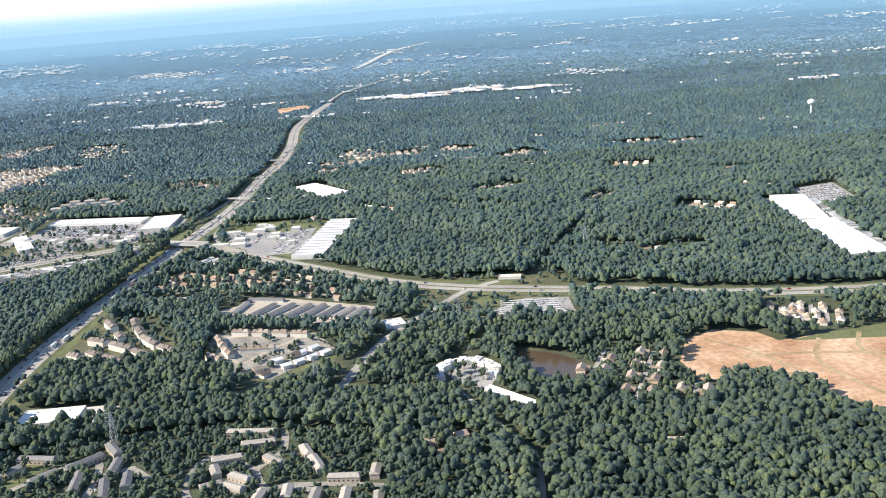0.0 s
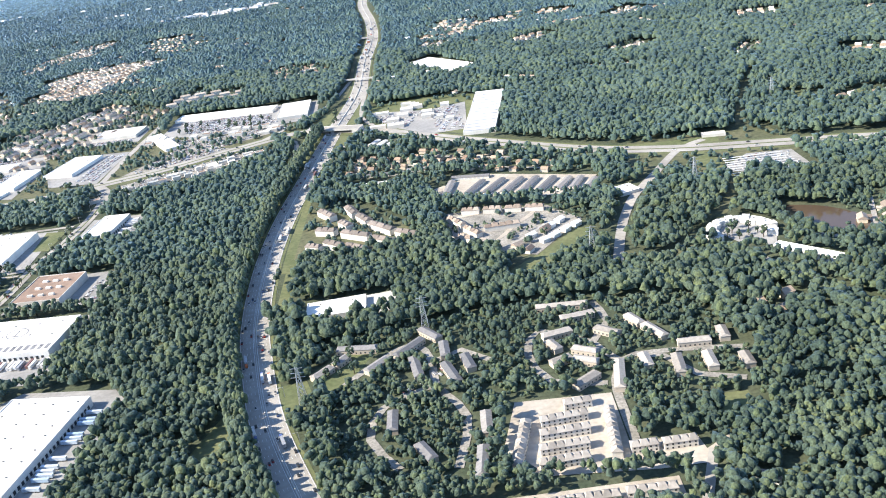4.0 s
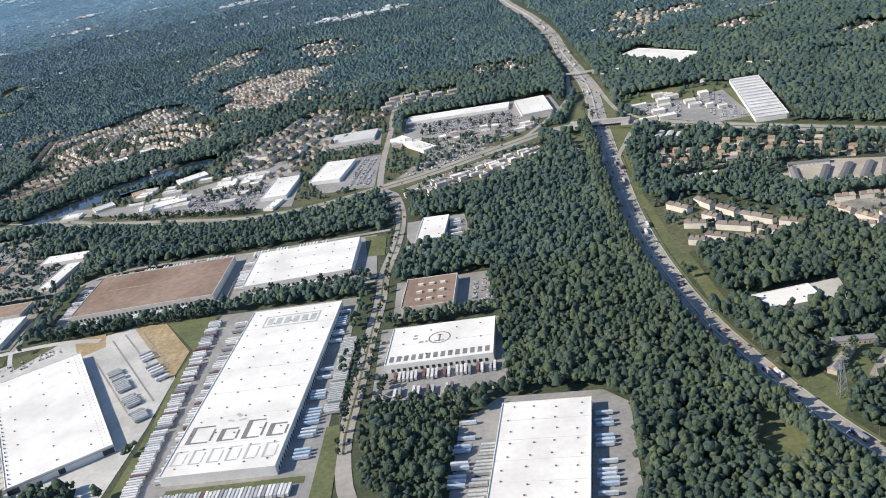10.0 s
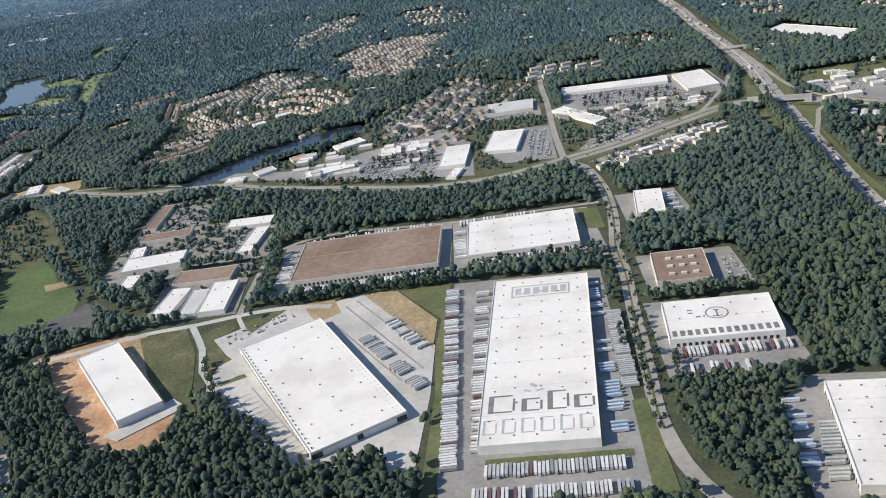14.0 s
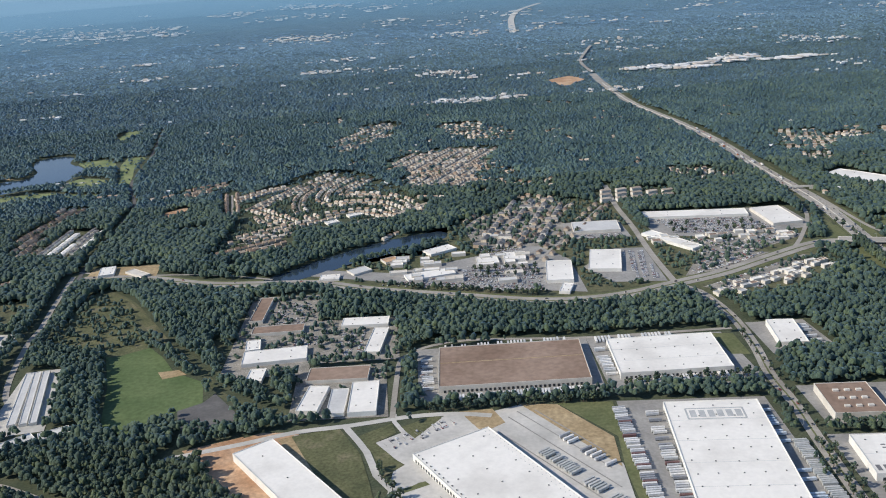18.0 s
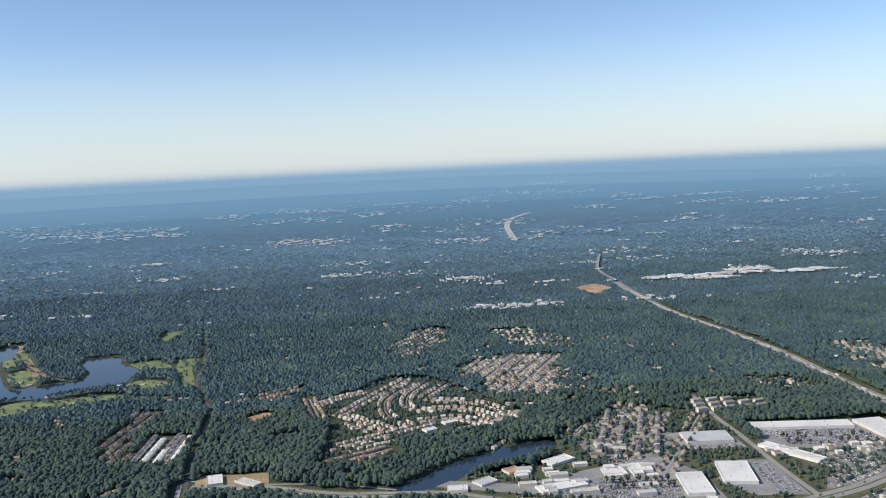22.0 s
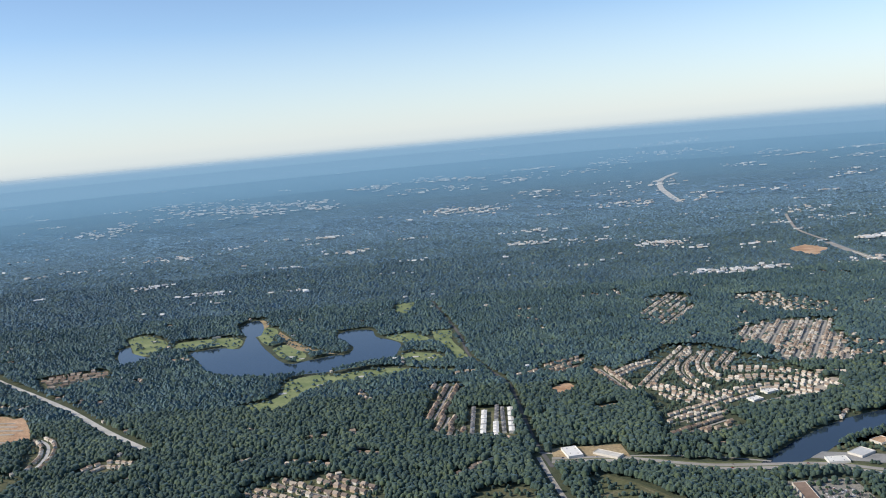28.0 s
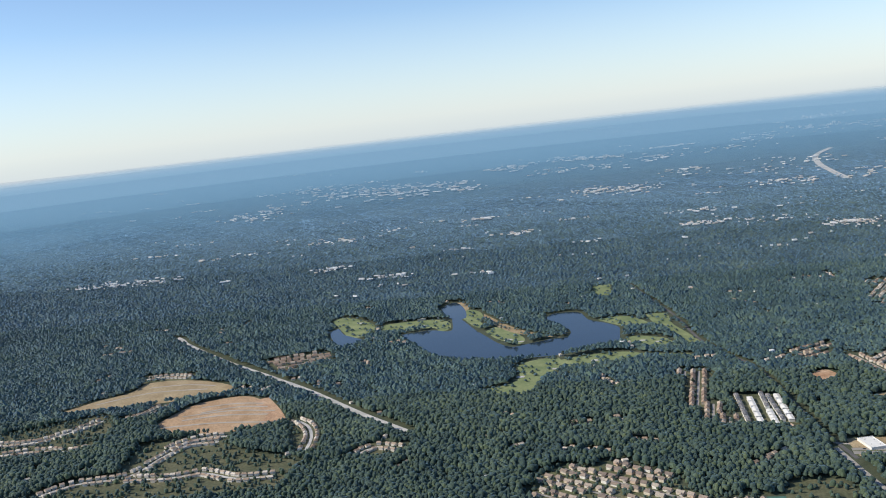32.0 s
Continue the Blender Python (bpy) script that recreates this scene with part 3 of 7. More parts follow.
# overpass decks
for name, a, b, w in (("overpass", (-224, 649), (-184, 635), 10.0), ("overpass", (-215, 800), (-178, 792), 3.0), ("overpass", (-232, 1000), (-190, 996), 3.0)):
    mid, ang, length = ((a[0] + b[0]) / 2, (a[1] + b[1]) / 2), math.atan2(b[1] - a[1], b[0] - a[0]), math.dist(a, b)
    deck = thing(name, box_mesh([(0, 0, 2.1, length, w, 0.5, 0)], M_CONC), pose(*mid, 0, 0, 0, math.degrees(ang)), "concrete road bridge over the motorway", "bridge")
    for sgn in (-1, 1):
        part("parapet", box_mesh([(0, sgn * (w / 2 - .12), 2.6, length, .2, .45, 0)], M_CONC), deck)
        part("abutment", box_mesh([(sgn * (length / 2 - 2.5), 0, 0, 5, w, 2.1, 0)], M_CONC), deck)
    part("pier", box_mesh([(0, 0, 0.2, .6, w * .85, 1.9, 0)], M_CONC), deck)
    part("roadway", box_mesh([(0, 0, 2.6, length, w - .6, 0.03, 0)], M_ROAD), deck)

# other roads
IND = [(-362, 592), (-350, 577), (-344, 535), (-346, 491), (-351, 456), (-352, 423), (-355, 389), (-357, 360), (-359, 334), (-361, 311), (-360, 290), (-356, 270), (-346, 250), (-330, 232)]
ind, ind_line = road("works_road", IND, 6.2, "pale industrial road with a planted median", M_ROAD, clear=4)
part("median_strip", strip_mesh("median_strip", [p for p in ind_line if 292 < p[1] < 560], 0.9, 0.27, M_GRASS), ind, "planted median strip")
road("shop_road", [(-360, 596), (-360, 654), (-357, 727), (-356, 790), (-350, 860)], 4.5, "road between shopping centres", M_ROAD)
road("site_drive", [(-660, 420), (-640, 425), (-623, 429), (-598, 436), (-571, 438), (-542, 442), (-518, 441), (-500, 436)], 4.0, "new pale concrete drive", M_CONC, clear=4)
road("site_drive", [(-574, 438), (-562, 411), (-557, 390), (-550, 377), (-534, 386)], 3.4, "new pale concrete drive", M_CONC, clear=8)
road("site_drive", [(-549, 446), (-549, 438), (-540, 417)], 2.4, "new pale concrete drive", M_CONC, clear=3)
road("site_drive", [(-550, 442), (-548, 482), (-545, 512), (-534, 523), (-505, 530), (-440, 520), (-400, 518), (-350, 516)], 3.0, "back lane behind the warehouses", M_ROAD, clear=3)
road("back_lane", [(-434, 447), (-428, 452), (-400, 451), (-356, 448)], 2.2, "service lane behind the warehouse", M_ROAD, clear=1)
RAIL = [(-765, 440), (-770, 478), (-775, 562), (-779, 657), (-793, 690), (-801, 756), (-806, 860), (-812, 925), (-843, 1027), (-855, 1150), (-880, 1306), (-910, 1500)]
road("railway_cutting", RAIL[4:], 3.4, "straight dark railway cutting through woods", M_STREET, clear=2.0)
road("lane", [(-742, 470), (-770, 505), (-786, 575), (-788, 607), (-793, 643), (-797, 675), (-801, 712)], 3.6, "road beside the railway", M_ROAD, clear=4.5)
road("straight_road", [(-1530, 1252), (-1515, 1234), (-1492, 1200), (-1405, 1100), (-1321, 1014), (-1258, 948), (-1186, 863), (-1132, 805)], 6.5, "long straight pale road through woods", M_CONC, clear=4)
road("lane", [(-1105, 790), (-1028, 780), (-957, 769), (-870, 745), (-805, 720)], 2.2, "lane half hidden by trees", M_ROAD, clear=0.6)
road("lane", [(-800, 722), (-760, 706), (-690, 690), (-640, 668)], 2.4, "lane beside woods", M_ROAD, clear=1.0)
road("town_road", [(21, 506), (3, 494), (-17, 463), (-26, 449), (-36, 432), (-46, 406), (-52, 385), (-58, 360)], 4.6, "town road through trees", M_ROAD, clear=3.5)
road("town_road", [(-28, 440), (-41, 451), (-56, 448), (-75, 445)], 2.6, "side road by the storage yard", M_ROAD)
road("lane", [(-9, 364), (0, 345), (14, 313), (22, 290), (20, 250)], 2.6, "lane beside the crescent building", M_ROAD)
road("power_corridor", [(-660, 560), (-650, 530), (-630, 500), (-610, 470)], 3.0, "grassy power-line corridor", M_MEADOW, z=.07, clear=2)
road("power_corridor", [(-760, 668), (-738, 645), (-712, 600), (-690, 560), (-660, 515), (-640, 480), (-600, 450)], 4.0, "grassy power-line corridor", M_MEADOW, z=.07, clear=1.5)
road("power_corridor", [(-120, 372), (-80, 392), (-66, 402), (-40, 360), (10, 420), (60, 560), (95, 640)], 5.0, "grassy power-line corridor", M_MEADOW, z=.07, clear=1.0)

for pts in ([(110, 395), (125, 380), (140, 352)], [(160, 388), (150, 360), (165, 320)], [(180, 392), (172, 368), (190, 345)], [(120, 372), (150, 372), (190, 366), (230, 372)]):
    road("haul_track", pts, 2.2, "pale worn track across the clay", M_SAND, z=.14)
road("forest_road", [(-800, 436), (-742, 412), (-720, 400), (-690, 380), (-671, 369), (-658, 365), (-643, 354), (-633, 342), (-626, 328), (-621, 311), (-620, 285), (-615, 255)], 4.8, "pale road curving through dark woods", M_ROAD, clear=1.6)
road("track", [(-658, 366), (-663, 391), (-661, 420), (-655, 441)], 1.6, "narrow shaded track", M_MEADOW, z=.07, clear=1.0)

road("court_road", [(-110, 226), (-83, 227.4), (-60, 226.5), (-50, 233)], 2.2, "pale lane past the townhouses", M_TANC, z=.2, clear=.6)
road("lane", [(-57, 228), (-62, 215), (-67, 202), (-72, 190)], 3.0, "shaded lane between trees", M_ROAD, clear=.6)

# water
def water(name, pts, label, material=M_WATER):
    return field(name, pts, label, "water", material, 0.1, 4.5 if "golf" in name else 1.5, 1)


water("river_lake", [(-655, 660), (-632, 681), (-608, 704), (-573, 730), (-544, 746), (-511, 754), (-507, 738), (-528, 719), (-555, 705), (-581, 691), (-598, 676), (-615, 666), (-640, 650)], "long dark blue lake between wooded banks")
water("golf_lake", [(-1300, 1214), (-1291, 1226), (-1275, 1190), (-1255, 1168), (-1241, 1149), (-1263, 1125), (-1285, 1165)], "small blue arm of the golf lake")
water("golf_lake", [(-1196, 1166), (-1159, 1176), (-1131, 1166), (-1136, 1236), (-1123, 1224), (-1102, 1166), (-1085, 1126), (-1066, 1084), (-1049, 1064), (-1030, 1074), (-1004, 1087), (-986, 1092), (-983, 1123), (-1000, 1158), (-1010, 1193),
                    (-999, 1215), (-969, 1210), (-958, 1167), (-937, 1141), (-925, 1118), (-926, 1091), (-930, 1058), (-944, 1048), (-975, 1028), (-1000, 1016), (-1039, 1015), (-1064, 1014), (-1099, 1024), (-1134, 1044), (-1152, 1076), (-1172, 1118)], "blue golf-course lake with a wooded spit")
water("golf_lake", [(-1160, 1300), (-1143, 1335), (-1125, 1290), (-1118, 1230), (-1138, 1235)], "narrow arm of the golf lake")
water("pond", [(20, 399), (42, 389), (54, 369), (47, 352), (31, 357), (25, 377)], "muddy brown pond", M_POND)

# open ground
def lawn(pts, label="pale golf fairway", material=M_LAWN):
    return field("fairway" if material is M_LAWN else "sandy_rough" if material is M_SAND else "meadow", pts, label, "grass", material, 0.06, 3.5 if material is M_LAWN else 1.0, 1, thin=.22 if material is M_MEADOW else .12)


for pts in ([(-1311, 1276), (-1293, 1292), (-1246, 1240), (-1237, 1185), (-1261, 1168), (-1280, 1205)], [(-1228, 1228), (-1195, 1235), (-1156, 1233), (-1137, 1210), (-1134, 1175), (-1146, 1166), (-1154, 1186), (-1185, 1191), (-1222, 1192)],
            [(-1133, 1268), (-1117, 1279), (-1102, 1263), (-1094, 1229), (-1097, 1204), (-1086, 1176), (-1096, 1170), (-1112, 1202)], [(-1086, 1146), (-1075, 1165), (-1051, 1136), (-1036, 1095), (-1043, 1074), (-1058, 1090), (-1071, 1108)],
            [(-1042, 984), (-1028, 1001), (-998, 1005), (-1000, 964), (-1015, 938), (-1022, 902), (-1036, 879), (-1066, 893), (-1075, 911), (-1053, 920), (-1039, 941)],
            [(-997, 996), (-973, 1006), (-936, 1011), (-914, 1003), (-917, 982), (-940, 967), (-971, 970), (-995, 973)], [(-924, 1056), (-911, 1072), (-879, 1053), (-876, 1027), (-898, 1022), (-914, 1040)],
            [(-947, 1162), (-918, 1173), (-897, 1149), (-890, 1120), (-911, 1114), (-928, 1132)], [(-888, 1171), (-864, 1168), (-863, 1115), (-852, 1064), (-845, 1021), (-855, 1019), (-868, 1070), (-883, 1123)],
            [(-917, 1002), (-863, 984), (-863, 975), (-911, 988)], [(-942, 1440), (-919, 1430), (-921, 1302), (-941, 1319)]):
    lawn(pts)
for pts in ([(-1094, 1246), (-1055, 1164), (-1022, 1117), (-999, 1096), (-990, 1090), (-1027, 1108), (-1060, 1144), (-1090, 1214)], [(-1147, 1330), (-1128, 1330), (-1118, 1282), (-1136, 1270)]):
    lawn(pts, "sandy rough beside the golf lake", M_SAND)
field("sports_field", [(-728, 553), (-708, 567), (-690, 542), (-678, 519), (-658, 503), (-653, 477), (-665, 470), (-670, 459), (-689, 446), (-702, 455), (-713, 506)], "mown green sports field ringed by trees", "field", M_TURF, soft=0)
field("tan_patch", [(-688, 521), (-676, 522), (-670, 515), (-683, 511)], "bare sandy patch in the field", "ground", M_SAND, .1)
field("hard_court", [(-665, 470), (-653, 477), (-648, 487), (-633, 463), (-632, 447), (-660, 448)], "grey tarmac yard beside the field", "pavement", M_STREET, .1)
clay = field("clay_site", [(102, 397), (117, 407), (136, 400), (142, 388), (159, 392), (195, 400), (240, 398), (225, 330), (165, 300), (152, 303), (140, 319), (139, 344), (118, 350), (97, 350), (93, 372)], "orange clay earthworks with tracks", "ground", M_DIRT)
field("clay_grass", [(147, 387), (160, 392), (195, 400), (240, 400), (238, 388), (187, 384)], "seeded green edge of the earthworks", "grass", M_GRASS, .1)
field("tan_patch", [(114, 352), (122, 358), (136, 352), (132, 342)], "pale sandy clearing in trees", "ground", M_SAND, .1)
field("clay_mound", [(-1396, 872), (-1384, 917), (-1365, 940), (-1320, 944), (-1266, 876), (-1266, 848), (-1316, 838), (-1369, 842)], "graded orange-tan clay terraces", "ground", M_CLAY, .1, soft=1)
field("clay_face", [(-1300, 938), (-1266, 876), (-1266, 848), (-1290, 846), (-1284, 880), (-1312, 925)], "red cut face of the clay terrace", "ground", M_DIRT, .14, soft=1)
field("clay_mound", [(-1540, 925), (-1507, 967), (-1479, 992), (-1471, 1026), (-1420, 1026), (-1362, 994), (-1356, 962), (-1424, 944), (-1478, 932)], "graded brown building plots", "ground", M_SAND, .1, soft=1)
lawn([(-852, 656), (-815, 657), (-814, 612), (-845, 590), (-858, 614)], "rough olive meadow", M_MEADOW)
field("meadow", [(-770, 672), (-741, 650), (-708, 596), (-700, 560), (-722, 548), (-772, 574)], "rough green scrub meadow", "grass", M_ROUGH, thin=.38)
road("mown_track", [(-741, 645), (-726, 616), (-712, 586)], 2.0, "mown track across the meadow", M_MEADOW, z=.1, clear=1)
field("red_field", [(-296, 1560), (-250, 1592), (-236, 1537), (-278, 1485)], "red clay clearing", "ground", M_DIRT, .4, soft=1)
lawn([(-186, 302), (-173, 316), (-157, 318), (-163, 309), (-172, 287), (-179, 291)], "lawn between apartment blocks", M_GRASS)
field("corridor_lawn", [(-62, 406), (-64, 390), (-86, 364), (-104, 354), (-108, 364), (-82, 390), (-70, 404)], "mown grass under the power line", "grass", M_GRASS)
lawn([(-52, 254), (-38, 255), (-38, 244), (-50, 246)], "small lawn among trees", M_GRASS)
lawn([(-43, 215), (-34, 214), (-36, 207), (-44, 208)], "lawn beside a house in the woods", M_GRASS)
lawn([(20, 470), (14, 452), (4, 474), (12, 488)], "dry lawn by the parking lot", M_GRASS)
lawn([(85, 562), (96, 575), (112, 556), (100, 546)], "clearing with a dry lawn", M_GRASS)
lawn([(125, 555), (138, 560), (146, 545), (134, 538)], "clearing with a dry lawn", M_GRASS)
lawn([(-35, 520), (0, 512), (30, 510), (28, 500), (-5, 503)], "dry grass beside the parkway", M_GRASS)

# built-up ground with thin trees
for pts, thin, m in (([(-625, 676), (-560, 634), (-500, 608), (-420, 586), (-362, 600), (-358, 800), (-420, 842), (-500, 772), (-520, 700)], .38, M_MEADOW),
                     ([(-358, 600), (-240, 655), (-232, 690), (-345, 700), (-356, 730)], .38, M_MEADOW), ([(-353, 590), (-248, 645), (-240, 606), (-290, 556), (-346, 566)], .38, M_MEADOW),
                     ([(-190, 625), (-100, 555), (-40, 512), (-48, 470), (-140, 490), (-200, 530)], .62, M_FLOOR), ([(-182, 700), (-135, 704), (-100, 692), (-110, 588), (-172, 634)], .1, M_GRASS),
                     ([(-186, 326), (-130, 332), (-95, 336), (-40, 326), (-28, 262), (-60, 245), (-80, 265), (-112, 268), (-130, 222), (-168, 240)], .93, M_FLOOR),
                     ([(-20, 520), (60, 515), (64, 470), (10, 440), (-30, 470)], .35, M_MEADOW), ([(-205, 486), (-145, 440), (-145, 414), (-205, 416)], .35, M_MEADOW)):
    field("town_ground", pts, "grass and paving between town buildings", "ground", m, 0.03, 0, thin=thin)

LOT_Z = 0.12
for x, y, r in ((-1265, 1250, 5), (-1056, 1098, 6), (-1040, 1085, 4), (-1056, 882, 5), (-1038, 945, 5), (-960, 985, 5), (-905, 1050, 4), (-888, 1040, 4), (-1003, 965, 4), (-1170, 1205, 4)):
    field("bunker", [(x + r * math.cos(a), y + r * .7 * math.sin(a)) for a in np.linspace(0, 2 * math.pi, 9)[:-1]], "pale sand bunker on the golf course", "bunker", M_CONC, .2, 0, 1)
field("tennis_court", [(-868, 637), (-856, 636), (-857, 610), (-867, 609)], "green tennis courts beside houses", "court", mat("court green", [(0.4, (0.06, 0.15, 0.12)), (0.6, (0.09, 0.19, 0.16))], .2, 4, .9, coords="Position"), .1, 3)
for pts in ([(-1384, 862), (-1330, 866), (-1276, 858)], [(-1376, 892), (-1330, 901), (-1280, 892)], [(-1366, 918), (-1330, 924), (-1300, 918)], [(-1372, 880), (-1330, 888), (-1284, 882)], [(-1360, 900), (-1325, 912), (-1292, 906)], [(-1500, 955), (-1450, 985), (-1385, 985)], [(-1460, 1005), (-1420, 1008), (-1380, 996)]):
    road("terrace_edge", pts, 3.5, "pale graded edge on the clay", M_TANC, z=.3)
# grassed ground of the hill estate, streets and small shop lots
for pts, thin in (([(-1440, 700), (-1372, 742), (-1384, 815), (-1314, 838), (-1290, 792), (-1212, 750), (-1222, 700), (-1291, 682)], .2), ([(-1564, 868), (-1472, 916), (-1436, 869), (-1430, 815), (-1482, 798), (-1524, 796)], .3),
                  ([(-1258, 862), (-1228, 846), (-1206, 770), (-1226, 768)], .25), ([(-1180, 752), (-1160, 784), (-1122, 774), (-1136, 752)], .15), ([(-1486, 1056), (-1420, 1050), (-1420, 1026), (-1480, 1026)], .2)):
    field("estate_grass", pts, "mown grass round the hillside houses", "grass", M_MEADOW, 0.03, 2, thin=thin)
for pts in ([(-78, 232), (-78, 265), (-77, 272), (-73, 283), (-67, 286), (-52, 285), (-30, 281)], [(-73, 283), (-80, 298), (-72, 312), (-75, 330)], [(-80, 298), (-98, 312), (-104, 296), (-98, 276), (-80, 270)], [(-67, 286), (-58, 282), (-50, 268), (-36, 262)],
            [(-171, 292), (-160, 305), (-146, 316), (-139, 300), (-138, 284), (-128, 262), (-132, 235)], [(-139, 300), (-128, 306), (-118, 296)], [(-138, 284), (-156, 274), (-160, 256), (-150, 238)]):
    road("court_road", pts, 3.0, "tan drive between apartment blocks", M_COURT, z=.2, clear=.6)
field("pale_verge", [(-600, 800), (-555, 818), (-520, 850), (-514, 842), (-552, 806), (-606, 790)], "pale bank above the lake", "ground", M_TANC, .08, soft=1)
for pts in ([(-344, 690), (-300, 676), (-246, 688), (-240, 672), (-296, 640), (-330, 640), (-322, 664)], [(-334, 636), (-300, 646), (-278, 640), (-322, 614), (-350, 606)], [(-345, 584), (-290, 612), (-258, 630), (-250, 612), (-286, 590), (-330, 572)]):
    field("shop_lot", pts, "small lots round roadside shops", "pavement", M_COURT, .1, 0, thin=.3)
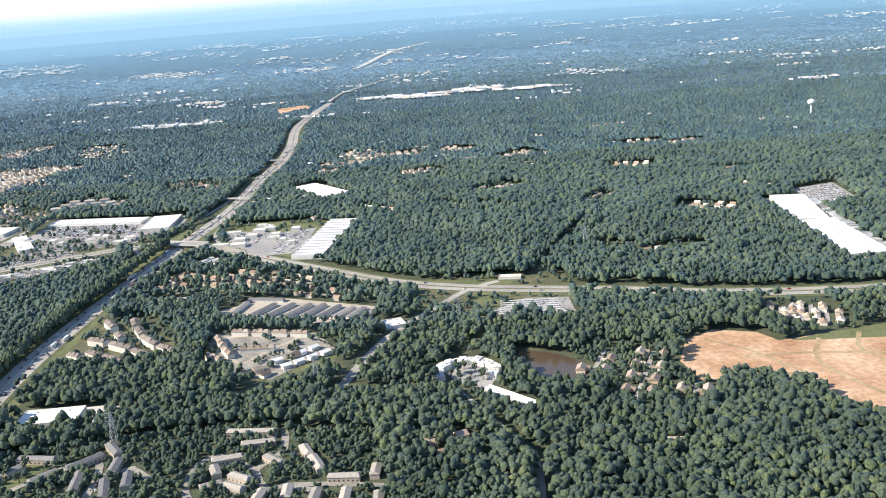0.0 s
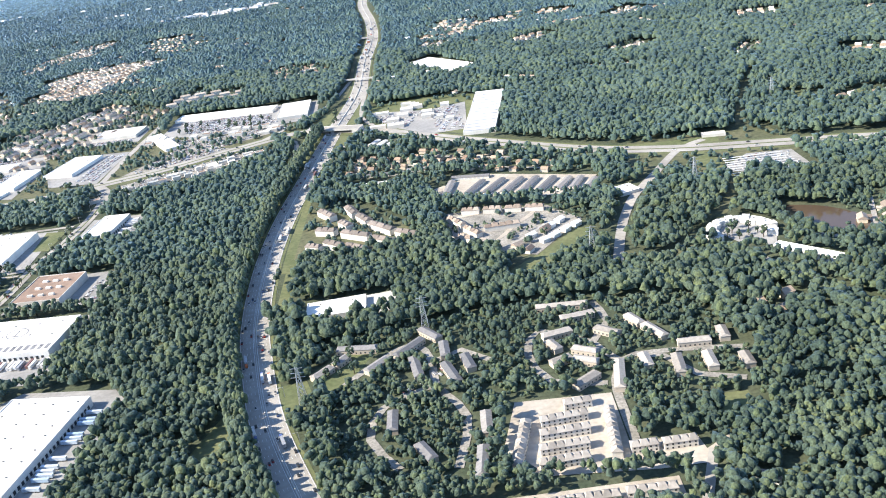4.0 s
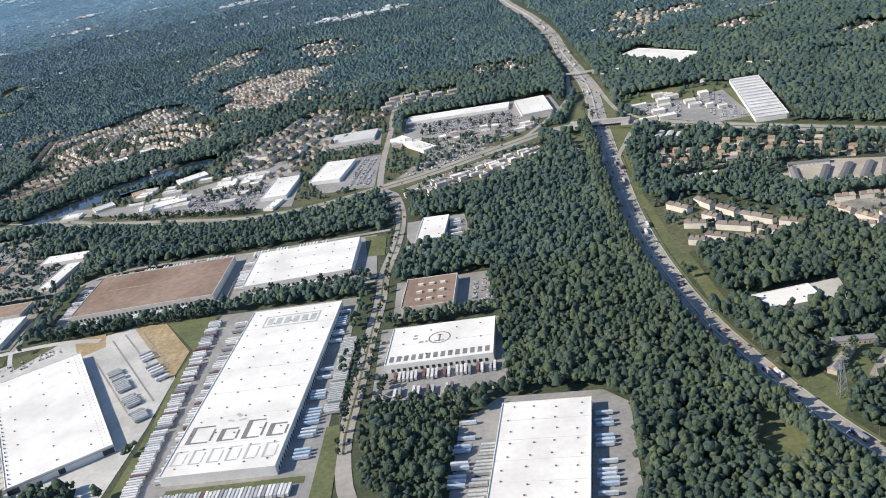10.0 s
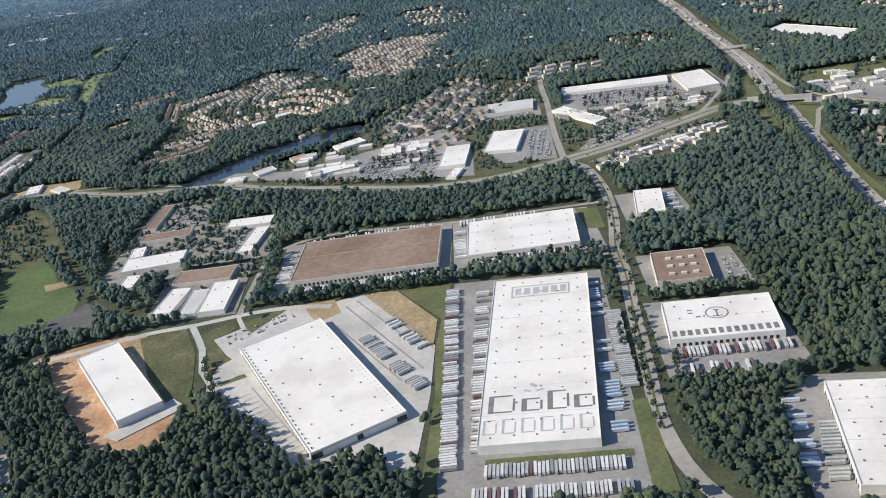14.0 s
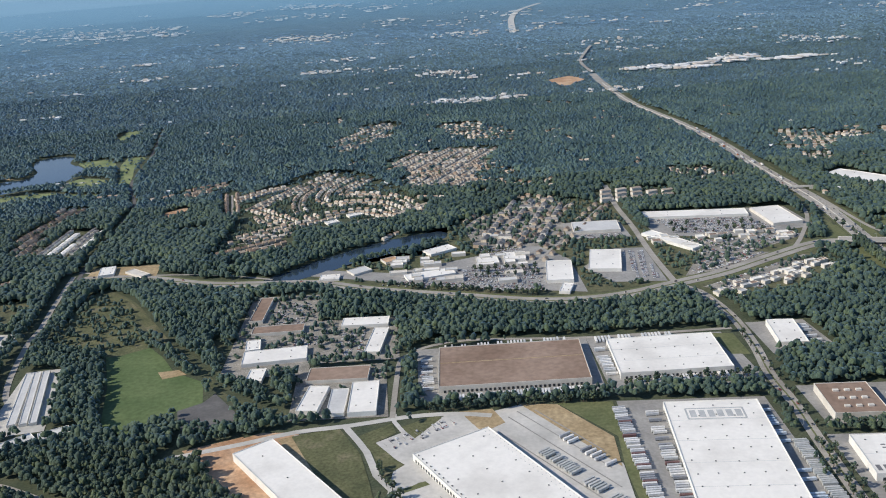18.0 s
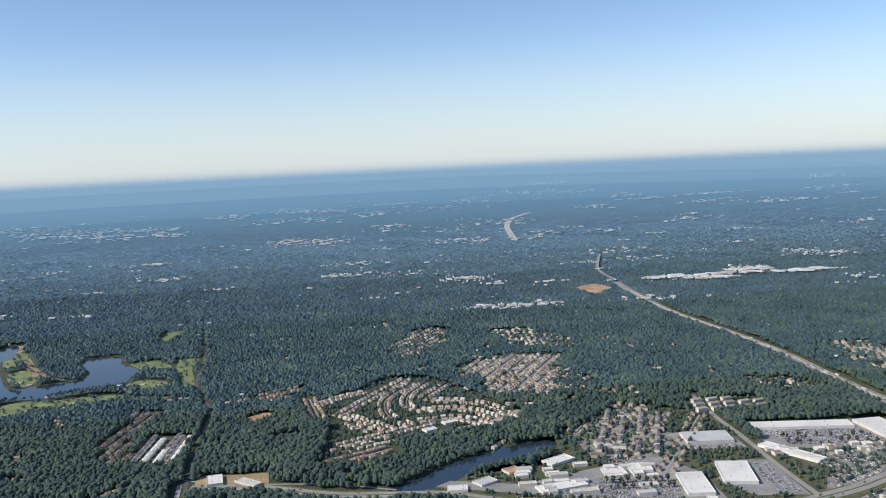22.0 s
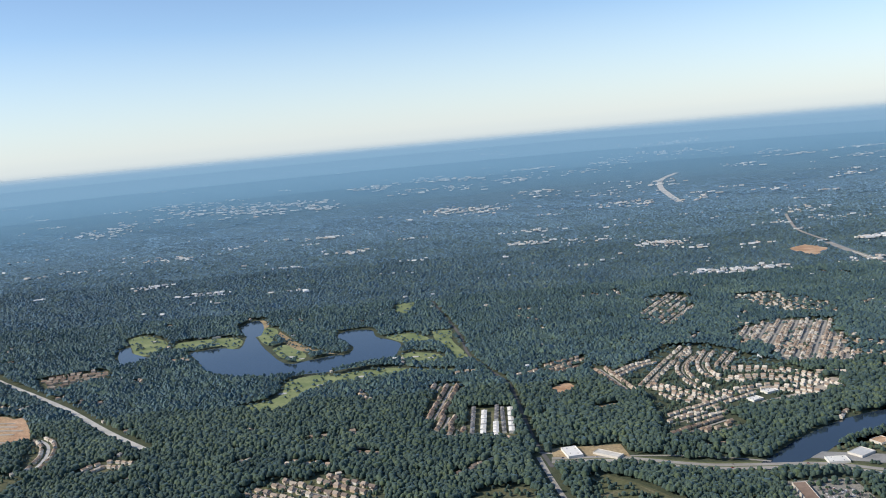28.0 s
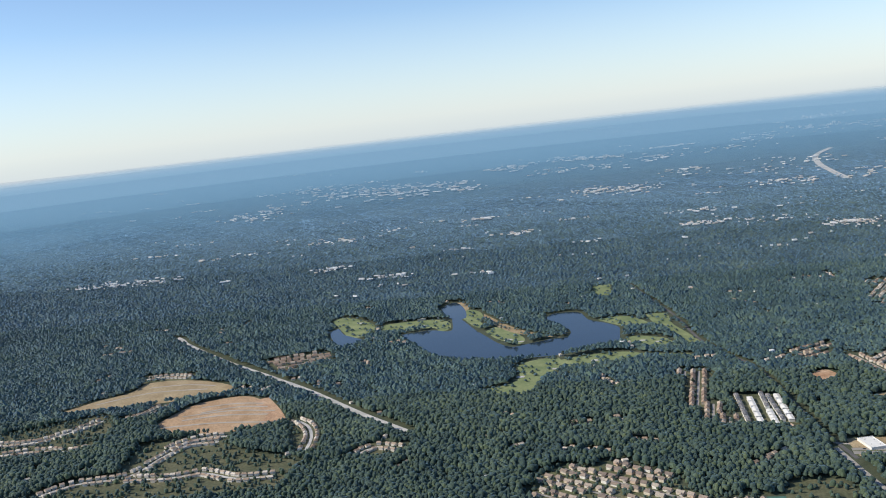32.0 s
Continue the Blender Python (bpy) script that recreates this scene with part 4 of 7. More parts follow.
# yards and lots
for name, pts, label, m in (
    ("yard", [(-436, 440), (-363, 432), (-369, 300), (-369, 268), (-392, 262), (-444, 268), (-446, 295)], "asphalt truck yard round the long warehouse", M_LOT),
    ("yard", [(-317, 306), (-301, 320), (-262, 313), (-254, 302), (-262, 238), (-324, 250)], "asphalt truck yard round the white warehouse", M_LOT),
    ("yard", [(-558, 419), (-523, 440), (-500, 440), (-484, 445), (-466, 440), (-446, 382), (-448, 343), (-454, 292), (-462, 290), (-466, 308), (-491, 303), (-503, 305), (-536, 350), (-552, 374), (-548, 402)], "new pale concrete yard", M_CONC),
    ("bare_ground", [(-516, 443), (-499, 443), (-494, 428), (-506, 420)], "dry bare ground by the yard", M_SAND),
    ("bare_ground", [(-485, 446), (-466, 442), (-445, 406), (-447, 380)], "dry bare ground by the yard", M_SAND),
    ("lawn_patch", [(-568, 426), (-550, 437), (-548, 427), (-558, 419), (-548, 402), (-544, 397), (-554, 388), (-559, 409)], "rough grass between drives", M_ROUGH),
    ("lawn_patch", [(-600, 432), (-577, 437), (-565, 410), (-560, 385), (-558, 372), (-549, 350), (-562, 358), (-584, 392)], "rough grass between drives", M_ROUGH),
    ("lawn_patch", [(-546, 432), (-528, 441), (-525, 438), (-539, 420)], "rough grass between drives", M_ROUGH),
    ("lawn_patch", [(-548, 378), (-535, 382), (-533, 379), (-545, 374)], "grass island in the yard", M_GRASS),
    ("lawn_patch", [(-501, 316), (-499, 316), (-496, 308), (-498, 308)], "grass island in the yard", M_GRASS),
    ("lawn_patch", [(-466, 443), (-438, 440), (-444, 300), (-448, 262), (-454, 262), (-450, 297), (-446, 343), (-446, 378), (-443, 406)], "grass bank along the yard", M_GRASS),
    ("lawn_patch", [(-431, 318), (-428, 318), (-428, 304), (-432, 305)], "tan mulch beside the long warehouse", M_SAND),
    ("yard", [(-350, 392), (-296, 386), (-296, 326), (-352, 330)], "asphalt yard with parked trucks", M_LOT),
    ("yard", [(-344, 440), (-298, 436), (-297, 398), (-345, 400)], "asphalt yard by the brown-roofed building", M_LOT),
    ("yard", [(-436, 520), (-358, 512), (-355, 452), (-436, 452)], "asphalt yard round the white warehouse", M_LOT),
    ("yard", [(-536, 522), (-436, 520), (-438, 450), (-536, 454)], "asphalt yard round the brown-roofed warehouse", M_LOT),
    ("yard", [(-340, 522), (-306, 520), (-303, 480), (-340, 478)], "asphalt yard round a small warehouse", M_LOT),
    ("bare_ground", [(-653, 427), (-624, 436), (-628, 428), (-646, 418)], "strip of orange clay", M_DIRT),
    ("building_site", [(-646, 425), (-616, 438), (-598, 436), (-575, 395), (-556, 365), (-562, 328), (-590, 335), (-632, 395)], "orange clay building site", M_DIRT),
    ("bare_ground", [(-607, 430), (-598, 433), (-574, 394), (-557, 368), (-563, 360), (-586, 396)], "churned brown soil beside the new hall", M_SAND),
    ("yard", [(-599, 433), (-596, 433), (-573, 396), (-555, 366), (-559, 364), (-577, 394)], "pale haul drive beside the new hall", M_CONC),
    ("lawn_patch", [(-427, 296), (-374, 291), (-374, 287), (-428, 291)], "grass strip before the warehouse", M_GRASS),
    ("lawn_patch", [(-369, 320), (-363, 320), (-363, 262), (-372, 262)], "rough grass beside the road", M_GRASS),
    ("lawn_patch", [(-365, 512), (-352, 508), (-352, 480), (-362, 482)], "grass pond basin ringed by a drive", M_GRASS),
    ("lot", [(-345, 760), (-225, 748), (-222, 690), (-300, 680), (-346, 700)], "shopping centre parking lot", M_LOT),
    ("lot", [(-384, 676), (-362, 672), (-364, 600), (-400, 606), (-414, 640)], "parking lot beside a store", M_LOT),
    ("lot", [(-550, 660), (-440, 700), (-420, 660), (-420, 592), (-500, 618), (-612, 668), (-600, 678)], "shopping centre parking lot", M_LOT),
    ("lot", [(-412, 750), (-364, 745), (-364, 700), (-412, 706)], "parking lot round a long store", M_LOT),
    ("lot", [(-182, 680), (-136, 664), (-108, 672), (-110, 600), (-135, 600), (-160, 628)], "car dealer lots", M_LOT),
    ("lot", [(-139, 486), (-108, 503), (-46, 474), (-56, 448), (-132, 468)], "storage yard between sheds", M_TANC),
    ("lot", [(-133, 448), (-78, 440), (-64, 416), (-90, 381), (-126, 400)], "dusty new housing estate ground", M_COURT),
    ("lot", [(-170, 364), (-152, 366), (-155, 347), (-170, 346)], "pale lot beside the flat-roofed building", M_CONC),
    ("lot", [(12, 452), (34, 472), (57, 469), (58, 430)], "striped parking lot", M_LOT),
    ("lot", [(-112, 266), (-80, 264), (-80, 236), (-60, 236), (-58, 222), (-74, 222), (-110, 226), (-118, 240)], "pale townhouse courts", M_TANC),
    ("lot", [(-134, 218), (-70, 218), (-70, 206), (-134, 208)], "pale townhouse court", M_TANC),
    ("lot", [(-14, 384), (-6, 392), (6, 391), (15, 374), (8, 356), (-4, 362)], "courtyard of the crescent building", M_LOT),
    ("lot", [(225, 665), (256, 666), (254, 500), (222, 494)], "depot truck yard", M_LOT),
    ("lot", [(258, 690), (296, 704), (290, 632), (256, 625)], "depot car lot", M_LOT),
    ("lot", [(-648, 632), (-600, 628), (-598, 500), (-650, 505)], "worn yards between low works buildings", M_COURT),
    ("lot", [(-602, 580), (-548, 578), (-546, 512), (-600, 515)], "worn lots between low works buildings", M_COURT),
    ("lot", [(-604, 508), (-554, 508), (-552, 444), (-604, 448)], "worn yard round a pair of white sheds", M_COURT),
    ("lot", [(-770, 536), (-748, 538), (-732, 460), (-764, 456)], "yard round long grey sheds", M_CONC),
    ("lot", [(-790, 728), (-736, 726), (-732, 680), (-790, 694)], "small depot yard", M_SAND),
    ("lot", [(-838, 604), (-800, 600), (-798, 545), (-842, 545)], "yard round a white store", M_CONC),
):
    LOT_Z += 0.0015
    field(name, pts, label, thin=.3 if m is M_COURT else 0.0, category="pavement" if name in ("yard", "lot") else "ground", material=m, z=LOT_Z + (0.03 if name == "lawn_patch" else 0))

# painted lines and joints of the new yard
for a, b in (((-492, 433), (-451, 364)), ((-487, 438), (-452, 380)), ((-498, 419), (-460, 356)), ((-478, 438), (-452, 394))):
    road("yard_joint", [a, ((a[0] + b[0]) / 2, (a[1] + b[1]) / 2), b], .7, "dark drain line across the concrete", M_LOT, z=.24)
for a, b in (((-536, 364), (-508, 318)), ((-529, 369), (-500, 322))):
    road("yard_joint", [a, ((a[0] + b[0]) / 2, (a[1] + b[1]) / 2), b], .45, "dark drain line across the concrete", M_LOT, z=.24)
for i in range(14):
    x, y = -533 + i * 2.45, 362 - i * 3.6
    road("bay_line", [(x, y), (x + 2, y + 1.2), (x + 4.5, y + 2.7)], .3, "painted bay line on the concrete", M_LOT, z=.25)
for i in range(12):
    x, y = -554 + i * 3.0, 417.5 + i * 1.6
    road("bay_line", [(x, y), (x + .7, y - 1.2), (x + 1.6, y - 2.8)], .25, "painted bay line on the concrete", M_LOT, z=.25)

# ---- warehouses and works ----
CUBE = {}


def unit_box(sx, sy, sz, material, key):
    """A shared box mesh, base centred."""
    if key not in CUBE:
        CUBE[key] = box_mesh([(0, 0, 0, sx, sy, sz, 0)], material, key)
    return CUBE[key]


def rect(corners):
    """Centre, size and turn of a near-rectangle given NW, NE, SE, SW."""
    c = np.array(corners, float)
    ux, uy = (c[1] - c[0] + c[2] - c[3]) / 2, (c[0] - c[3] + c[1] - c[2]) / 2
    mid = c.mean(0)
    return mid, np.linalg.norm(ux), np.linalg.norm(uy), math.atan2(ux[1], ux[0])


def warehouse(name, corners, h, label, roof=None, wall=None, vents=(0, 0), doors="", category="warehouse", seams=0, wall_label="", parapet=0.35):
    """A flat-roofed hall: walls, roof sheet, parapet, roof hatches, loading doors on the sides named by n, s, e, w."""
    roof, wall = roof or M_ROOF, wall or M_WALL
    (x, y), sx, sy, turn = rect(corners)
    cover([tuple(c) for c in corners], 0.0, 3.0)
    rng = random.Random(int(abs(x) * 7 + y))
    hall = thing(name, None, pose(x, y, 0, 0, 0, math.degrees(turn)), label, category)
    part("wall_shell", box_mesh([(0, 0, 0, sx, sy, h - .3, 0)], wall), hall, wall_label)
    part("roof", box_mesh([(0, 0, h - .3, sx - .5, sy - .5, .32, 0)], roof), hall)
    part("parapet", box_mesh([(0, sy / 2 - .14, h - .3, sx, .28, parapet + .3, 0), (0, -sy / 2 + .14, h - .3, sx, .28, parapet + .3, 0),
                              (sx / 2 - .14, 0, h - .3, .28, sy - .56, parapet + .3, 0), (-sx / 2 + .14, 0, h - .3, .28, sy - .56, parapet + .3, 0)], wall), hall)
    for i in range(seams):
        yy = -sy / 2 + sy * (i + 1) / (seams + 1)
        part("roof_seam", box_mesh([(0, yy, h + .02, sx - .6, .22, .03, 0)], M_ROOF2), hall)
    nx, ny = vents
    for i in range(nx):
        for j in range(ny):
            v = part("roof_hatch", unit_box(.62, .45, .38, M_VENT, "hatch"), hall)
            v.location = (-sx / 2 + sx * (i + .5) / nx + rng.uniform(-1, 1), -sy / 2 + sy * (j + .5) / ny + rng.uniform(-1.2, 1.2), h + .02)
    for side in doors:
        along, gap = (sx, 2.4) if side in "ns" else (sy, 2.4)
        n = int((along - 4) / gap)
        for i in range(n):
            d = part("dock_door", unit_box(1.25, .12, 1.5, M_DARK, "dock door"), hall)
            k = -along / 2 + 2 + (i + .5) * (along - 4) / n
            d.location, d.rotation_euler = {"n": ((k, sy / 2 + .03, .45), (0, 0, 0)), "s": ((k, -sy / 2 - .03, .45), (0, 0, 0)),
                                            "e": ((sx / 2 + .03, k, .45), (0, 0, math.pi / 2)), "w": ((-sx / 2 - .03, k, .45), (0, 0, math.pi / 2))}[side]
    return hall, sx, sy, h


long_hall, LX, LY, LH = warehouse("long_warehouse", [(-419, 428), (-373.5, 423), (-381.5, 294), (-426.5, 299)], 4.0, "very long white-roofed warehouse with painted roof signs", vents=(5, 13), doors="ew", seams=6)
# roof signs are kept as plain painted bars
def paint(hall, name, boxes, material, h, label):
    for x, y, sx, sy, t in boxes:
        part(name, box_mesh([(x, y, h + .045, sx, sy, .02, t)], material), hall, label)


B = -LY / 2
def strokes(x, y, w, h, t, u):
    """A painted block of plain bars: a heavy upright, a lighter one and two cross bars."""
    return [(x - w / 2 + t / 2, y, t, h, 0), (x + w / 2 - u / 2, y - h * .06, u, h * .7, 0), (x + t * .2, y + h / 2 - u / 2, w - 1.4 * t, u, 0), (x + t * .2, y - h / 2 + u / 2, w - 1.4 * t, u, 0)]


for x, y, w, h in ((-14.5, B + 25.5, 10.5, 11.5), (-2.6, B + 24, 8.2, 8.4), (7.6, B + 26, 8.4, 12.4), (17.6, B + 24, 8.0, 8.4)):
    paint(long_hall, "roof_sign", strokes(x, y, w, h, 2.1, .9), M_SIGN, LH, "dark grey painted bars on the roof")
for i in range(6):
    paint(long_hall, "roof_sign", strokes(-18.4 + i * 7.3, B + 11, 5.4, 9, 1.0, .6), M_SIGN2, LH, "pale grey painted bars on the roof")
paint(long_hall, "roof_mark", [(-2.1, B + 37, 1.6, 3.4, .78), (-4.6, B + 33.4, 3.0, 1.1, -.3), (0.4, B + 33.4, 3.0, 1.1, .3)], M_SIGN2, LH, "leaf-like painted mark")
T = LY / 2
paint(long_hall, "roof_sign", [(0, T - 7.5, 27, .9, 0), (0, T - 17.5, 27, .9, 0), (-13.5, T - 12.5, .9, 10.5, 0), (13.5, T - 12.5, .9, 10.5, 0)] +
      [(-10.6 + i * 4.3, T - 12.5, 2.9, 6.6, 0) for i in range(6)], M_SIGN2, LH, "faded boxed roof sign")

warehouse("white_warehouse", [(-299, 310), (-268, 302.5), (-277, 248), (-311, 252)], 4.0, "white-roofed warehouse in a wooded clearing", vents=(4, 8), doors="ew", seams=4)
new_hall, NX, NY, NH = warehouse("new_warehouse", [(-543, 399), (-506, 417), (-454, 331), (-491, 311)], 3.5, "new white warehouse with dark glazed corners and rows of hatches", vents=(3, 8), doors="ew")
for i in range(26):
    part("edge_vent", unit_box(.5, .7, .5, M_VENT, "edge vent"), new_hall).location = (-NX / 2 + 1.6, -NY / 2 + 3 + i * (NY - 6) / 25, NH + .02)
for i in range(30):
    for k in (1.4, 3.4):
        part("skylight", unit_box(.3, .4, .16, M_SIGN2, "skylight"), new_hall).location = (NX / 2 - k, -NY / 2 + 3 + i * (NY - 6) / 29, NH + .02)
for i in range(11):
    part("wall_panel_joint", unit_box(.1, .05, 3.0, M_ROOF2, "panel joint"), new_hall).location = (-NX / 2 + (i + .5) * NX / 11, -NY / 2 - .02, .1)
for k, w in ((-.44, 4.5), (0, 2.6), (.44, 4.5)):
    part("glazing", box_mesh([(k * NX, -NY / 2 - .03, .3, w, .1, 2.3, 0)], M_DARK), new_hall, "dark glazed entrance corner")
part("trim_band", box_mesh([(0, -NY / 2 - .02, 2.75, NX, .07, .35, 0)], M_SIGN2), new_hall, "grey band along the wall top")
warehouse("site_warehouse", [(-626, 412), (-608, 425), (-567, 362), (-584, 352)], 4.2, "small new white warehouse on orange clay", vents=(1, 3))
thing("loading_slab", to_mesh("slab", prism([(-590, 347), (-565, 369), (-557, 361), (-582, 342)], .12, .7), M_CONC), Matrix(), "long white concrete loading ramp on clay", "ramp")
sign_hall, SX, SY, SH = warehouse("sign_warehouse", [(-345, 384), (-298, 379), (-300, 347.5), (-345, 352)], 3.8, "white warehouse with a round painted roof mark", vents=(4, 3), doors="s", seams=1)
paint(sign_hall, "roof_sign", [(-20.5 + i * 3.15, -11.2, 1.9, 4.4, 0) for i in range(14)], M_SIGN, SH, "grey row of painted bars")
ringm = [(4.6 * math.cos(a) - 1, 4.6 * math.sin(a) + 3.2, .55, 1.5, a) for a in np.linspace(0, 2 * math.pi, 23)[:-1]]
paint(sign_hall, "roof_mark", ringm + [(-1, 3, .7, 6, 0), (-1, .6, 4.2, .7, 0), (-1, 5.6, 2.2, .7, 0), (-12, 4.5, 2, 1, 0), (-12, 7, 2, 1, 0), (-9, 1, 2, 1, 0)], M_SIGN, SH, "round grey painted mark")
hall, *_ = warehouse("brown_roofed_works", [(-338.5, 433), (-313, 431), (-315, 400), (-340, 403)], 4.0, "cream building with a brown roof and pale roof units", M_GRAVEL, M_CREAM)
for i in range(3):
    for j in range(3):
        u = part("roof_unit", unit_box(2.6, 1.5, .9, M_CREAM, "roof unit"), hall, "cream rooftop unit")
        u.location = (-5 + i * 5.5, -9 + j * 8, 4.0)
warehouse("white_warehouse", [(-427.5, 508), (-367, 502.5), (-368, 461), (-427.5, 461)], 4.0, "broad warehouse with a bright white roof", vents=(6, 4), doors="ws", seams=2)
hall, bx, by, bh = warehouse("brown_warehouse", [(-524, 514), (-443, 510), (-443, 460), (-524, 464)], 4.0, "broad warehouse with a brown gravel roof and cream walls", M_GRAVEL, M_CREAM, doors="s")
part("roof_seam", box_mesh([(0, 4, bh + .02, bx - 1, .7, .05, 0)], M_SAND), hall, "pale ridge across the roof")
warehouse("small_warehouse", [(-332, 516), (-316, 514), (-317, 482), (-332, 484)], 3.6, "small warehouse with a white roof", doors="e", vents=(2, 3))
for name, c, h, r, w, label in (
    ("shed", [(-644, 625), (-635, 624), (-633, 583), (-642, 583)], 3, M_GRAVEL, M_CREAM, "low shed with a long brown roof"),
    ("shed", [(-640, 573), (-607, 573), (-606, 561), (-639, 562)], 3, M_GRAVEL, M_CREAM, "low shed with a brown roof"),
    ("shed", [(-640, 552), (-631, 552), (-631, 538), (-640, 536)], 3, M_ROOF, M_WALL, "low white-roofed shed in the yard"),
    ("shed", [(-639, 535), (-601, 537), (-601, 519), (-639, 517)], 3.2, M_ROOF, M_WALL, "low white-roofed works building"),
    ("shed", [(-635, 510), (-626, 510), (-620, 494), (-630, 495)], 2.6, M_ROOF, M_WALL, "small shed with a white roof"),
    ("shed", [(-582, 576), (-552, 573), (-553, 561), (-583, 563)], 3, M_ROOF, M_WALL, "low white-roofed works building"),
    ("shed", [(-564, 556), (-554, 555), (-556, 519), (-565, 521)], 3, M_ROOF, M_WALL, "low white building with roof units"),
    ("shed", [(-598, 505), (-563, 502), (-563, 486), (-597, 488)], 3, M_GRAVEL, M_CREAM, "low building with a brown roof"),
    ("shed", [(-597.5, 481), (-587, 480), (-586, 451), (-598, 454)], 3.6, M_ROOF, M_WALL, "white-roofed shed, one of a pair"),
    ("shed", [(-583, 475), (-573.5, 477), (-574.5, 447), (-584, 450)], 2.8, M_ROOF2, M_WALL, "grey-roofed shed between white ones"),
    ("shed", [(-572, 481), (-557, 481), (-558, 446), (-573, 447)], 3.8, M_ROOF, M_WALL, "white-roofed shed, one of a pair"),
    ("shed", [(-766, 531), (-762, 532), (-751, 467), (-756, 466)], 2.4, M_ROOF2, M_WALL, "long narrow shed with a grey roof"),
    ("shed", [(-761, 532), (-757, 533), (-746, 467), (-750, 466)], 2.4, M_ROOF2, M_WALL, "long narrow shed with a grey roof"),
    ("shed", [(-756, 533), (-752, 534), (-741, 467), (-745, 466)], 2.4, M_ROOF2, M_WALL, "long narrow shed with a grey roof"),
    ("store", [(-825, 596), (-806, 597), (-818, 530), (-842, 532)], 4, M_ROOF, M_WALL, "broad store with a bright white roof"),
    ("shed", [(-751, 446), (-737, 457), (-733, 450), (-747, 440)], 2.4, M_ROOF2, M_WALL, "pale low shed by the road"),
    ("shed", [(-733, 455), (-719, 461), (-716, 454), (-730, 447)], 2.4, M_ROOF2, M_WALL, "pale low shed by the road"),
    ("shed", [(-785, 723), (-772, 724), (-767, 706), (-777, 703)], 3, M_ROOF, M_WALL, "small depot with a white roof"),
    ("shed", [(-757, 712), (-751, 718), (-742, 698), (-747, 692)], 2.4, M_CREAM, M_CREAM, "long shed with sand-coloured walls"),
    ("store", [(-342, 757), (-259, 744), (-261, 728), (-344, 740)], 3.6, M_ROOF, M_WALL, "long white-roofed row of shops"),
    ("store", [(-258, 744), (-234, 742), (-226, 700), (-250, 696)], 4.2, M_ROOF, M_CREAM, "big white-roofed store of the mall"),
    ("store", [(-348, 704), (-340, 708), (-327, 658), (-338, 651)], 3.6, M_ROOF, M_WALL, "white-roofed row of shops"),
    ("store", [(-406, 671), (-383, 666), (-387, 624), (-409, 629)], 4, M_ROOF, M_WALL, "big store with a white roof"),
    ("store", [(-405, 742), (-367, 740), (-369, 713), (-405, 718)], 4, M_ROOF2, M_CREAM, "long store with a grey roof"),
    ("store", [(-441, 653), (-422, 652), (-424, 610), (-442, 614)], 4, M_ROOF, M_WALL, "plain white-roofed store on the parking lot"),
    ("store", [(-544, 650), (-509, 658), (-504, 646), (-538, 637)], 3, M_ROOF, M_WALL, "low white-roofed row of shops"),
    ("store", [(-468, 682), (-451, 680), (-451, 664), (-467, 665)], 3, M_ROOF, M_WALL, "plain white-roofed store on the parking lot"),
    ("store", [(-488, 676), (-472, 676), (-472, 660), (-488, 659)], 3, M_ROOF, M_CREAM, "plain white-roofed store on the parking lot"),
    ("store", [(-527, 702), (-507, 713), (-501, 702), (-522, 690)], 3, M_ROOF, M_WALL, "white-roofed store by the lake"),
    ("store", [(-605, 664), (-591, 664), (-588, 653), (-603, 655)], 2.6, M_ROOF, M_WALL, "small shop with a white roof"),
    ("store", [(-585, 670), (-572, 678), (-566, 668), (-579, 660)], 2.6, M_ROOF2, M_CREAM, "small grey-roofed shop by the lake"),
    ("store", [(-560, 690), (-549, 695), (-545, 685), (-556, 680)], 2.8, M_DIRT, M_CREAM, "small shop with an orange roof"),
    ("store", [(-436, 609), (-429, 606), (-430, 590), (-437, 592)], 2.8, M_ROOF, M_WALL, "small shop with a white roof"),
    ("store", [(-151, 832), (-127, 846), (-94, 782), (-112, 765)], 4, M_ROOF, M_WALL, "white-roofed warehouse among woods"),
    ("greenhouse_store", [(-101, 684), (-79, 686), (-91, 579), (-111, 587)], 3.4, M_ROOF2, M_WALL, "long grey corrugated-roof shed"),
    ("store", [(-193, 361), (-166, 361), (-166, 348), (-190, 345)], 3.4, M_ROOF, M_WALL, "low white flat-roofed building by woods"),
    ("store", [(-182, 512), (-160, 511), (-160, 505), (-182, 506)], 2.4, M_ROOF, M_WALL, "long low white-roofed building"),
    ("depot", [(229, 662), (253, 660), (249, 585), (225, 590)], 4, M_ROOF, M_WALL, "long white-roofed depot hall"),
    ("depot", [(225, 588), (249, 583), (247, 505), (223, 500)], 4, M_ROOF, M_WALL, "long white-roofed depot hall"),
    ("store", [(-44, 446), (-34, 450), (-30, 440), (-41, 436)], 2.6, M_ROOF, M_WALL, "white-roofed store by the town road"),
    ("store", [(-612, 806), (-602, 811), (-598, 803), (-608, 798)], 2.6, M_ROOF, M_WALL, "white-roofed hall beside houses"),
    ("store", [(-594, 824), (-582, 829), (-578, 821), (-590, 816)], 2.6, M_ROOF, M_WALL, "white-roofed hall beside houses"),
    ("store", [(-478, 735), (-462, 735), (-462, 724), (-478, 724)], 2.8, M_ROOF2, M_CREAM, "low store with a grey roof"),
    ("store", [(22, 514), (35, 512), (34, 507), (21, 509)], 2.4, M_CREAM, M_CREAM, "small cream shop by the parkway"),
):
    warehouse(name, c, h * .58 if name == "store" else h * .7, label, r, w, vents=(2, 2) if r is M_ROOF else (0, 0), category="shed" if name == "shed" else "store")
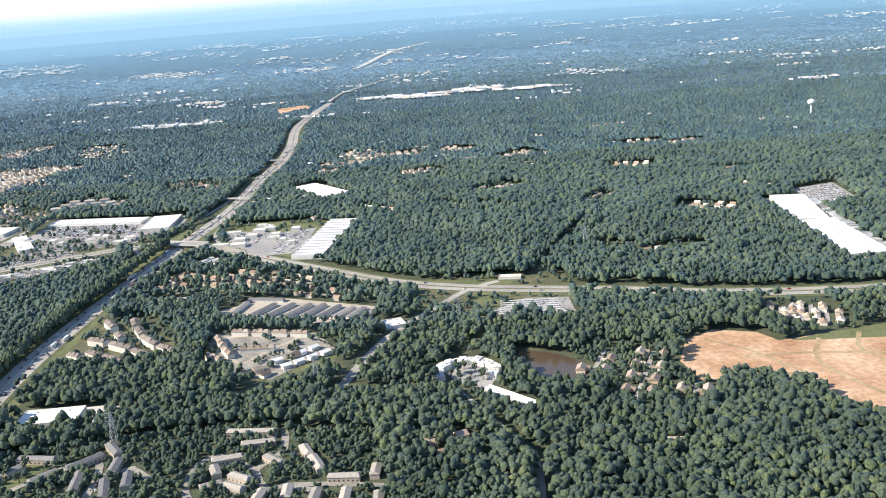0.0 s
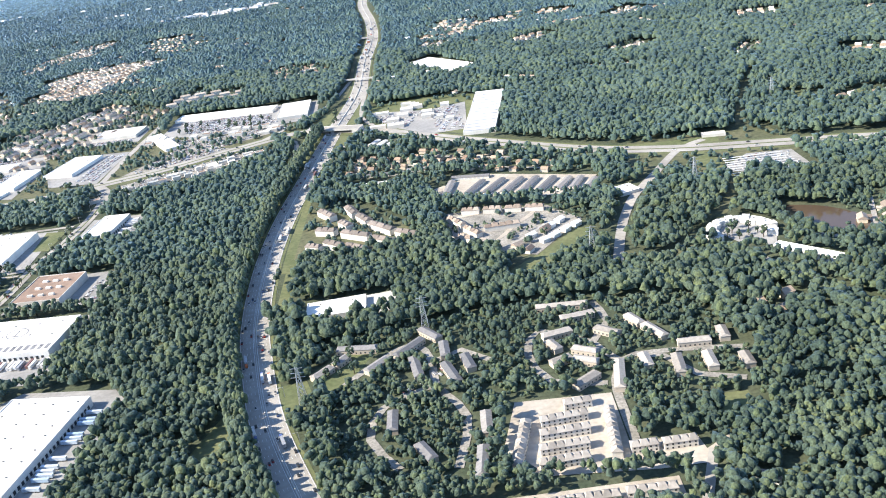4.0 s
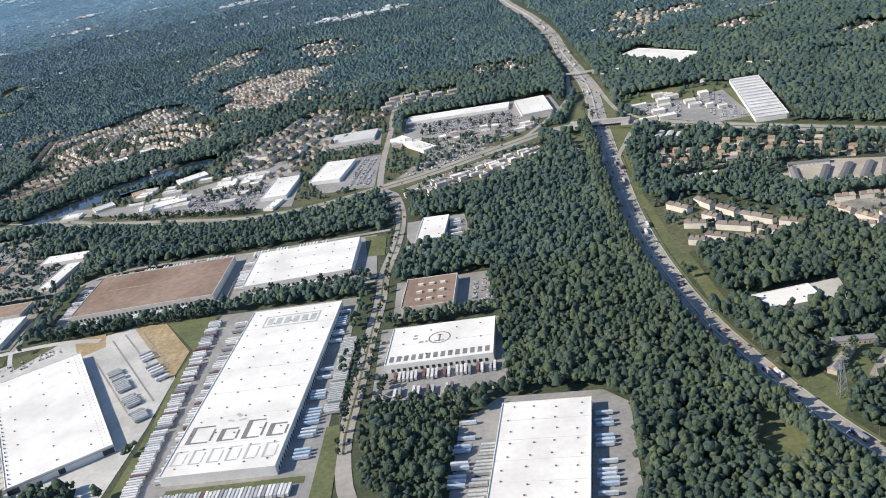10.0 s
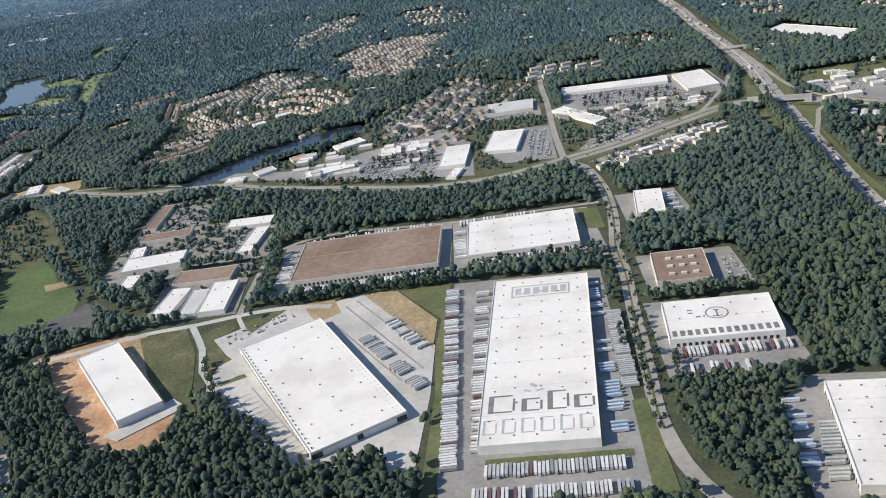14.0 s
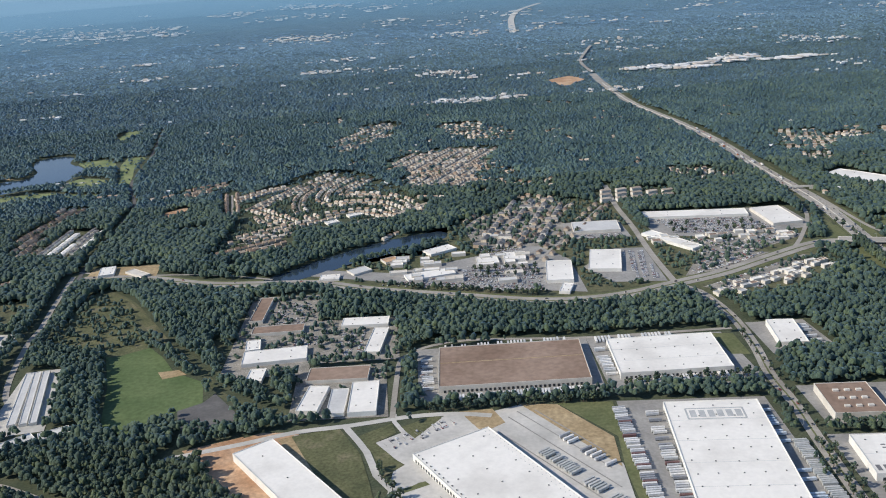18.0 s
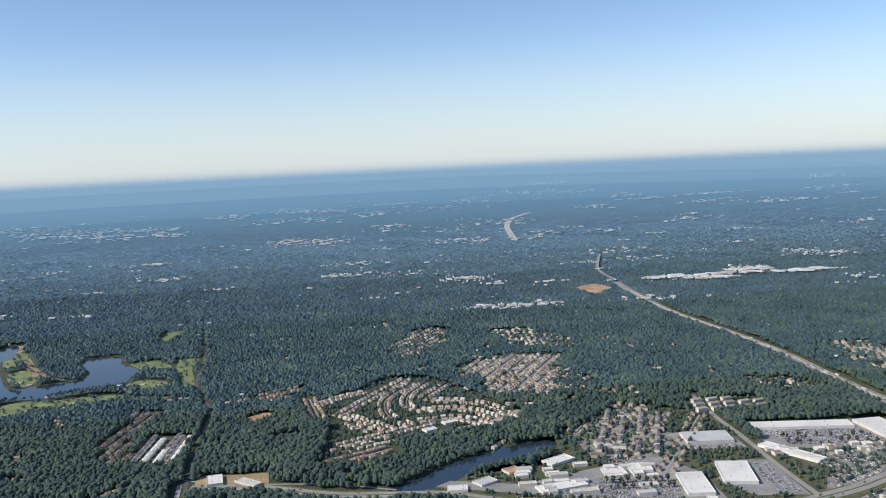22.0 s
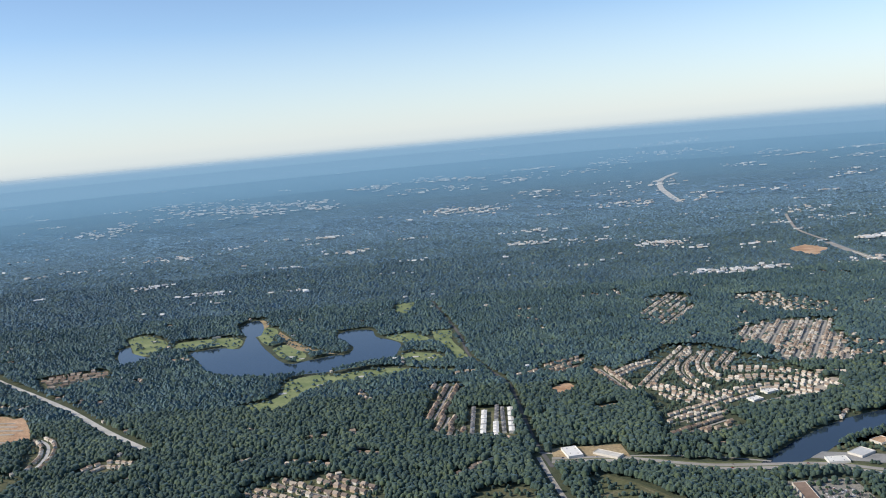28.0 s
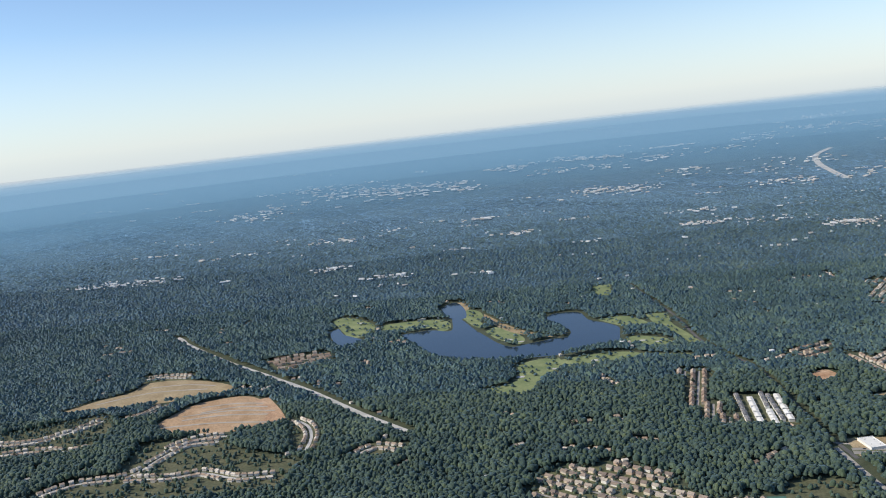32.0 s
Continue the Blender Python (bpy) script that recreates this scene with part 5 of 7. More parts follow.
shop_rng = random.Random(14)
for i in range(34):
    k = i / 34
    x, y = -346 + 100 * k + shop_rng.uniform(-6, 6), 590 + 44 * k - shop_rng.uniform(6, 34) - 8
    s, d = shop_rng.uniform(3.5, 8), shop_rng.uniform(2.6, 4.6)
    warehouse("shop", [(x - s / 2, y + d / 2), (x + s / 2, y + d / 2 + 2), (x + s / 2, y - d / 2 + 2), (x - s / 2, y - d / 2)], 1.8 + .023 * i, "small flat-roofed roadside shop", shop_rng.choice((M_ROOF, M_ROOF2, M_GRAVEL, M_SIGN2, M_LOT)), M_CREAM, category="shop")
for i in range(22):
    x, y = shop_rng.uniform(-355, -250), shop_rng.uniform(664, 690)
    s, d = shop_rng.uniform(5, 9), shop_rng.uniform(4, 7)
    warehouse("shop", [(x - s / 2, y + d / 2), (x + s / 2, y + d / 2), (x + s / 2, y - d / 2), (x - s / 2, y - d / 2)], 1.81 + .029 * i, "small flat-roofed roadside shop", shop_rng.choice((M_ROOF, M_ROOF2, M_GRAVEL, M_SIGN2)), M_CREAM, category="shop")
for i in range(26):
    x, y = shop_rng.uniform(-560, -450), shop_rng.uniform(622, 690)
    if y > 655 - (x + 500) * .4 + 40 or y < 625 - (x + 500) * .3:
        continue
    s, d = shop_rng.uniform(6, 14), shop_rng.uniform(5, 8)
    warehouse("shop", [(x - s / 2, y + d / 2), (x + s / 2, y + d / 2), (x + s / 2, y - d / 2), (x - s / 2, y - d / 2)], 1.92 + .031 * i, "flat-roofed shop in the retail park", shop_rng.choice((M_ROOF, M_ROOF, M_ROOF2, M_CREAM)), M_CREAM, category="shop")
for i in range(16):
    x, y = shop_rng.uniform(-178, -120), shop_rng.uniform(625, 690)
    s, d = shop_rng.uniform(5, 12), shop_rng.uniform(4, 7)
    warehouse("shop", [(x - s / 2, y + d / 2), (x + s / 2, y + d / 2), (x + s / 2, y - d / 2), (x - s / 2, y - d / 2)], 1.95 + .037 * i, "flat-roofed dealer building on a lot", shop_rng.choice((M_ROOF, M_CREAM, M_ROOF2)), M_CREAM, category="shop")
# ribs of the long corrugated roof
rib_shed = bpy.data.objects["greenhouse_store"]
for i in range(14):
    part("roof_rib", box_mesh([(0, -50 + i * 7.5, 3.42, 20.5, 1.1, .12, 0)], M_ROOF), rib_shed)

# crescent building and its tail wing
CX, CY, R0, R1 = -1.0, 373.0, 10.5, 15.0
cres = thing("crescent_building", None, pose(CX, CY, 0), "white crescent-shaped building round a courtyard", "building")
for i in range(16):
    a, h = radians(-25 + i * 15), (2.6, 2.2, 2.9, 2.4)[i % 4]
    x, y = 12.75 * math.cos(a), 12.75 * math.sin(a)
    part("bay", box_mesh([(x, y, 0, (R1 - R0) * (1, .8, 1.15)[i % 3], 3.3, h, a)], M_WALL), cres)
    part("roof_segment", box_mesh([(x, y, h + .004, 3.3, 2.7, .12, a), (x * .957, y * .957, h + .1, .9, .7, .5, a)], (M_ROOF, M_CREAM, M_ROOF, M_ROOF2)[i % 4]), cres)
cover([(-18, 374), (-8, 392), (8, 390), (16, 372), (10, 356), (-6, 358)], 0.0, 1)
warehouse("crescent_wing", [(8, 355), (27, 335), (24, 331), (5, 351)], 2.6, "long low white building", category="building")

# striped covered parking lot
for i in range(9):
    thing("parking_canopy", box_mesh([(0, 0, 1.25, 36 - i * .6, .9, .12, 0)] + [(x, 0, 0, .2, .2, 1.25, 0) for x in (-15, -5, 5, 15)], M_ROOF2), pose(35, 438 + i * 3.4, .1, 0, 0, -3), "long grey parking canopy", "canopy", "parking canopies")

# storage rows
for i, (a, b) in enumerate((((-128, 476), (-124, 494)), ((-117, 470), (-107, 488)), ((-108, 467), (-96, 486)), ((-98, 464), (-86, 483)), ((-88, 462), (-78, 481)), ((-79, 460), (-69, 477)), ((-70, 458), (-61, 473)), ((-62, 456), (-55, 471)), ((-55, 453), (-48, 466)), ((-124, 500), (-103, 495)),
                            ((-185, 529), (-152, 523)), ((-150, 526), (-139, 525)), ((-176, 588), (-170, 599)), ((-171, 583), (-165, 595)), ((-166, 577), (-160, 590)))):
    n, turn = math.dist(a, b), math.degrees(math.atan2(b[1] - a[1], b[0] - a[0]))
    cover([a, b], 0.0, 4.0, True)
    s = thing("storage_shed", box_mesh([(0, 0, 0, n, 3.6, 1.6, 0)], M_CREAM), pose((a[0] + b[0]) / 2, (a[1] + b[1]) / 2, .1, 0, 0, turn), "long low cream storage shed with a grey ridged roof", "shed", "storage rows")
    part("roof", gable_mesh("roof", n, 3.6, .55, 1.65, M_GREYROOF if i < 12 else M_ROOF2), s)
    for k in range(int(n / 2.4)):
        for side in (-1, 1):
            part("roller_door", unit_box(1.5, .06, 1.2, M_SIGN2, "roller door"), s).location = (-n / 2 + 1.4 + k * 2.4, side * 1.82, .02)

# ---- houses and apartments ----
def house_kind(sx, sy, wall_h, rise, wing=0.0, roof=None, wall=None, hip=0.0, name="house"):
    """One kind of house, built once: body, roof, chimney, garage wing, windows. Later ones are copies."""
    size = (sx, sy, wall_h, rise)
    body = thing(name, box_mesh([(0, 0, 0, sx, sy, wall_h, 0)], wall or M_SIDING), pose(0, 0, -50), "", "house")
    part("roof", gable_mesh("roof", sx, sy, rise, wall_h, roof or M_SHINGLE, hip=hip), body)
    body["size"] = size
    if wing:
        garage = part("garage", box_mesh([(sx * .3, -sy / 2 - wing / 2, 0, sx * .38, wing, wall_h * .8, 0)], wall or M_SIDING), body)
        part("garage_roof", gable_mesh("garage_roof", wing + .4, sx * .38, rise * .6, wall_h * .8, roof or M_SHINGLE), garage).matrix_basis = pose(sx * .3, -sy / 2 - wing / 2, 0, 0, 0, 90)
    return body


KINDS = [house_kind(5.6, 3.9, 1.9, 1.35, 1.6), house_kind(5.0, 4.2, 2.3, 1.5, 1.2, hip=1.2), house_kind(6.2, 3.7, 1.6, 1.2, 1.8), house_kind(4.6, 3.8, 2.4, 1.5)]
SMALL = [house_kind(4.6, 3.4, 1.9, 1.2), house_kind(4.2, 3.6, 2.2, 1.3, hip=1.0)]
WHITE = [house_kind(4.3, 3.2, 1.9, .9, roof=M_FARROOF, wall=M_WALL), house_kind(3.8, 3.3, 2.2, 1.0, roof=M_FARROOF, wall=M_CREAM)]
PROTOS = [*KINDS, *SMALL, *WHITE]
PLACED, JOINED = [], {}
SINGLE = ("houses of the near estate", "houses of the new estate", "houses by the pond")
HOME_RNG = random.Random(5)


def home(kinds, x, y, turn, label, group):
    if any((x - a) ** 2 + (y - b) ** 2 < 16 for a, b in PLACED[-120:]):
        return
    PLACED.append((x, y))
    cover([(x - 2.2, y - 2.2), (x + 2.2, y - 2.2), (x + 2.2, y + 2.2), (x - 2.2, y + 2.2)], 0.0, 1.0)
    kind = HOME_RNG.choice(kinds)
    if group in SINGLE:
        tagged(copy_thing(kind, pose(x, y, .05, 0, 0, turn)), label, "house", group)
    else:
        JOINED.setdefault((group, kinds[0] is WHITE[0]), []).append((x, y, turn, *kind["size"]))


def street(points, kinds, label, group, pitch=6.4, back=5.2, sides=(1, -1), width=2.2, skip=0.1, material=None, thin=.2):
    """A street with a row of houses on each side."""
    road("estate_street", points, width, "narrow estate street between houses", material or M_ROAD, z=.2, clear=.5)
    line = smooth_line(points, 1.0)
    cover(line, thin, back + 5, True)
    for side in sides:
        run = pitch / 2
        for p, q in zip(line, line[1:]):
            run += math.dist(p, q)
            if run >= pitch:
                run = 0
                if HOME_RNG.random() < skip:
                    continue
                ang = math.atan2(q[1] - p[1], q[0] - p[0])
                home(kinds, p[0] + math.sin(ang) * back * side + HOME_RNG.uniform(-.4, .4), p[1] - math.cos(ang) * back * side + HOME_RNG.uniform(-.4, .4),
                     math.degrees(ang) + (0 if side < 0 else 180) + HOME_RNG.uniform(-4, 4), label, group)


def estate(poly, angle, gap, kinds, label, group, pitch=6.4, thin=0.12, ground=None, skip=.12):
    """Parallel streets of houses inside an outline."""
    cover(poly, thin, 2)
    if ground:
        field("estate_ground", poly, "pale ground of the housing estate", "ground", ground, .04, 0, thin=thin)
    c, s = math.cos(radians(angle)), math.sin(radians(angle))
    u = [x * c + y * s for x, y in poly]
    v = [-x * s + y * c for x, y in poly]
    k = min(v) + gap * .45
    while k < max(v):
        us = np.arange(min(u), max(u), 3.0)
        ok = inside(us * c - k * s, us * s + k * c, poly)
        run = []
        for uu, o in zip([*us, 0], [*ok, False]):
            if o:
                run.append((uu * c - k * s, uu * s + k * c))
            else:
                if len(run) > 4:
                    street([run[0], run[len(run) // 2], run[-1]], kinds, label, group, pitch, skip=skip, thin=thin)
                run = []
        k += gap


estate([(-1023, 672), (-1015, 700), (-960, 706), (-930, 690), (-917, 656), (-906, 640), (-906, 570), (-1012, 588)], -38, 22, KINDS, "tan house with a brown shingle roof", "houses of the near estate", pitch=8.4, thin=.39, ground=M_ROUGH, skip=.08)
estate([(-903, 640), (-868, 634), (-866, 560), (-903, 562)], 92, 18, KINDS, "tan house with a brown shingle roof", "houses of the near estate", pitch=8.4, thin=.39, ground=M_ROUGH, skip=.08)
LAKE = "houses of the lakeside estate"
cover([(-708, 905), (-632, 1000), (-594, 988), (-551, 912), (-519, 832), (-551, 803), (-617, 784), (-697, 744), (-692, 775), (-690, 862)], .38, 2)
for line in ([(-616, 990), (-654, 925), (-686, 866)], [(-612, 968), (-638, 919), (-642, 880), (-636, 846), (-621, 822)], [(-598, 966), (-617, 923), (-619, 880), (-595, 858)], [(-604, 900), (-561, 884), (-537, 853), (-529, 815)],
             [(-551, 805), (-579, 833), (-612, 830)], [(-599, 868), (-565, 858), (-544, 825)], [(-684, 776), (-646, 797), (-603, 824)], [(-688, 760), (-640, 782)], [(-681, 866), (-658, 839), (-637, 811)], [(-706, 909), (-686, 930), (-660, 946)],
             [(-674, 842), (-664, 820), (-645, 810)], [(-578, 955), (-600, 915), (-602, 905)]):
    street(line, WHITE + SMALL, "pale house in a tight row", LAKE, 6.4, 4.6, width=1.6, material=M_COURT, thin=.38)
estate([(-694, 722), (-692, 742), (-642, 766), (-640, 738)], 30, 14, SMALL, "grey-roofed house in a tight row", "houses of the lakeside estate", 5.4)
estate([(-562, 1022), (-534, 1050), (-487, 1080), (-438, 1058), (-455, 985), (-480, 895), (-541, 904), (-530, 985)], 63, 15, WHITE + SMALL, "brown-roofed house of a dense estate", "houses of the far estate", 6.2, thin=.38, ground=M_COURT, skip=.16)
estate([(-500, 1222), (-441, 1232), (-400, 1140), (-411, 1076), (-470, 1130)], -35, 22, WHITE, "pale house among trees", "houses of the far estate", 8, thin=.4)
estate([(-630, 1134), (-609, 1202), (-594, 1257), (-545, 1268), (-562, 1165), (-609, 1090)], 60, 20, WHITE + SMALL, "brown-roofed house among trees", "houses of the far estate", 7, thin=.4)
estate([(-878, 926), (-856, 922), (-854, 900), (-872, 845), (-858, 775), (-870, 770), (-888, 840)], 80, 13, KINDS[:2], "brown house on a curving street", "houses by the railway", 5.6, thin=.3, ground=M_MEADOW)
HILL = "houses of the hill estate"
for line, kinds, label in (([(-1424, 710), (-1405, 730), (-1363, 741), (-1351, 776), (-1338, 807), (-1309, 812)], WHITE, "pale house on a curving street"), ([(-1360, 735), (-1322, 732), (-1296, 739), (-1261, 723), (-1229, 725)], WHITE, "pale house on a curving street"),
                           ([(-1546, 842), (-1507, 843), (-1484, 865), (-1462, 898)], WHITE, "pale house on a hillside street"), ([(-1523, 813), (-1487, 818), (-1449, 812), (-1438, 821)], WHITE, "pale house on a hillside street"), ([(-1435, 893), (-1421, 907), (-1413, 932)], WHITE, "pale house on a hillside street"),
                           ([(-1352, 800), (-1335, 822), (-1306, 826)], WHITE, "pale house below a clay terrace"), ([(-1480, 1042), (-1455, 1046), (-1428, 1040)], WHITE, "pale house beside building plots"), ([(-1248, 857), (-1232, 838), (-1221, 807), (-1218, 774)], WHITE, "pale house on a forest lane"),
                           ([(-1168, 761), (-1155, 774), (-1134, 766)], WHITE, "large cream house on a forest lane")):
    street(line, kinds, label, HILL, 5.6, 5.4, width=3.0, skip=.06, material=M_CONC, thin=.2)
estate([(-1350, 1085), (-1277, 1103), (-1263, 1074), (-1312, 1029)], 20, 17, KINDS, "brown-roofed apartment house", "houses of the hill estate", 7, thin=.2, ground=M_MEADOW)
for x, y, n, a in ((-54, 979, 2, 10), (0, 984, 2, -20), (70, 925, 2, 30), (200, 943, 2, 0), (238, 938, 1, 20), (112, 700, 1, 60), (-30, 860, 2, 25), (160, 820, 2, -15), (40, 760, 2, 40), (250, 780, 1, 10), (-120, 900, 2, 70), (180, 640, 2, -30), (130, 545, 1, 20)):
    for j in range(n):
        c, s = math.cos(radians(a)), math.sin(radians(a))
        street([(x - 16 * c - 14 * s * j, y - 16 * s + 14 * c * j), (x - 14 * s * j, y + 1 + 14 * c * j), (x + 16 * c - 14 * s * j, y + 16 * s + 14 * c * j)], WHITE + SMALL, "pale house half hidden by trees", "scattered houses", 8, 4.6, width=1.8, skip=.3, material=M_COURT, thin=.39)
estate([(-292, 900), (-241, 896), (-222, 846), (-262, 832)], 20, 18, WHITE + SMALL, "pale house among trees", "scattered houses", 8, thin=.4)
estate([(-120, 1030), (-83, 1020), (-63, 979), (-101, 932), (-142, 942)], -20, 20, WHITE, "pale house among trees", "scattered houses", 8, thin=.4)
estate([(-770, 978), (-725, 986), (-735, 950), (-765, 930)], 30, 17, SMALL, "brown house among trees", "scattered houses", 7, thin=.4)
street([(-716, 936), (-701, 852)], SMALL, "brown house on a short street", "scattered houses", 6)
field("red_patch", [(-772, 885), (-755, 900), (-748, 880), (-765, 862)], "bare red earth patch", "ground", M_DIRT, .08, soft=1)
field("red_patch", [(-742, 820), (-722, 826), (-718, 812), (-740, 806)], "bare sandy patch", "ground", M_SAND, .08, soft=1)
estate([(-1000, 800), (-960, 812), (-930, 795), (-985, 780)], 10, 30, KINDS, "house half hidden by trees", "scattered houses", 12, thin=.75)
estate([(50, 390), (82, 395), (100, 335), (70, 332), (52, 355)], 70, 22, KINDS[:1] + KINDS[2:3], "low brown-roofed house under trees", "houses by the pond", 13, thin=.93)
estate([(150, 432), (176, 434), (180, 400), (154, 404)], 70, 7, WHITE, "pale mobile home", "mobile homes", 5, thin=.2)
estate([(-188, 560), (-130, 556), (-60, 505), (-70, 492), (-140, 530), (-186, 530)], -28, 17, SMALL, "brown house in a shady street", "houses by the parkway", 8.5, thin=.6)
estate([(-560, 1000), (-450, 985), (-400, 880), (-402, 790), (-462, 850), (-500, 890)], -40, 40, SMALL, "house hidden among trees", "scattered houses", 11, thin=.8)
street([(-90, 396), (-80, 404), (-67, 416)], [SMALL[0], WHITE[0]], "new white house in a neat row", "houses of the new estate", 6.4, 4.6, width=2.0)
street([(-98, 386), (-92, 394)], [SMALL[0], WHITE[0]], "new white house in a neat row", "houses of the new estate", 6.4, 4.6, width=2.0)
street([(-103, 394), (-92, 404), (-78, 420)], [SMALL[0], WHITE[0]], "new white house in a neat row", "houses of the new estate", 6.4, 4.6, (1,), width=2.0)
road("estate_loop", [(-124, 438), (-116, 412), (-108, 402), (-96, 420), (-84, 436), (-100, 442), (-124, 440)], 2.6, "pale loop road of the new estate", M_TANC, z=.2)
estate([(-20, 330), (0, 330), (5, 296), (-22, 300)], 20, 30, KINDS, "house under tall trees", "scattered houses", 12, thin=.85)
estate([(-440, 640), (-360, 790), (-430, 840), (-490, 770)], 60, 30, SMALL, "house hidden among trees", "scattered houses", 14, thin=.9)


def block(name, a, b, depth, h, label, roof=None, wall=None, rise=1.1, group="", segments=1, flat=False):
    """A long apartment block or terrace from a to b."""
    x, y, length, ang = (a[0] + b[0]) / 2, (a[1] + b[1]) / 2, math.dist(a, b), math.atan2(b[1] - a[1], b[0] - a[0])
    cover([a, b], 0.0, depth * .68, True)
    ob = thing(name, box_mesh([(0, 0, 0, length, depth, h, 0)], wall or M_SIDING), pose(x, y, .05, 0, 0, math.degrees(ang)), label, "building", group)
    for i in range(segments):
        w = length / segments
        r = part("roof", gable_mesh("roof", w, depth, rise + .25 * (i % 2), h, roof or M_GREYROOF, .18, hip=.8), ob)
        r.location = (-length / 2 + w * (i + .5), 0, .02 * i)
    n = max(2, int(length / 1.6)) if y < 335 else 0
    for side in (-1, 1):
        for lv in range(max(1, int(h / 1.3))):
            for i in range(n):
                p = part("window", unit_box(.55, .06, .6, M_DARK, "window"), ob)
                p.location = (-length / 2 + length * (i + .5) / n, side * (depth / 2 + .01), .45 + 1.25 * lv)
    return ob


for a, b in (((-97, 328), (-77, 326)), ((-89, 316.5), (-76, 318)), ((-97.5, 304.5), (-86.5, 307)), ((-77.5, 306), (-70, 299)), ((-64.5, 312), (-61, 304)), ((-60, 303.5), (-55, 292.5)), ((-52, 287.5), (-40.5, 286.5)), ((-35, 294), (-35.5, 286)),
             ((-88, 293.5), (-80, 288.5)), ((-97, 285), (-89.5, 288)), ((-89, 286.5), (-81, 282)), ((-91, 268.5), (-82.5, 275)), ((-65.3, 283), (-65, 274.5)), ((-44.4, 278.5), (-44.7, 268.5)), ((-33, 275), (-33, 267)), ((-54.6, 279.5), (-55.7, 267.5)),
             ((-96, 300.5), (-93, 293.5)), ((-74, 281), (-77, 263.5)), ((-183, 297.5), (-176.5, 304)), ((-175.5, 305), (-171, 310.5)), ((-163, 297), (-155.5, 305)), ((-152.5, 305), (-142.5, 316)), ((-143, 324), (-136, 314.5)), ((-134.4, 311), (-133.8, 300)),
             ((-134.4, 295.5), (-130, 281.5)), ((-146, 302.5), (-143.5, 288)), ((-127, 299.5), (-124.7, 289)), ((-152.6, 268.5), (-152.6, 257)), ((-144, 248), (-139.5, 239)), ((-123.8, 242.5), (-125.4, 227.5)), ((-121.8, 261), (-122.1, 248.5)), ((-175.5, 316.5), (-160, 314))):
    block("apartment_block", a, b, 3.5, 2.1, "long two-storey apartment block with a pale weathered roof" if a[0] > -104 else "long two-storey apartment block with a grey shingle roof", M_PALESHINGLE if a[0] > -104 else M_GREYROOF, M_TANWALL, .8, "apartments under trees")
for a, b in (((-96.5, 258.5), (-87.5, 259)), ((-83, 253), (-85, 229)), ((-80.5, 232), (-72.5, 232)), ((-71, 231.6), (-61, 231.6)), ((-130, 211.8), (-112, 211.6)), ((-110, 211.5), (-88, 211.5)), ((-86, 212), (-72, 211.5)),
             ((-105, 251), (-90, 252)), ((-106, 244), (-90.5, 244.5)), ((-107, 236.5), (-92, 237)), ((-108, 229.5), (-93, 230.3)), ((-109.5, 252), (-115, 229))):
    block("townhouse_terrace", a, b, 3.2, 2.6, "row of cream townhouses with pale grey-tan roofs", M_PALESHINGLE, M_CREAM, 1.0, "townhouse rows", max(2, int(math.dist(a, b) / 2.4)))
for a, b in (((-121, 444), (-112, 442)), ((-110, 441.5), (-101, 439.5)), ((-99, 439), (-91, 437)), ((-89, 436.5), (-80, 434)), ((-128, 438), (-121, 424)), ((-120, 421), (-114, 410)), ((-111, 417), (-94, 417)), ((-126, 412), (-118, 406))):
    block("house_terrace", a, b, 3.4, 2.6, "new cream terrace with tan roofs", M_SHINGLE, M_CREAM, 1.1, "terraces of the new estate", max(2, int(math.dist(a, b) / 3)))
for a, b in (((-182, 473), (-177, 461)), ((-175, 458), (-169, 447)), ((-168, 444), (-156, 430)), ((-154, 428), (-144, 420)), ((-182, 437), (-168, 427)), ((-166, 424), (-155, 415)), ((-199, 425), (-192, 421)), ((-190, 427), (-181, 419)),
             ((-179, 419), (-167, 409)), ((-197, 473), (-189, 461)), ((-196, 445), (-186, 440)), ((-184, 452), (-179, 444))):
    block("apartment_block", a, b, 4.4, 3.2, "cream three-storey apartment block with a brown hipped roof", M_BROWNROOF, M_CREAM, 1.1, "cream apartments", 3)
cover([(-202, 482), (-180, 484), (-148, 440), (-148, 418), (-200, 420)], .3, 2)
for i in range(13):
    x, y = -362 + (i % 5) * 14 + (i // 5) * 3, 802 + (i // 5) * 14
    block("apartment_block", (x - 4.5, y - 1), (x + 4.5, y + 1), 5, 3.6, "cream three-storey apartment block", M_TANROOF, M_CREAM, 1.0, "apartments by the mall")
cover([(-368, 796), (-300, 796), (-298, 838), (-368, 838)], .2, 1)
for i in range(32):
    col, row = i % 4, i // 4
    x, y, t = -482 + col * 16 + row * 5.5, 704 + row * 16 + col * 1.5, 68 if (i * 7) % 5 else -22
    c, s = math.cos(radians(t)) * 5.5, math.sin(radians(t)) * 5.5
    if inside(np.array([x]), np.array([y]), [(-494, 760), (-425, 845), (-398, 795), (-412, 688), (-490, 696)])[0]:
        block("apartment_block", (x - c, y - s), (x + c, y + s), 4.2, 2.8, "grey-roofed apartment block in a neat row", M_GREYROOF, M_SIDING, 1.0, "apartments by the shops", 2)
cover([(-492, 760), (-425, 840), (-400, 795), (-415, 690), (-486, 700)], .3, 1)
field("apartment_ground", [(-492, 760), (-425, 835), (-404, 795), (-417, 692), (-486, 702)], "paved courts between apartments", "pavement", M_COURT, .1, 0, thin=.38)
cover([(-492, 760), (-425, 840), (-400, 795), (-415, 690), (-486, 700)], .3, 1)
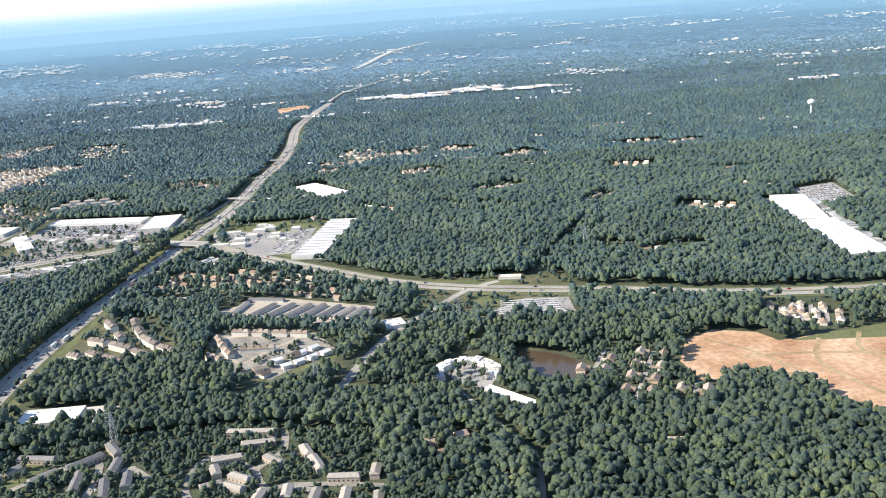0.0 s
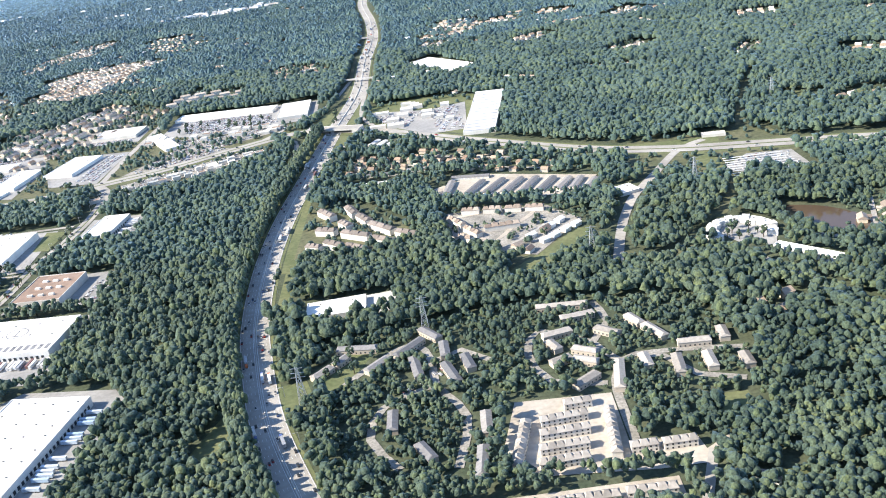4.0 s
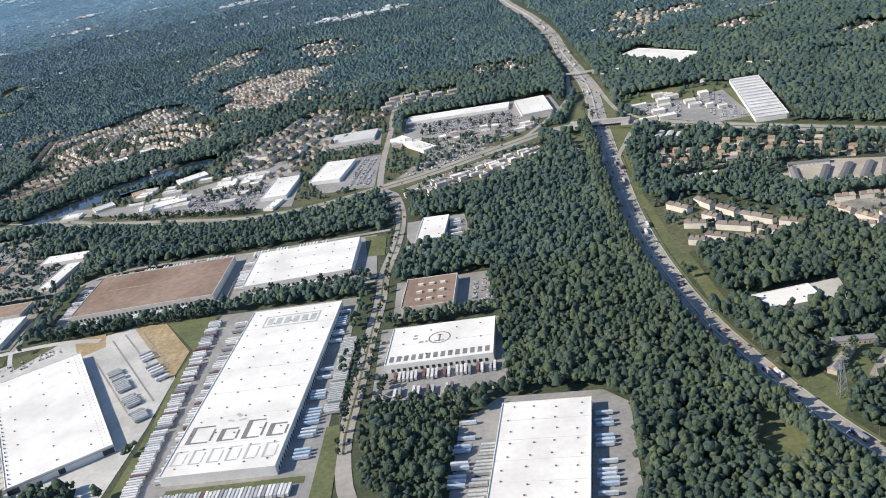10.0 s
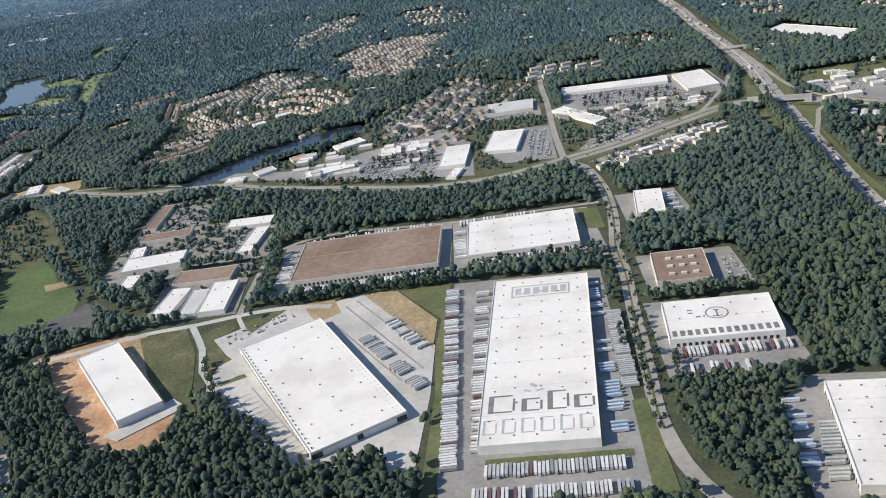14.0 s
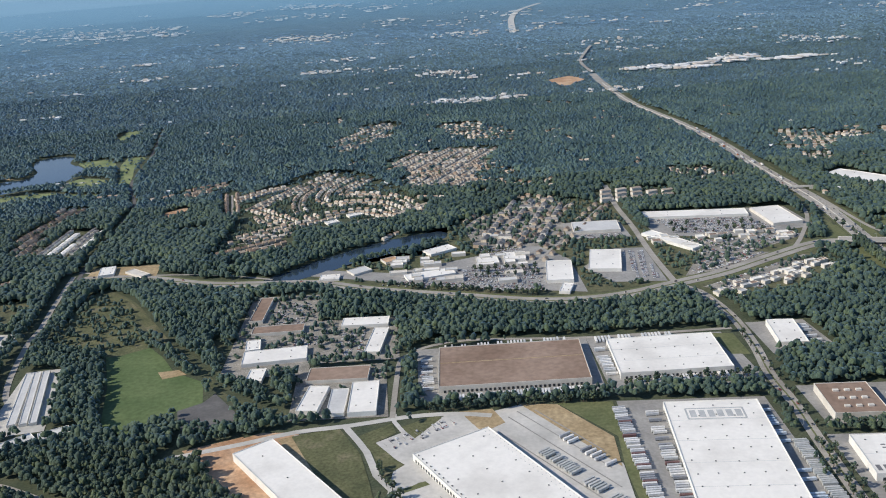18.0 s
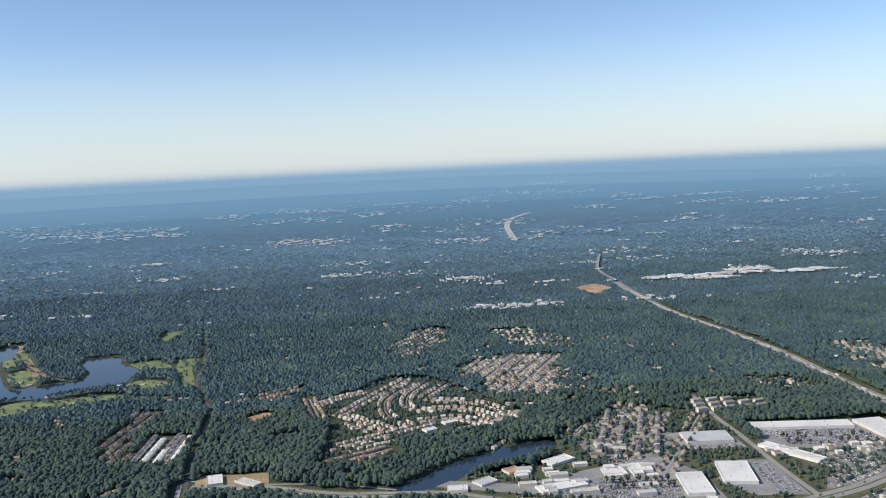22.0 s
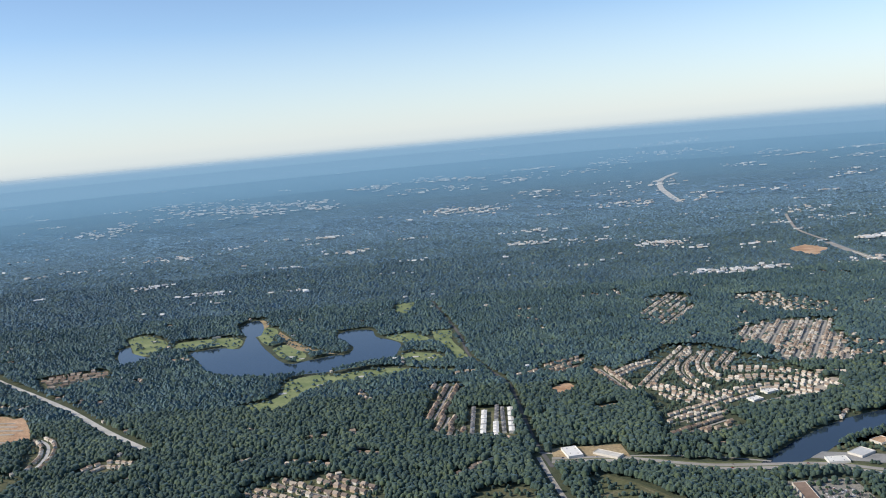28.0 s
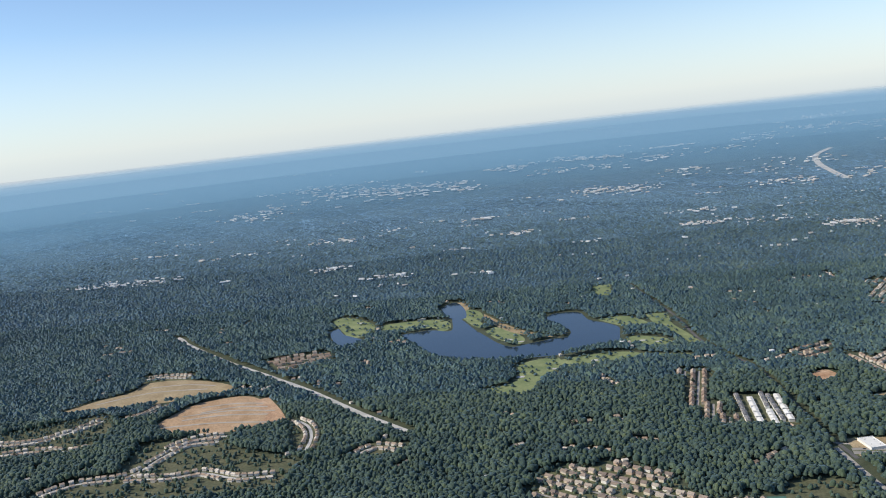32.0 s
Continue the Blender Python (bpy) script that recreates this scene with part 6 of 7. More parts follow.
for a, b, r in (((-837, 831), (-841, 766), M_ROOF), ((-828.6, 797), (-830.5, 760), M_ROOF), ((-814, 834), (-817, 768), M_ROOF), ((-846, 843), (-850, 770), M_GREYROOF), ((-825, 844), (-828, 803), M_GREYROOF), ((-821, 836), (-823, 770), M_GREYROOF), ((-848, 896), (-826, 890), M_ROOF)):
    for i in range(5):
        p, q = [(a[0] + (b[0] - a[0]) * k, a[1] + (b[1] - a[1]) * k) for k in (i / 5 + .01, i / 5 + .17)]
        block("terrace_block", p, q, 4.6 if r is M_ROOF else 3.4, 2.6, "terrace block with a bright white roof" if r is M_ROOF else "terrace block with a dark roof", r, M_WALL, .5, "terraces by the railway", 2)
field("terrace_court", [(-853, 846), (-812, 838), (-813, 758), (-854, 766)], "grass court between terraces", "ground", M_MEADOW, .05, 0)
block("motel", (70, 298), (82, 297), 3.4, 1.9, "low brown-roofed lodge under trees", M_SHINGLE, M_CREAM)
block("house", (-50, 213), (-44, 210), 3.4, 1.8, "long brown-roofed house beside a lawn", M_BROWNROOF, M_CREAM)
home(WHITE, 128, 301, 10, "small white house under trees", "scattered houses")


for _ in range(150):
    x, y = HOME_RNG.uniform(-1700, 420), HOME_RNG.uniform(690, 1360)
    turn = HOME_RNG.uniform(0, 180)
    for i in range(HOME_RNG.choice((1, 2, 3, 5))):
        px, py = x + i * 8 * math.cos(turn) + HOME_RNG.uniform(-3, 3), y + i * 8 * math.sin(turn) + HOME_RNG.uniform(-3, 3)
        ci, cj = int((px - MX0) / MSTEP), int((py - MY0) / MSTEP)
        if abs(px + 205) > 26 and 0 < cj < COVER.shape[1] and COVER[min(ci, COVER.shape[0] - 1), cj] > .9:
            cover([(px - 4, py + 2), (px + 4, py + 2), (px + 4, py - 10), (px - 4, py - 10)], .2, 0)
            home(WHITE + SMALL[:1], px, py, math.degrees(turn), "house half hidden by trees", "scattered houses")


def join_homes(rows, label, group, pale):
    """Houses too far off to pick apart: bodies in one mesh, roofs in another."""
    rows = np.array(rows)
    t = np.radians(rows[:, 2])
    body = thing("house_rows", box_mesh(np.c_[rows[:, :2], np.full(len(rows), .05), rows[:, 3:6], t], M_CREAM if pale else M_TANWALL), Matrix(), label, "houses", kind="stuff")
    unit = np.array([(-.5, -.5, 0), (.5, -.5, 0), (.5, .5, 0), (-.5, .5, 0), (-.42, 0, 1), (.42, 0, 1)])
    tris = np.array([(0, 1, 5), (0, 5, 4), (2, 3, 4), (2, 4, 5), (1, 2, 5), (3, 0, 4), (0, 3, 2), (0, 2, 1)])
    v = unit[None] * np.stack([rows[:, 3] + .5, rows[:, 4] + .5, rows[:, 6]], 1)[:, None]
    c, s = np.cos(t)[:, None], np.sin(t)[:, None]
    v = np.stack([v[..., 0] * c - v[..., 1] * s, v[..., 0] * s + v[..., 1] * c, v[..., 2]], -1) + np.c_[rows[:, :2], rows[:, 5] + .05][:, None]
    part("roof_rows", raw_mesh("roof_rows", v.reshape(-1, 3), (tris[None] + 6 * np.arange(len(rows))[:, None, None]).reshape(-1, 3), M_ROWROOF if not pale else M_PALEROOF), body)


for (group, pale), rows in JOINED.items():
    join_homes(rows, "rows of " + ("pale" if pale else "brown-roofed") + " " + group.split(",")[0], group, pale)
for o in PROTOS:
    for c in o.children_recursive:
        bpy.data.objects.remove(c)
    bpy.data.objects.remove(o)

# ---- trailers, cars, poles ----
def trailer_kind(skin):
    t = thing("trailer", box_mesh([(0, 0, .5, 6.3, 1.08, 1.25, 0)], skin), pose(0, 0, -50), "", "trailer")
    part("bogie", box_mesh([(2.1, 0, 0, 1.5, .95, .5, 0)], M_DARK), t)
    part("landing_leg", box_mesh([(-2.0, 0, 0, .25, .8, .5, 0)], M_METAL), t)
    return t


TRAILERS = [trailer_kind(M_TRAILER), trailer_kind(M_GREENTR), trailer_kind(M_BLUETR)]
TRUCK_RNG = random.Random(11)


def trailer_row(a, b, heading, pitch=1.55, kind=0, skip=.15, label="white box trailer parked in a row", group="parked trailers", joined=False):
    """Trailers side by side from a to b, each turned to the heading in degrees."""
    n, boxes = int(math.dist(a, b) / pitch), []
    for i in range(n):
        if TRUCK_RNG.random() < skip:
            continue
        k = (i + .5) / n
        x, y = a[0] + (b[0] - a[0]) * k, a[1] + (b[1] - a[1]) * k
        j = TRUCK_RNG.uniform(-.5, .5)
        c, s = math.cos(radians(heading)), math.sin(radians(heading))
        if joined:
            boxes += [(x + c * j, y + s * j, .6, 6.3, 1.08, 1.25, radians(heading)), (x + c * (j + 2), y + s * (j + 2), .14, 1.5, .95, .46, radians(heading))]
            continue
        t = copy_thing(TRAILERS[kind], pose(x + c * j, y + s * j, .14, 0, 0, heading + TRUCK_RNG.uniform(-1, 1)))
        tagged(t, label, "trailer", group)
    if joined:
        thing("trailer_rows", box_mesh(boxes, M_ROWTR), Matrix(), "row of white box trailers beside a warehouse", "trailers", kind="stuff")


trailer_row((-437, 432), (-441, 290), 178, 1.6, skip=.12, label="white box trailer along the yard edge")
trailer_row((-422.5, 425), (-429.5, 300), 177, 1.9, skip=.42, label="white box trailer backed to the dock")
trailer_row((-369.5, 420), (-377, 298), -3, 2.2, 2, .58, "pale blue trailer at the dock")
trailer_row((-364.5, 388), (-367.5, 328), -3, 1.45, 1, .06, "grey-green container in a tight row")
trailer_row((-428, 288), (-378, 283), 85, 1.45, 0, .08)
trailer_row((-433, 276), (-376, 270), 85, 1.45, 0, .12)
trailer_row((-437, 268), (-400, 265), 85, 1.6, 0, .3)
trailer_row((-480, 398), (-468, 377), 32, 1.6, 1, .05, "grey-green container in the new yard")
trailer_row((-465, 371), (-459, 362), 32, 1.6, 1, .05, "grey-green container in the new yard")
trailer_row((-457, 357), (-451, 349), 32, 1.6, 1, .05, "grey-green container in the new yard")
trailer_row((-469, 411), (-451, 381), 30, 3.0, 0, .2)
trailer_row((-343, 346), (-300, 342), 86, 1.7, 0, .2)
trailer_row((-345, 334), (-318, 331), 86, 1.9, 0, .35)
trailer_row((-313, 306), (-320, 268), 172, 2.4, 2, .5, "pale blue trailer beside the warehouse")
trailer_row((-306.5, 290), (-314.5, 256), 172, 1.9, 1, .3, "grey-green container beside the warehouse")
trailer_row((-264, 300), (-271, 252), -8, 2.3, 2, .3, "pale blue trailer at the dock")
trailer_row((-424, 457), (-372, 457), 88, 1.9, 0, .35, joined=True)
trailer_row((-432, 504), (-432, 464), 178, 1.9, 0, .3, joined=True)
trailer_row((-432, 514), (-385, 512), 88, 1.9, 0, .25, joined=True)
trailer_row((-520, 456), (-448, 454), 88, 1.6, 1, .1, "grey trailer along the brown warehouse", joined=True)
trailer_row((-520, 519), (-448, 517), 88, 1.9, 0, .3, joined=True)
trailer_row((-530, 510), (-531, 466), 178, 2.2, 0, .5, joined=True)
trailer_row((-311, 513), (-312, 486), 0, 1.9, 0, .3, joined=True)
trailer_row((258, 650), (252, 520), 0, 2.4, 0, .3, "white trailer at the depot", joined=True)
for o in TRAILERS:
    for c in list(o.children):
        bpy.data.objects.remove(c)
    bpy.data.objects.remove(o)

# traffic on the motorway, standing still
def car_kind(sx, h, name="car"):
    c = thing(name, box_mesh([(0, 0, .1, sx, .78, h * .55, 0)], M_CAR), pose(0, 0, -50), "", "car")
    part("cabin", box_mesh([(-.05, 0, .1 + h * .5, sx * .55, .7, h * .4, 0)], M_DARK), c, "dark glazed cabin")
    for x in (-sx * .3, sx * .3):
        part("axle", box_mesh([(x, 0, 0, .28, .8, .28, 0)], M_DARK), c)
    return c


def lorry_kind():
    c = thing("lorry", box_mesh([(.7, 0, .5, 5.6, 1.08, 1.3, 0)], M_TRAILER), pose(0, 0, -50), "", "lorry")
    part("cab", box_mesh([(-3.1, 0, .25, 1.4, 1.0, 1.15, 0)], M_CABROOF), c, "coloured tractor cab")
    part("bogie", box_mesh([(2.3, 0, 0, 1.5, .95, .5, 0)], M_DARK), c)
    part("cab_axle", box_mesh([(-2.6, 0, 0, 1.6, .95, .4, 0)], M_DARK), c)
    return c


CARS, LORRY = [car_kind(1.9, .62), car_kind(2.1, .72), car_kind(1.8, .6)], lorry_kind()
car_rng = random.Random(21)
lane_line = smooth_line(HWY[:13], 1.0)
for d in (-5.2, -4.0, -2.7, -1.4, 1.4, 2.7, 4.0, 5.2):
    side, k = offsets(lane_line, d), car_rng.randint(0, 20)
    while k < len(side) - 2:
        (x0, y0), (x1, y1) = side[k], side[k + 1]
        big = car_rng.random() < .1
        h = math.degrees(math.atan2(y1 - y0, x1 - x0)) + (180 if d > 0 else 0)
        ob = copy_thing(LORRY if big else car_rng.choice(CARS), pose(x0, y0, .27, 0, 0, h))
        tagged(ob, "articulated lorry with a white trailer on the motorway" if big else "car driving on the motorway", "lorry" if big else "car", "motorway traffic")
        k += car_rng.randint(9, 48) if y0 < 640 else car_rng.randint(16, 60)
for line, w in ((pkwy_line, 3.0), (ind_line, 1.6)):
    fine_line = smooth_line([line[i] for i in range(0, len(line), 4)], 1.0)
    for d in (-w, w):
        side, k = offsets(fine_line, d), car_rng.randint(0, 30)
        while k < len(side) - 2:
            (x0, y0), (x1, y1) = side[k], side[k + 1]
            if not -225 < x0 < -182:
                ob = copy_thing(car_rng.choice(CARS), pose(x0, y0, .37 if line is pkwy_line else .27, 0, 0, math.degrees(math.atan2(y1 - y0, x1 - x0))))
                tagged(ob, "car on the road between works", "car", "road traffic")
            k += car_rng.randint(20, 70)
for o in (*CARS, LORRY):
    for c in list(o.children):
        bpy.data.objects.remove(c)
    bpy.data.objects.remove(o)


def parked(poly, angle, gap=4.4, fill=.75, label="rows of parked cars"):
    """Rows of small parked cars over a lot, too many to count."""
    c, s = math.cos(radians(angle)), math.sin(radians(angle))
    u = [x * c + y * s for x, y in poly]
    v = [-x * s + y * c for x, y in poly]
    boxes, k, row = [], min(v) + 1, 0
    while k < max(v):
        us = np.arange(min(u), max(u), 1.15)
        ok = inside(us * c - k * s, us * s + k * c, poly)
        for uu, o in zip(us, ok):
            x, y = uu * c - k * s, uu * s + k * c
            if o and car_rng.random() < fill:
                boxes.append((x, y, .14, 1.9, .78, .5, radians(angle) + math.pi / 2))
                boxes.append((x, y, .6, 1.0, .7, .2, radians(angle) + math.pi / 2))
        row += 1
        k += 2.2 if row % 2 else gap
    thing("parked_cars", box_mesh(boxes, M_CARS), Matrix(), label, "cars", kind="stuff")


parked([(260, 686), (292, 698), (287, 636), (259, 630)], 5, 4.4, .7)
parked([(-338, 738), (-264, 726), (-252, 694), (-298, 688), (-326, 700)], -8)
parked([(-380, 668), (-364, 665), (-368, 606), (-382, 610)], 80)
parked([(-500, 655), (-446, 658), (-446, 624), (-500, 632)], -5)
parked([(-545, 634), (-450, 600), (-445, 612), (-520, 645)], -22, fill=.5)
parked([(-404, 712), (-370, 710), (-370, 702), (-404, 704)], -3)
parked([(-345, 584), (-258, 628), (-254, 616), (-310, 574)], 28, 9, .35)
parked([(-340, 688), (-300, 674), (-246, 686), (-242, 674), (-296, 642), (-326, 644)], 28, 6, .45)
parked([(-330, 634), (-300, 644), (-280, 640), (-322, 616), (-346, 608)], 28, 5, .5)
parked([(-560, 636), (-470, 604), (-440, 616), (-446, 650), (-520, 664)], -18, 6.5, .35)
parked([(-612, 556), (-592, 556), (-592, 542), (-614, 542)], 0, 5, .6)
parked([(-582, 556), (-568, 556), (-568, 520), (-582, 522)], 85, 5, .6)
parked([(-484, 700), (-452, 700), (-448, 688), (-482, 684)], 0, 4.4, .7)
parked([(-134, 660), (-114, 668), (-112, 604), (-130, 604)], 75, 4.4, .6)
parked([(-176, 672), (-140, 660), (-150, 632), (-166, 636)], -20, 5, .4)
parked([(-348, 329), (-318, 326), (-320, 316), (-350, 320)], -5, 4.4, .5)
parked([(-554, 418), (-524, 436), (-518, 430), (-548, 412)], 28, 5, .35)
parked([(-532, 356), (-516, 342), (-504, 320), (-522, 336)], -60, 6, .15)
parked([(-305, 428), (-299, 428), (-299, 402), (-306, 402)], 85, 4, .6)
parked([(-630, 615), (-606, 614), (-606, 578), (-628, 580)], 3, 5, .5)
parked([(-106, 248.6), (-90, 249), (-90, 247.2), (-106, 246.8)], 2, 9, .5)
parked([(-107, 241), (-92, 241.5), (-92, 239.6), (-107, 239)], 2, 9, .5)
parked([(-536, 505), (-530, 505), (-531, 470), (-536, 470)], 88, 4, .6)
parked([(-152, 286), (-134, 298), (-132, 292), (-150, 280)], 35, 5, .5)
parked([(15, 452), (33, 470), (55, 466), (55, 436)], -4, 3.4, .3)
parked([(-130, 480), (-60, 456), (-62, 452), (-132, 475)], -20, 5, .3)


# lattice pylons of the power line
def pylon(x, y, h=15.0):
    bm = bmesh.new()
    w0, w1 = 1.5, .3
    for sx in (-1, 1):
        for sy in (-1, 1):
            a, b = Vector((sx * w0, sy * w0, 0)), Vector((sx * w1, sy * w1, h))
            m = look((a + b) / 2, b)
            bmesh.ops.create_cube(bm, size=1, matrix=m @ Matrix.Diagonal((.14, .14, (b - a).length, 1)))
    for i in range(7):
        z0, z1 = h * i / 7, h * (i + 1) / 7
        k0, k1 = w0 + (w1 - w0) * i / 7, w0 + (w1 - w0) * (i + 1) / 7
        for s in (-1, 1):
            for a, b in (((-k0, s * k0, z0), (k1, s * k1, z1)), ((k0, s * k0, z0), (-k1, s * k1, z1)), ((s * k0, -k0, z0), (s * k1, k1, z1)), ((s * k0, k0, z0), (s * k1, -k1, z1))):
                a, b = Vector(a), Vector(b)
                bmesh.ops.create_cube(bm, size=1, matrix=look((a + b) / 2, b) @ Matrix.Diagonal((.09, .09, (b - a).length, 1)))
    tower = thing("pylon", to_mesh("pylon", bm, M_METAL), pose(x, y, 0), "grey steel lattice pylon above the trees", "pylon", "power line")
    for z in (.72, .84, .96):
        part("cross_arm", box_mesh([(0, 0, h * z, 5.2 - 3 * (z - .72), .16, .16, 0)], M_METAL), tower)
    return tower


for x, y in ((-185, 284), (-141, 325), (-67, 370), (-3, 438), (80, 562)):
    pylon(x, y)

# water tower
wt = thing("water_tower", box_mesh([(0, 0, 0, 1.4, 1.4, 16, 0)], M_WALL), pose(412, 1046, 0), "white water tower above far woods", "tower")
bm = bmesh.new()
bmesh.ops.create_uvsphere(bm, u_segments=16, v_segments=10, radius=4.2, matrix=Matrix.Translation((0, 0, 18)) @ Matrix.Diagonal((1, 1, .8, 1)))
part("tank", to_mesh("tank", bm, M_WALL, True), wt, "white rounded tank")

# lamp posts along the works road and motorway
def lamp(x, y, turn):
    p = thing("street_lamp", box_mesh([(0, 0, 0, .14, .14, 4.2, 0)], M_METAL), pose(x, y, .1, 0, 0, turn), "tall grey street lamp", "street lamp", "street lamps")
    part("arm", box_mesh([(.7, 0, 4.1, 1.5, .09, .09, 0)], M_METAL), p)
    part("lamp_head", box_mesh([(1.4, 0, 4.02, .5, .22, .1, 0)], M_METAL), p)
    return p


post = lamp(-349, 560, 0)
for i in range(1, 14):
    y = 560 - i * 20
    x = np.interp(y, [p[1] for p in IND[::-1]], [p[0] for p in IND[::-1]]) - 3.1
    copy_thing(post, pose(x, y, .1, 0, 0, 0))
for i in range(16):
    y = 260 + i * 30
    x = np.interp(y, [p[1] for p in HWY[:10]], [p[0] for p in HWY[:10]]) + 7.8
    copy_thing(post, pose(x, y, .1, 0, 0, 180))

# ---- single trees on streets, banks and lawns ----
def tree_kind(seed, h):
    """A street tree: tapered trunk, limbs, and a crown of many small tilted leaf clumps."""
    rng = random.Random(seed)
    t = thing("tree", None, pose(0, 0, -50), "", "tree")
    bm = bmesh.new()
    bmesh.ops.create_cone(bm, cap_ends=True, segments=6, radius1=.22, radius2=.1, depth=h * .55, matrix=Matrix.Translation((0, 0, h * .275)))
    for i in range(4):
        a = i * 1.6 + rng.random()
        p, q = Vector((0, 0, h * .35)), Vector((math.cos(a) * h * .22, math.sin(a) * h * .22, h * .62))
        bmesh.ops.create_cone(bm, cap_ends=False, segments=4, radius1=.09, radius2=.04, depth=(q - p).length, matrix=look((p + q) / 2, p))
    part("trunk", to_mesh("trunk", bm, M_BARK), t)
    bm = bmesh.new()
    for i in range(26):
        a, r, z = rng.uniform(0, 6.28), h * .3 * rng.random() ** .5, h * rng.uniform(.38, .98)
        r *= 1.15 - abs(z / h - .6) * 1.4
        s = h * rng.uniform(.07, .13)
        m = Matrix.Translation((math.cos(a) * r, math.sin(a) * r, z)) @ Euler((rng.random() * 3, rng.random() * 3, 0)).to_matrix().to_4x4() @ Matrix.Diagonal((s, s * .9, s * .7, 1))
        for v in bmesh.ops.create_icosphere(bm, subdivisions=1, radius=1, matrix=m)["verts"]:
            v.co += Vector([rng.uniform(-.3, .3) * s for _ in range(3)])
    part("crown", to_mesh("crown", bm, M_LEAF, True), t)
    return t


TREES = [tree_kind(i, h) for i, h in enumerate((4.2, 5.0, 3.4, 5.6))]
tree_rng = random.Random(3)


def plant(x, y, group="street trees", label="round leafy street tree"):
    t = copy_thing(tree_rng.choice(TREES), pose(x, y, 0.05, 0, 0, tree_rng.uniform(0, 360)))
    t.scale = (tree_rng.uniform(.8, 1.2),) * 3
    tagged(t, label, "tree", group)


def plant_line(line, step, jitter=.8, **k):
    for x, y in smooth_line(line, step):
        plant(x + tree_rng.uniform(-jitter, jitter), y + tree_rng.uniform(-jitter, jitter), **k)


plant_line([(-356.5, 386), (-359, 358), (-361, 330), (-363, 300)], 7)
plant_line([(-350.5, 420), (-351.5, 389), (-353.5, 360), (-355.5, 330)], 8)
plant_line([(-348, 505), (-349.5, 460), (-349, 430)], 9)
plant_line([(-428, 455), (-360, 455)], 3.6)
plant_line([(-532, 450), (-440, 447)], 3.4, 1.5)
plant_line([(-530, 446), (-444, 443)], 3.4, 1.5)
plant_line([(-556, 396), (-549, 372), (-535, 352), (-522, 338), (-508, 316)], 3.6, 1.6)
plant_line([(-340, 394), (-300, 392)], 4)
plant_line([(-346, 345), (-349, 325)], 3)
plant_line([(-330, 700), (-262, 690)], 6, 2)
plant_line([(-330, 716), (-262, 706)], 7, 2)
plant_line([(-490, 648), (-448, 644)], 5, 1)
plant_line([(-490, 636), (-448, 632)], 5, 1)
plant_line([(-540, 626), (-455, 594)], 4, 1.2)
plant_line([(-205, 690), (-205, 660)], 8, 2, group="verge trees", label="small tree on the interchange lawn")
for x, y in ((-668, 452), (-690, 445)):
    plant(x, y, "field trees", "lone tree beside the sports field")
for x, y in ((-175, 305), (-168, 300), (-170, 310), (-164, 316), (-178, 299)):
    plant(x, y, "lawn trees", "tree on the lawn between blocks")
for _ in range(130):
    p = HOME_RNG.choice(PLACED)
    plant(p[0] + tree_rng.uniform(-5, 5), p[1] + tree_rng.uniform(-5, 5), "garden trees", "leafy garden tree between houses")
for x, y in ((-5, 374), (-2, 379), (3, 376), (1, 370), (-4, 367), (5, 371), (-8, 371), (0, 364), (6, 366)):
    plant(x, y, "courtyard trees", "tree in the courtyard of the crescent building")
for o in TREES:
    for c in list(o.children):
        bpy.data.objects.remove(c)
    bpy.data.objects.remove(o)

# ---- the woods ----
wood_rng = np.random.default_rng(4)
ICO = bmesh.new()
bmesh.ops.create_icosphere(ICO, subdivisions=1, radius=1)
ICO_V = np.array([v.co for v in ICO.verts])
ICO_F = np.array([[v.index for v in f.verts] for f in ICO.faces if min(v.co.z for v in f.verts) > -.9])   # no undersides
ICO.free()
# two spare crowns for trees further off: a rounded spire with two rings, and a plain tuft
ring = np.linspace(0, 2 * np.pi, 5)[:-1]
SPIRE_V = np.concatenate([[(0, 0, .95)], np.stack([.8 * np.cos(ring), .8 * np.sin(ring), np.full(4, .48)], 1), np.stack([1.05 * np.cos(ring + .78), 1.05 * np.sin(ring + .78), np.full(4, -.6)], 1)])
SPIRE_F = np.array([f for i in range(4) for f in ((0, 1 + i, 1 + (i + 1) % 4), (1 + i, 5 + i, 1 + (i + 1) % 4), (5 + i, 5 + (i + 1) % 4, 1 + (i + 1) % 4))])
ring = np.linspace(0, 2 * np.pi, 7)[:-1]
TUFT_V = np.concatenate([[(0, 0, .75)], np.stack([np.cos(ring), np.sin(ring), np.tile([-.1, -.55], 3)], 1)])
TUFT_F = np.array([(0, 1 + i, 1 + (i + 1) % 6) for i in range(6)])


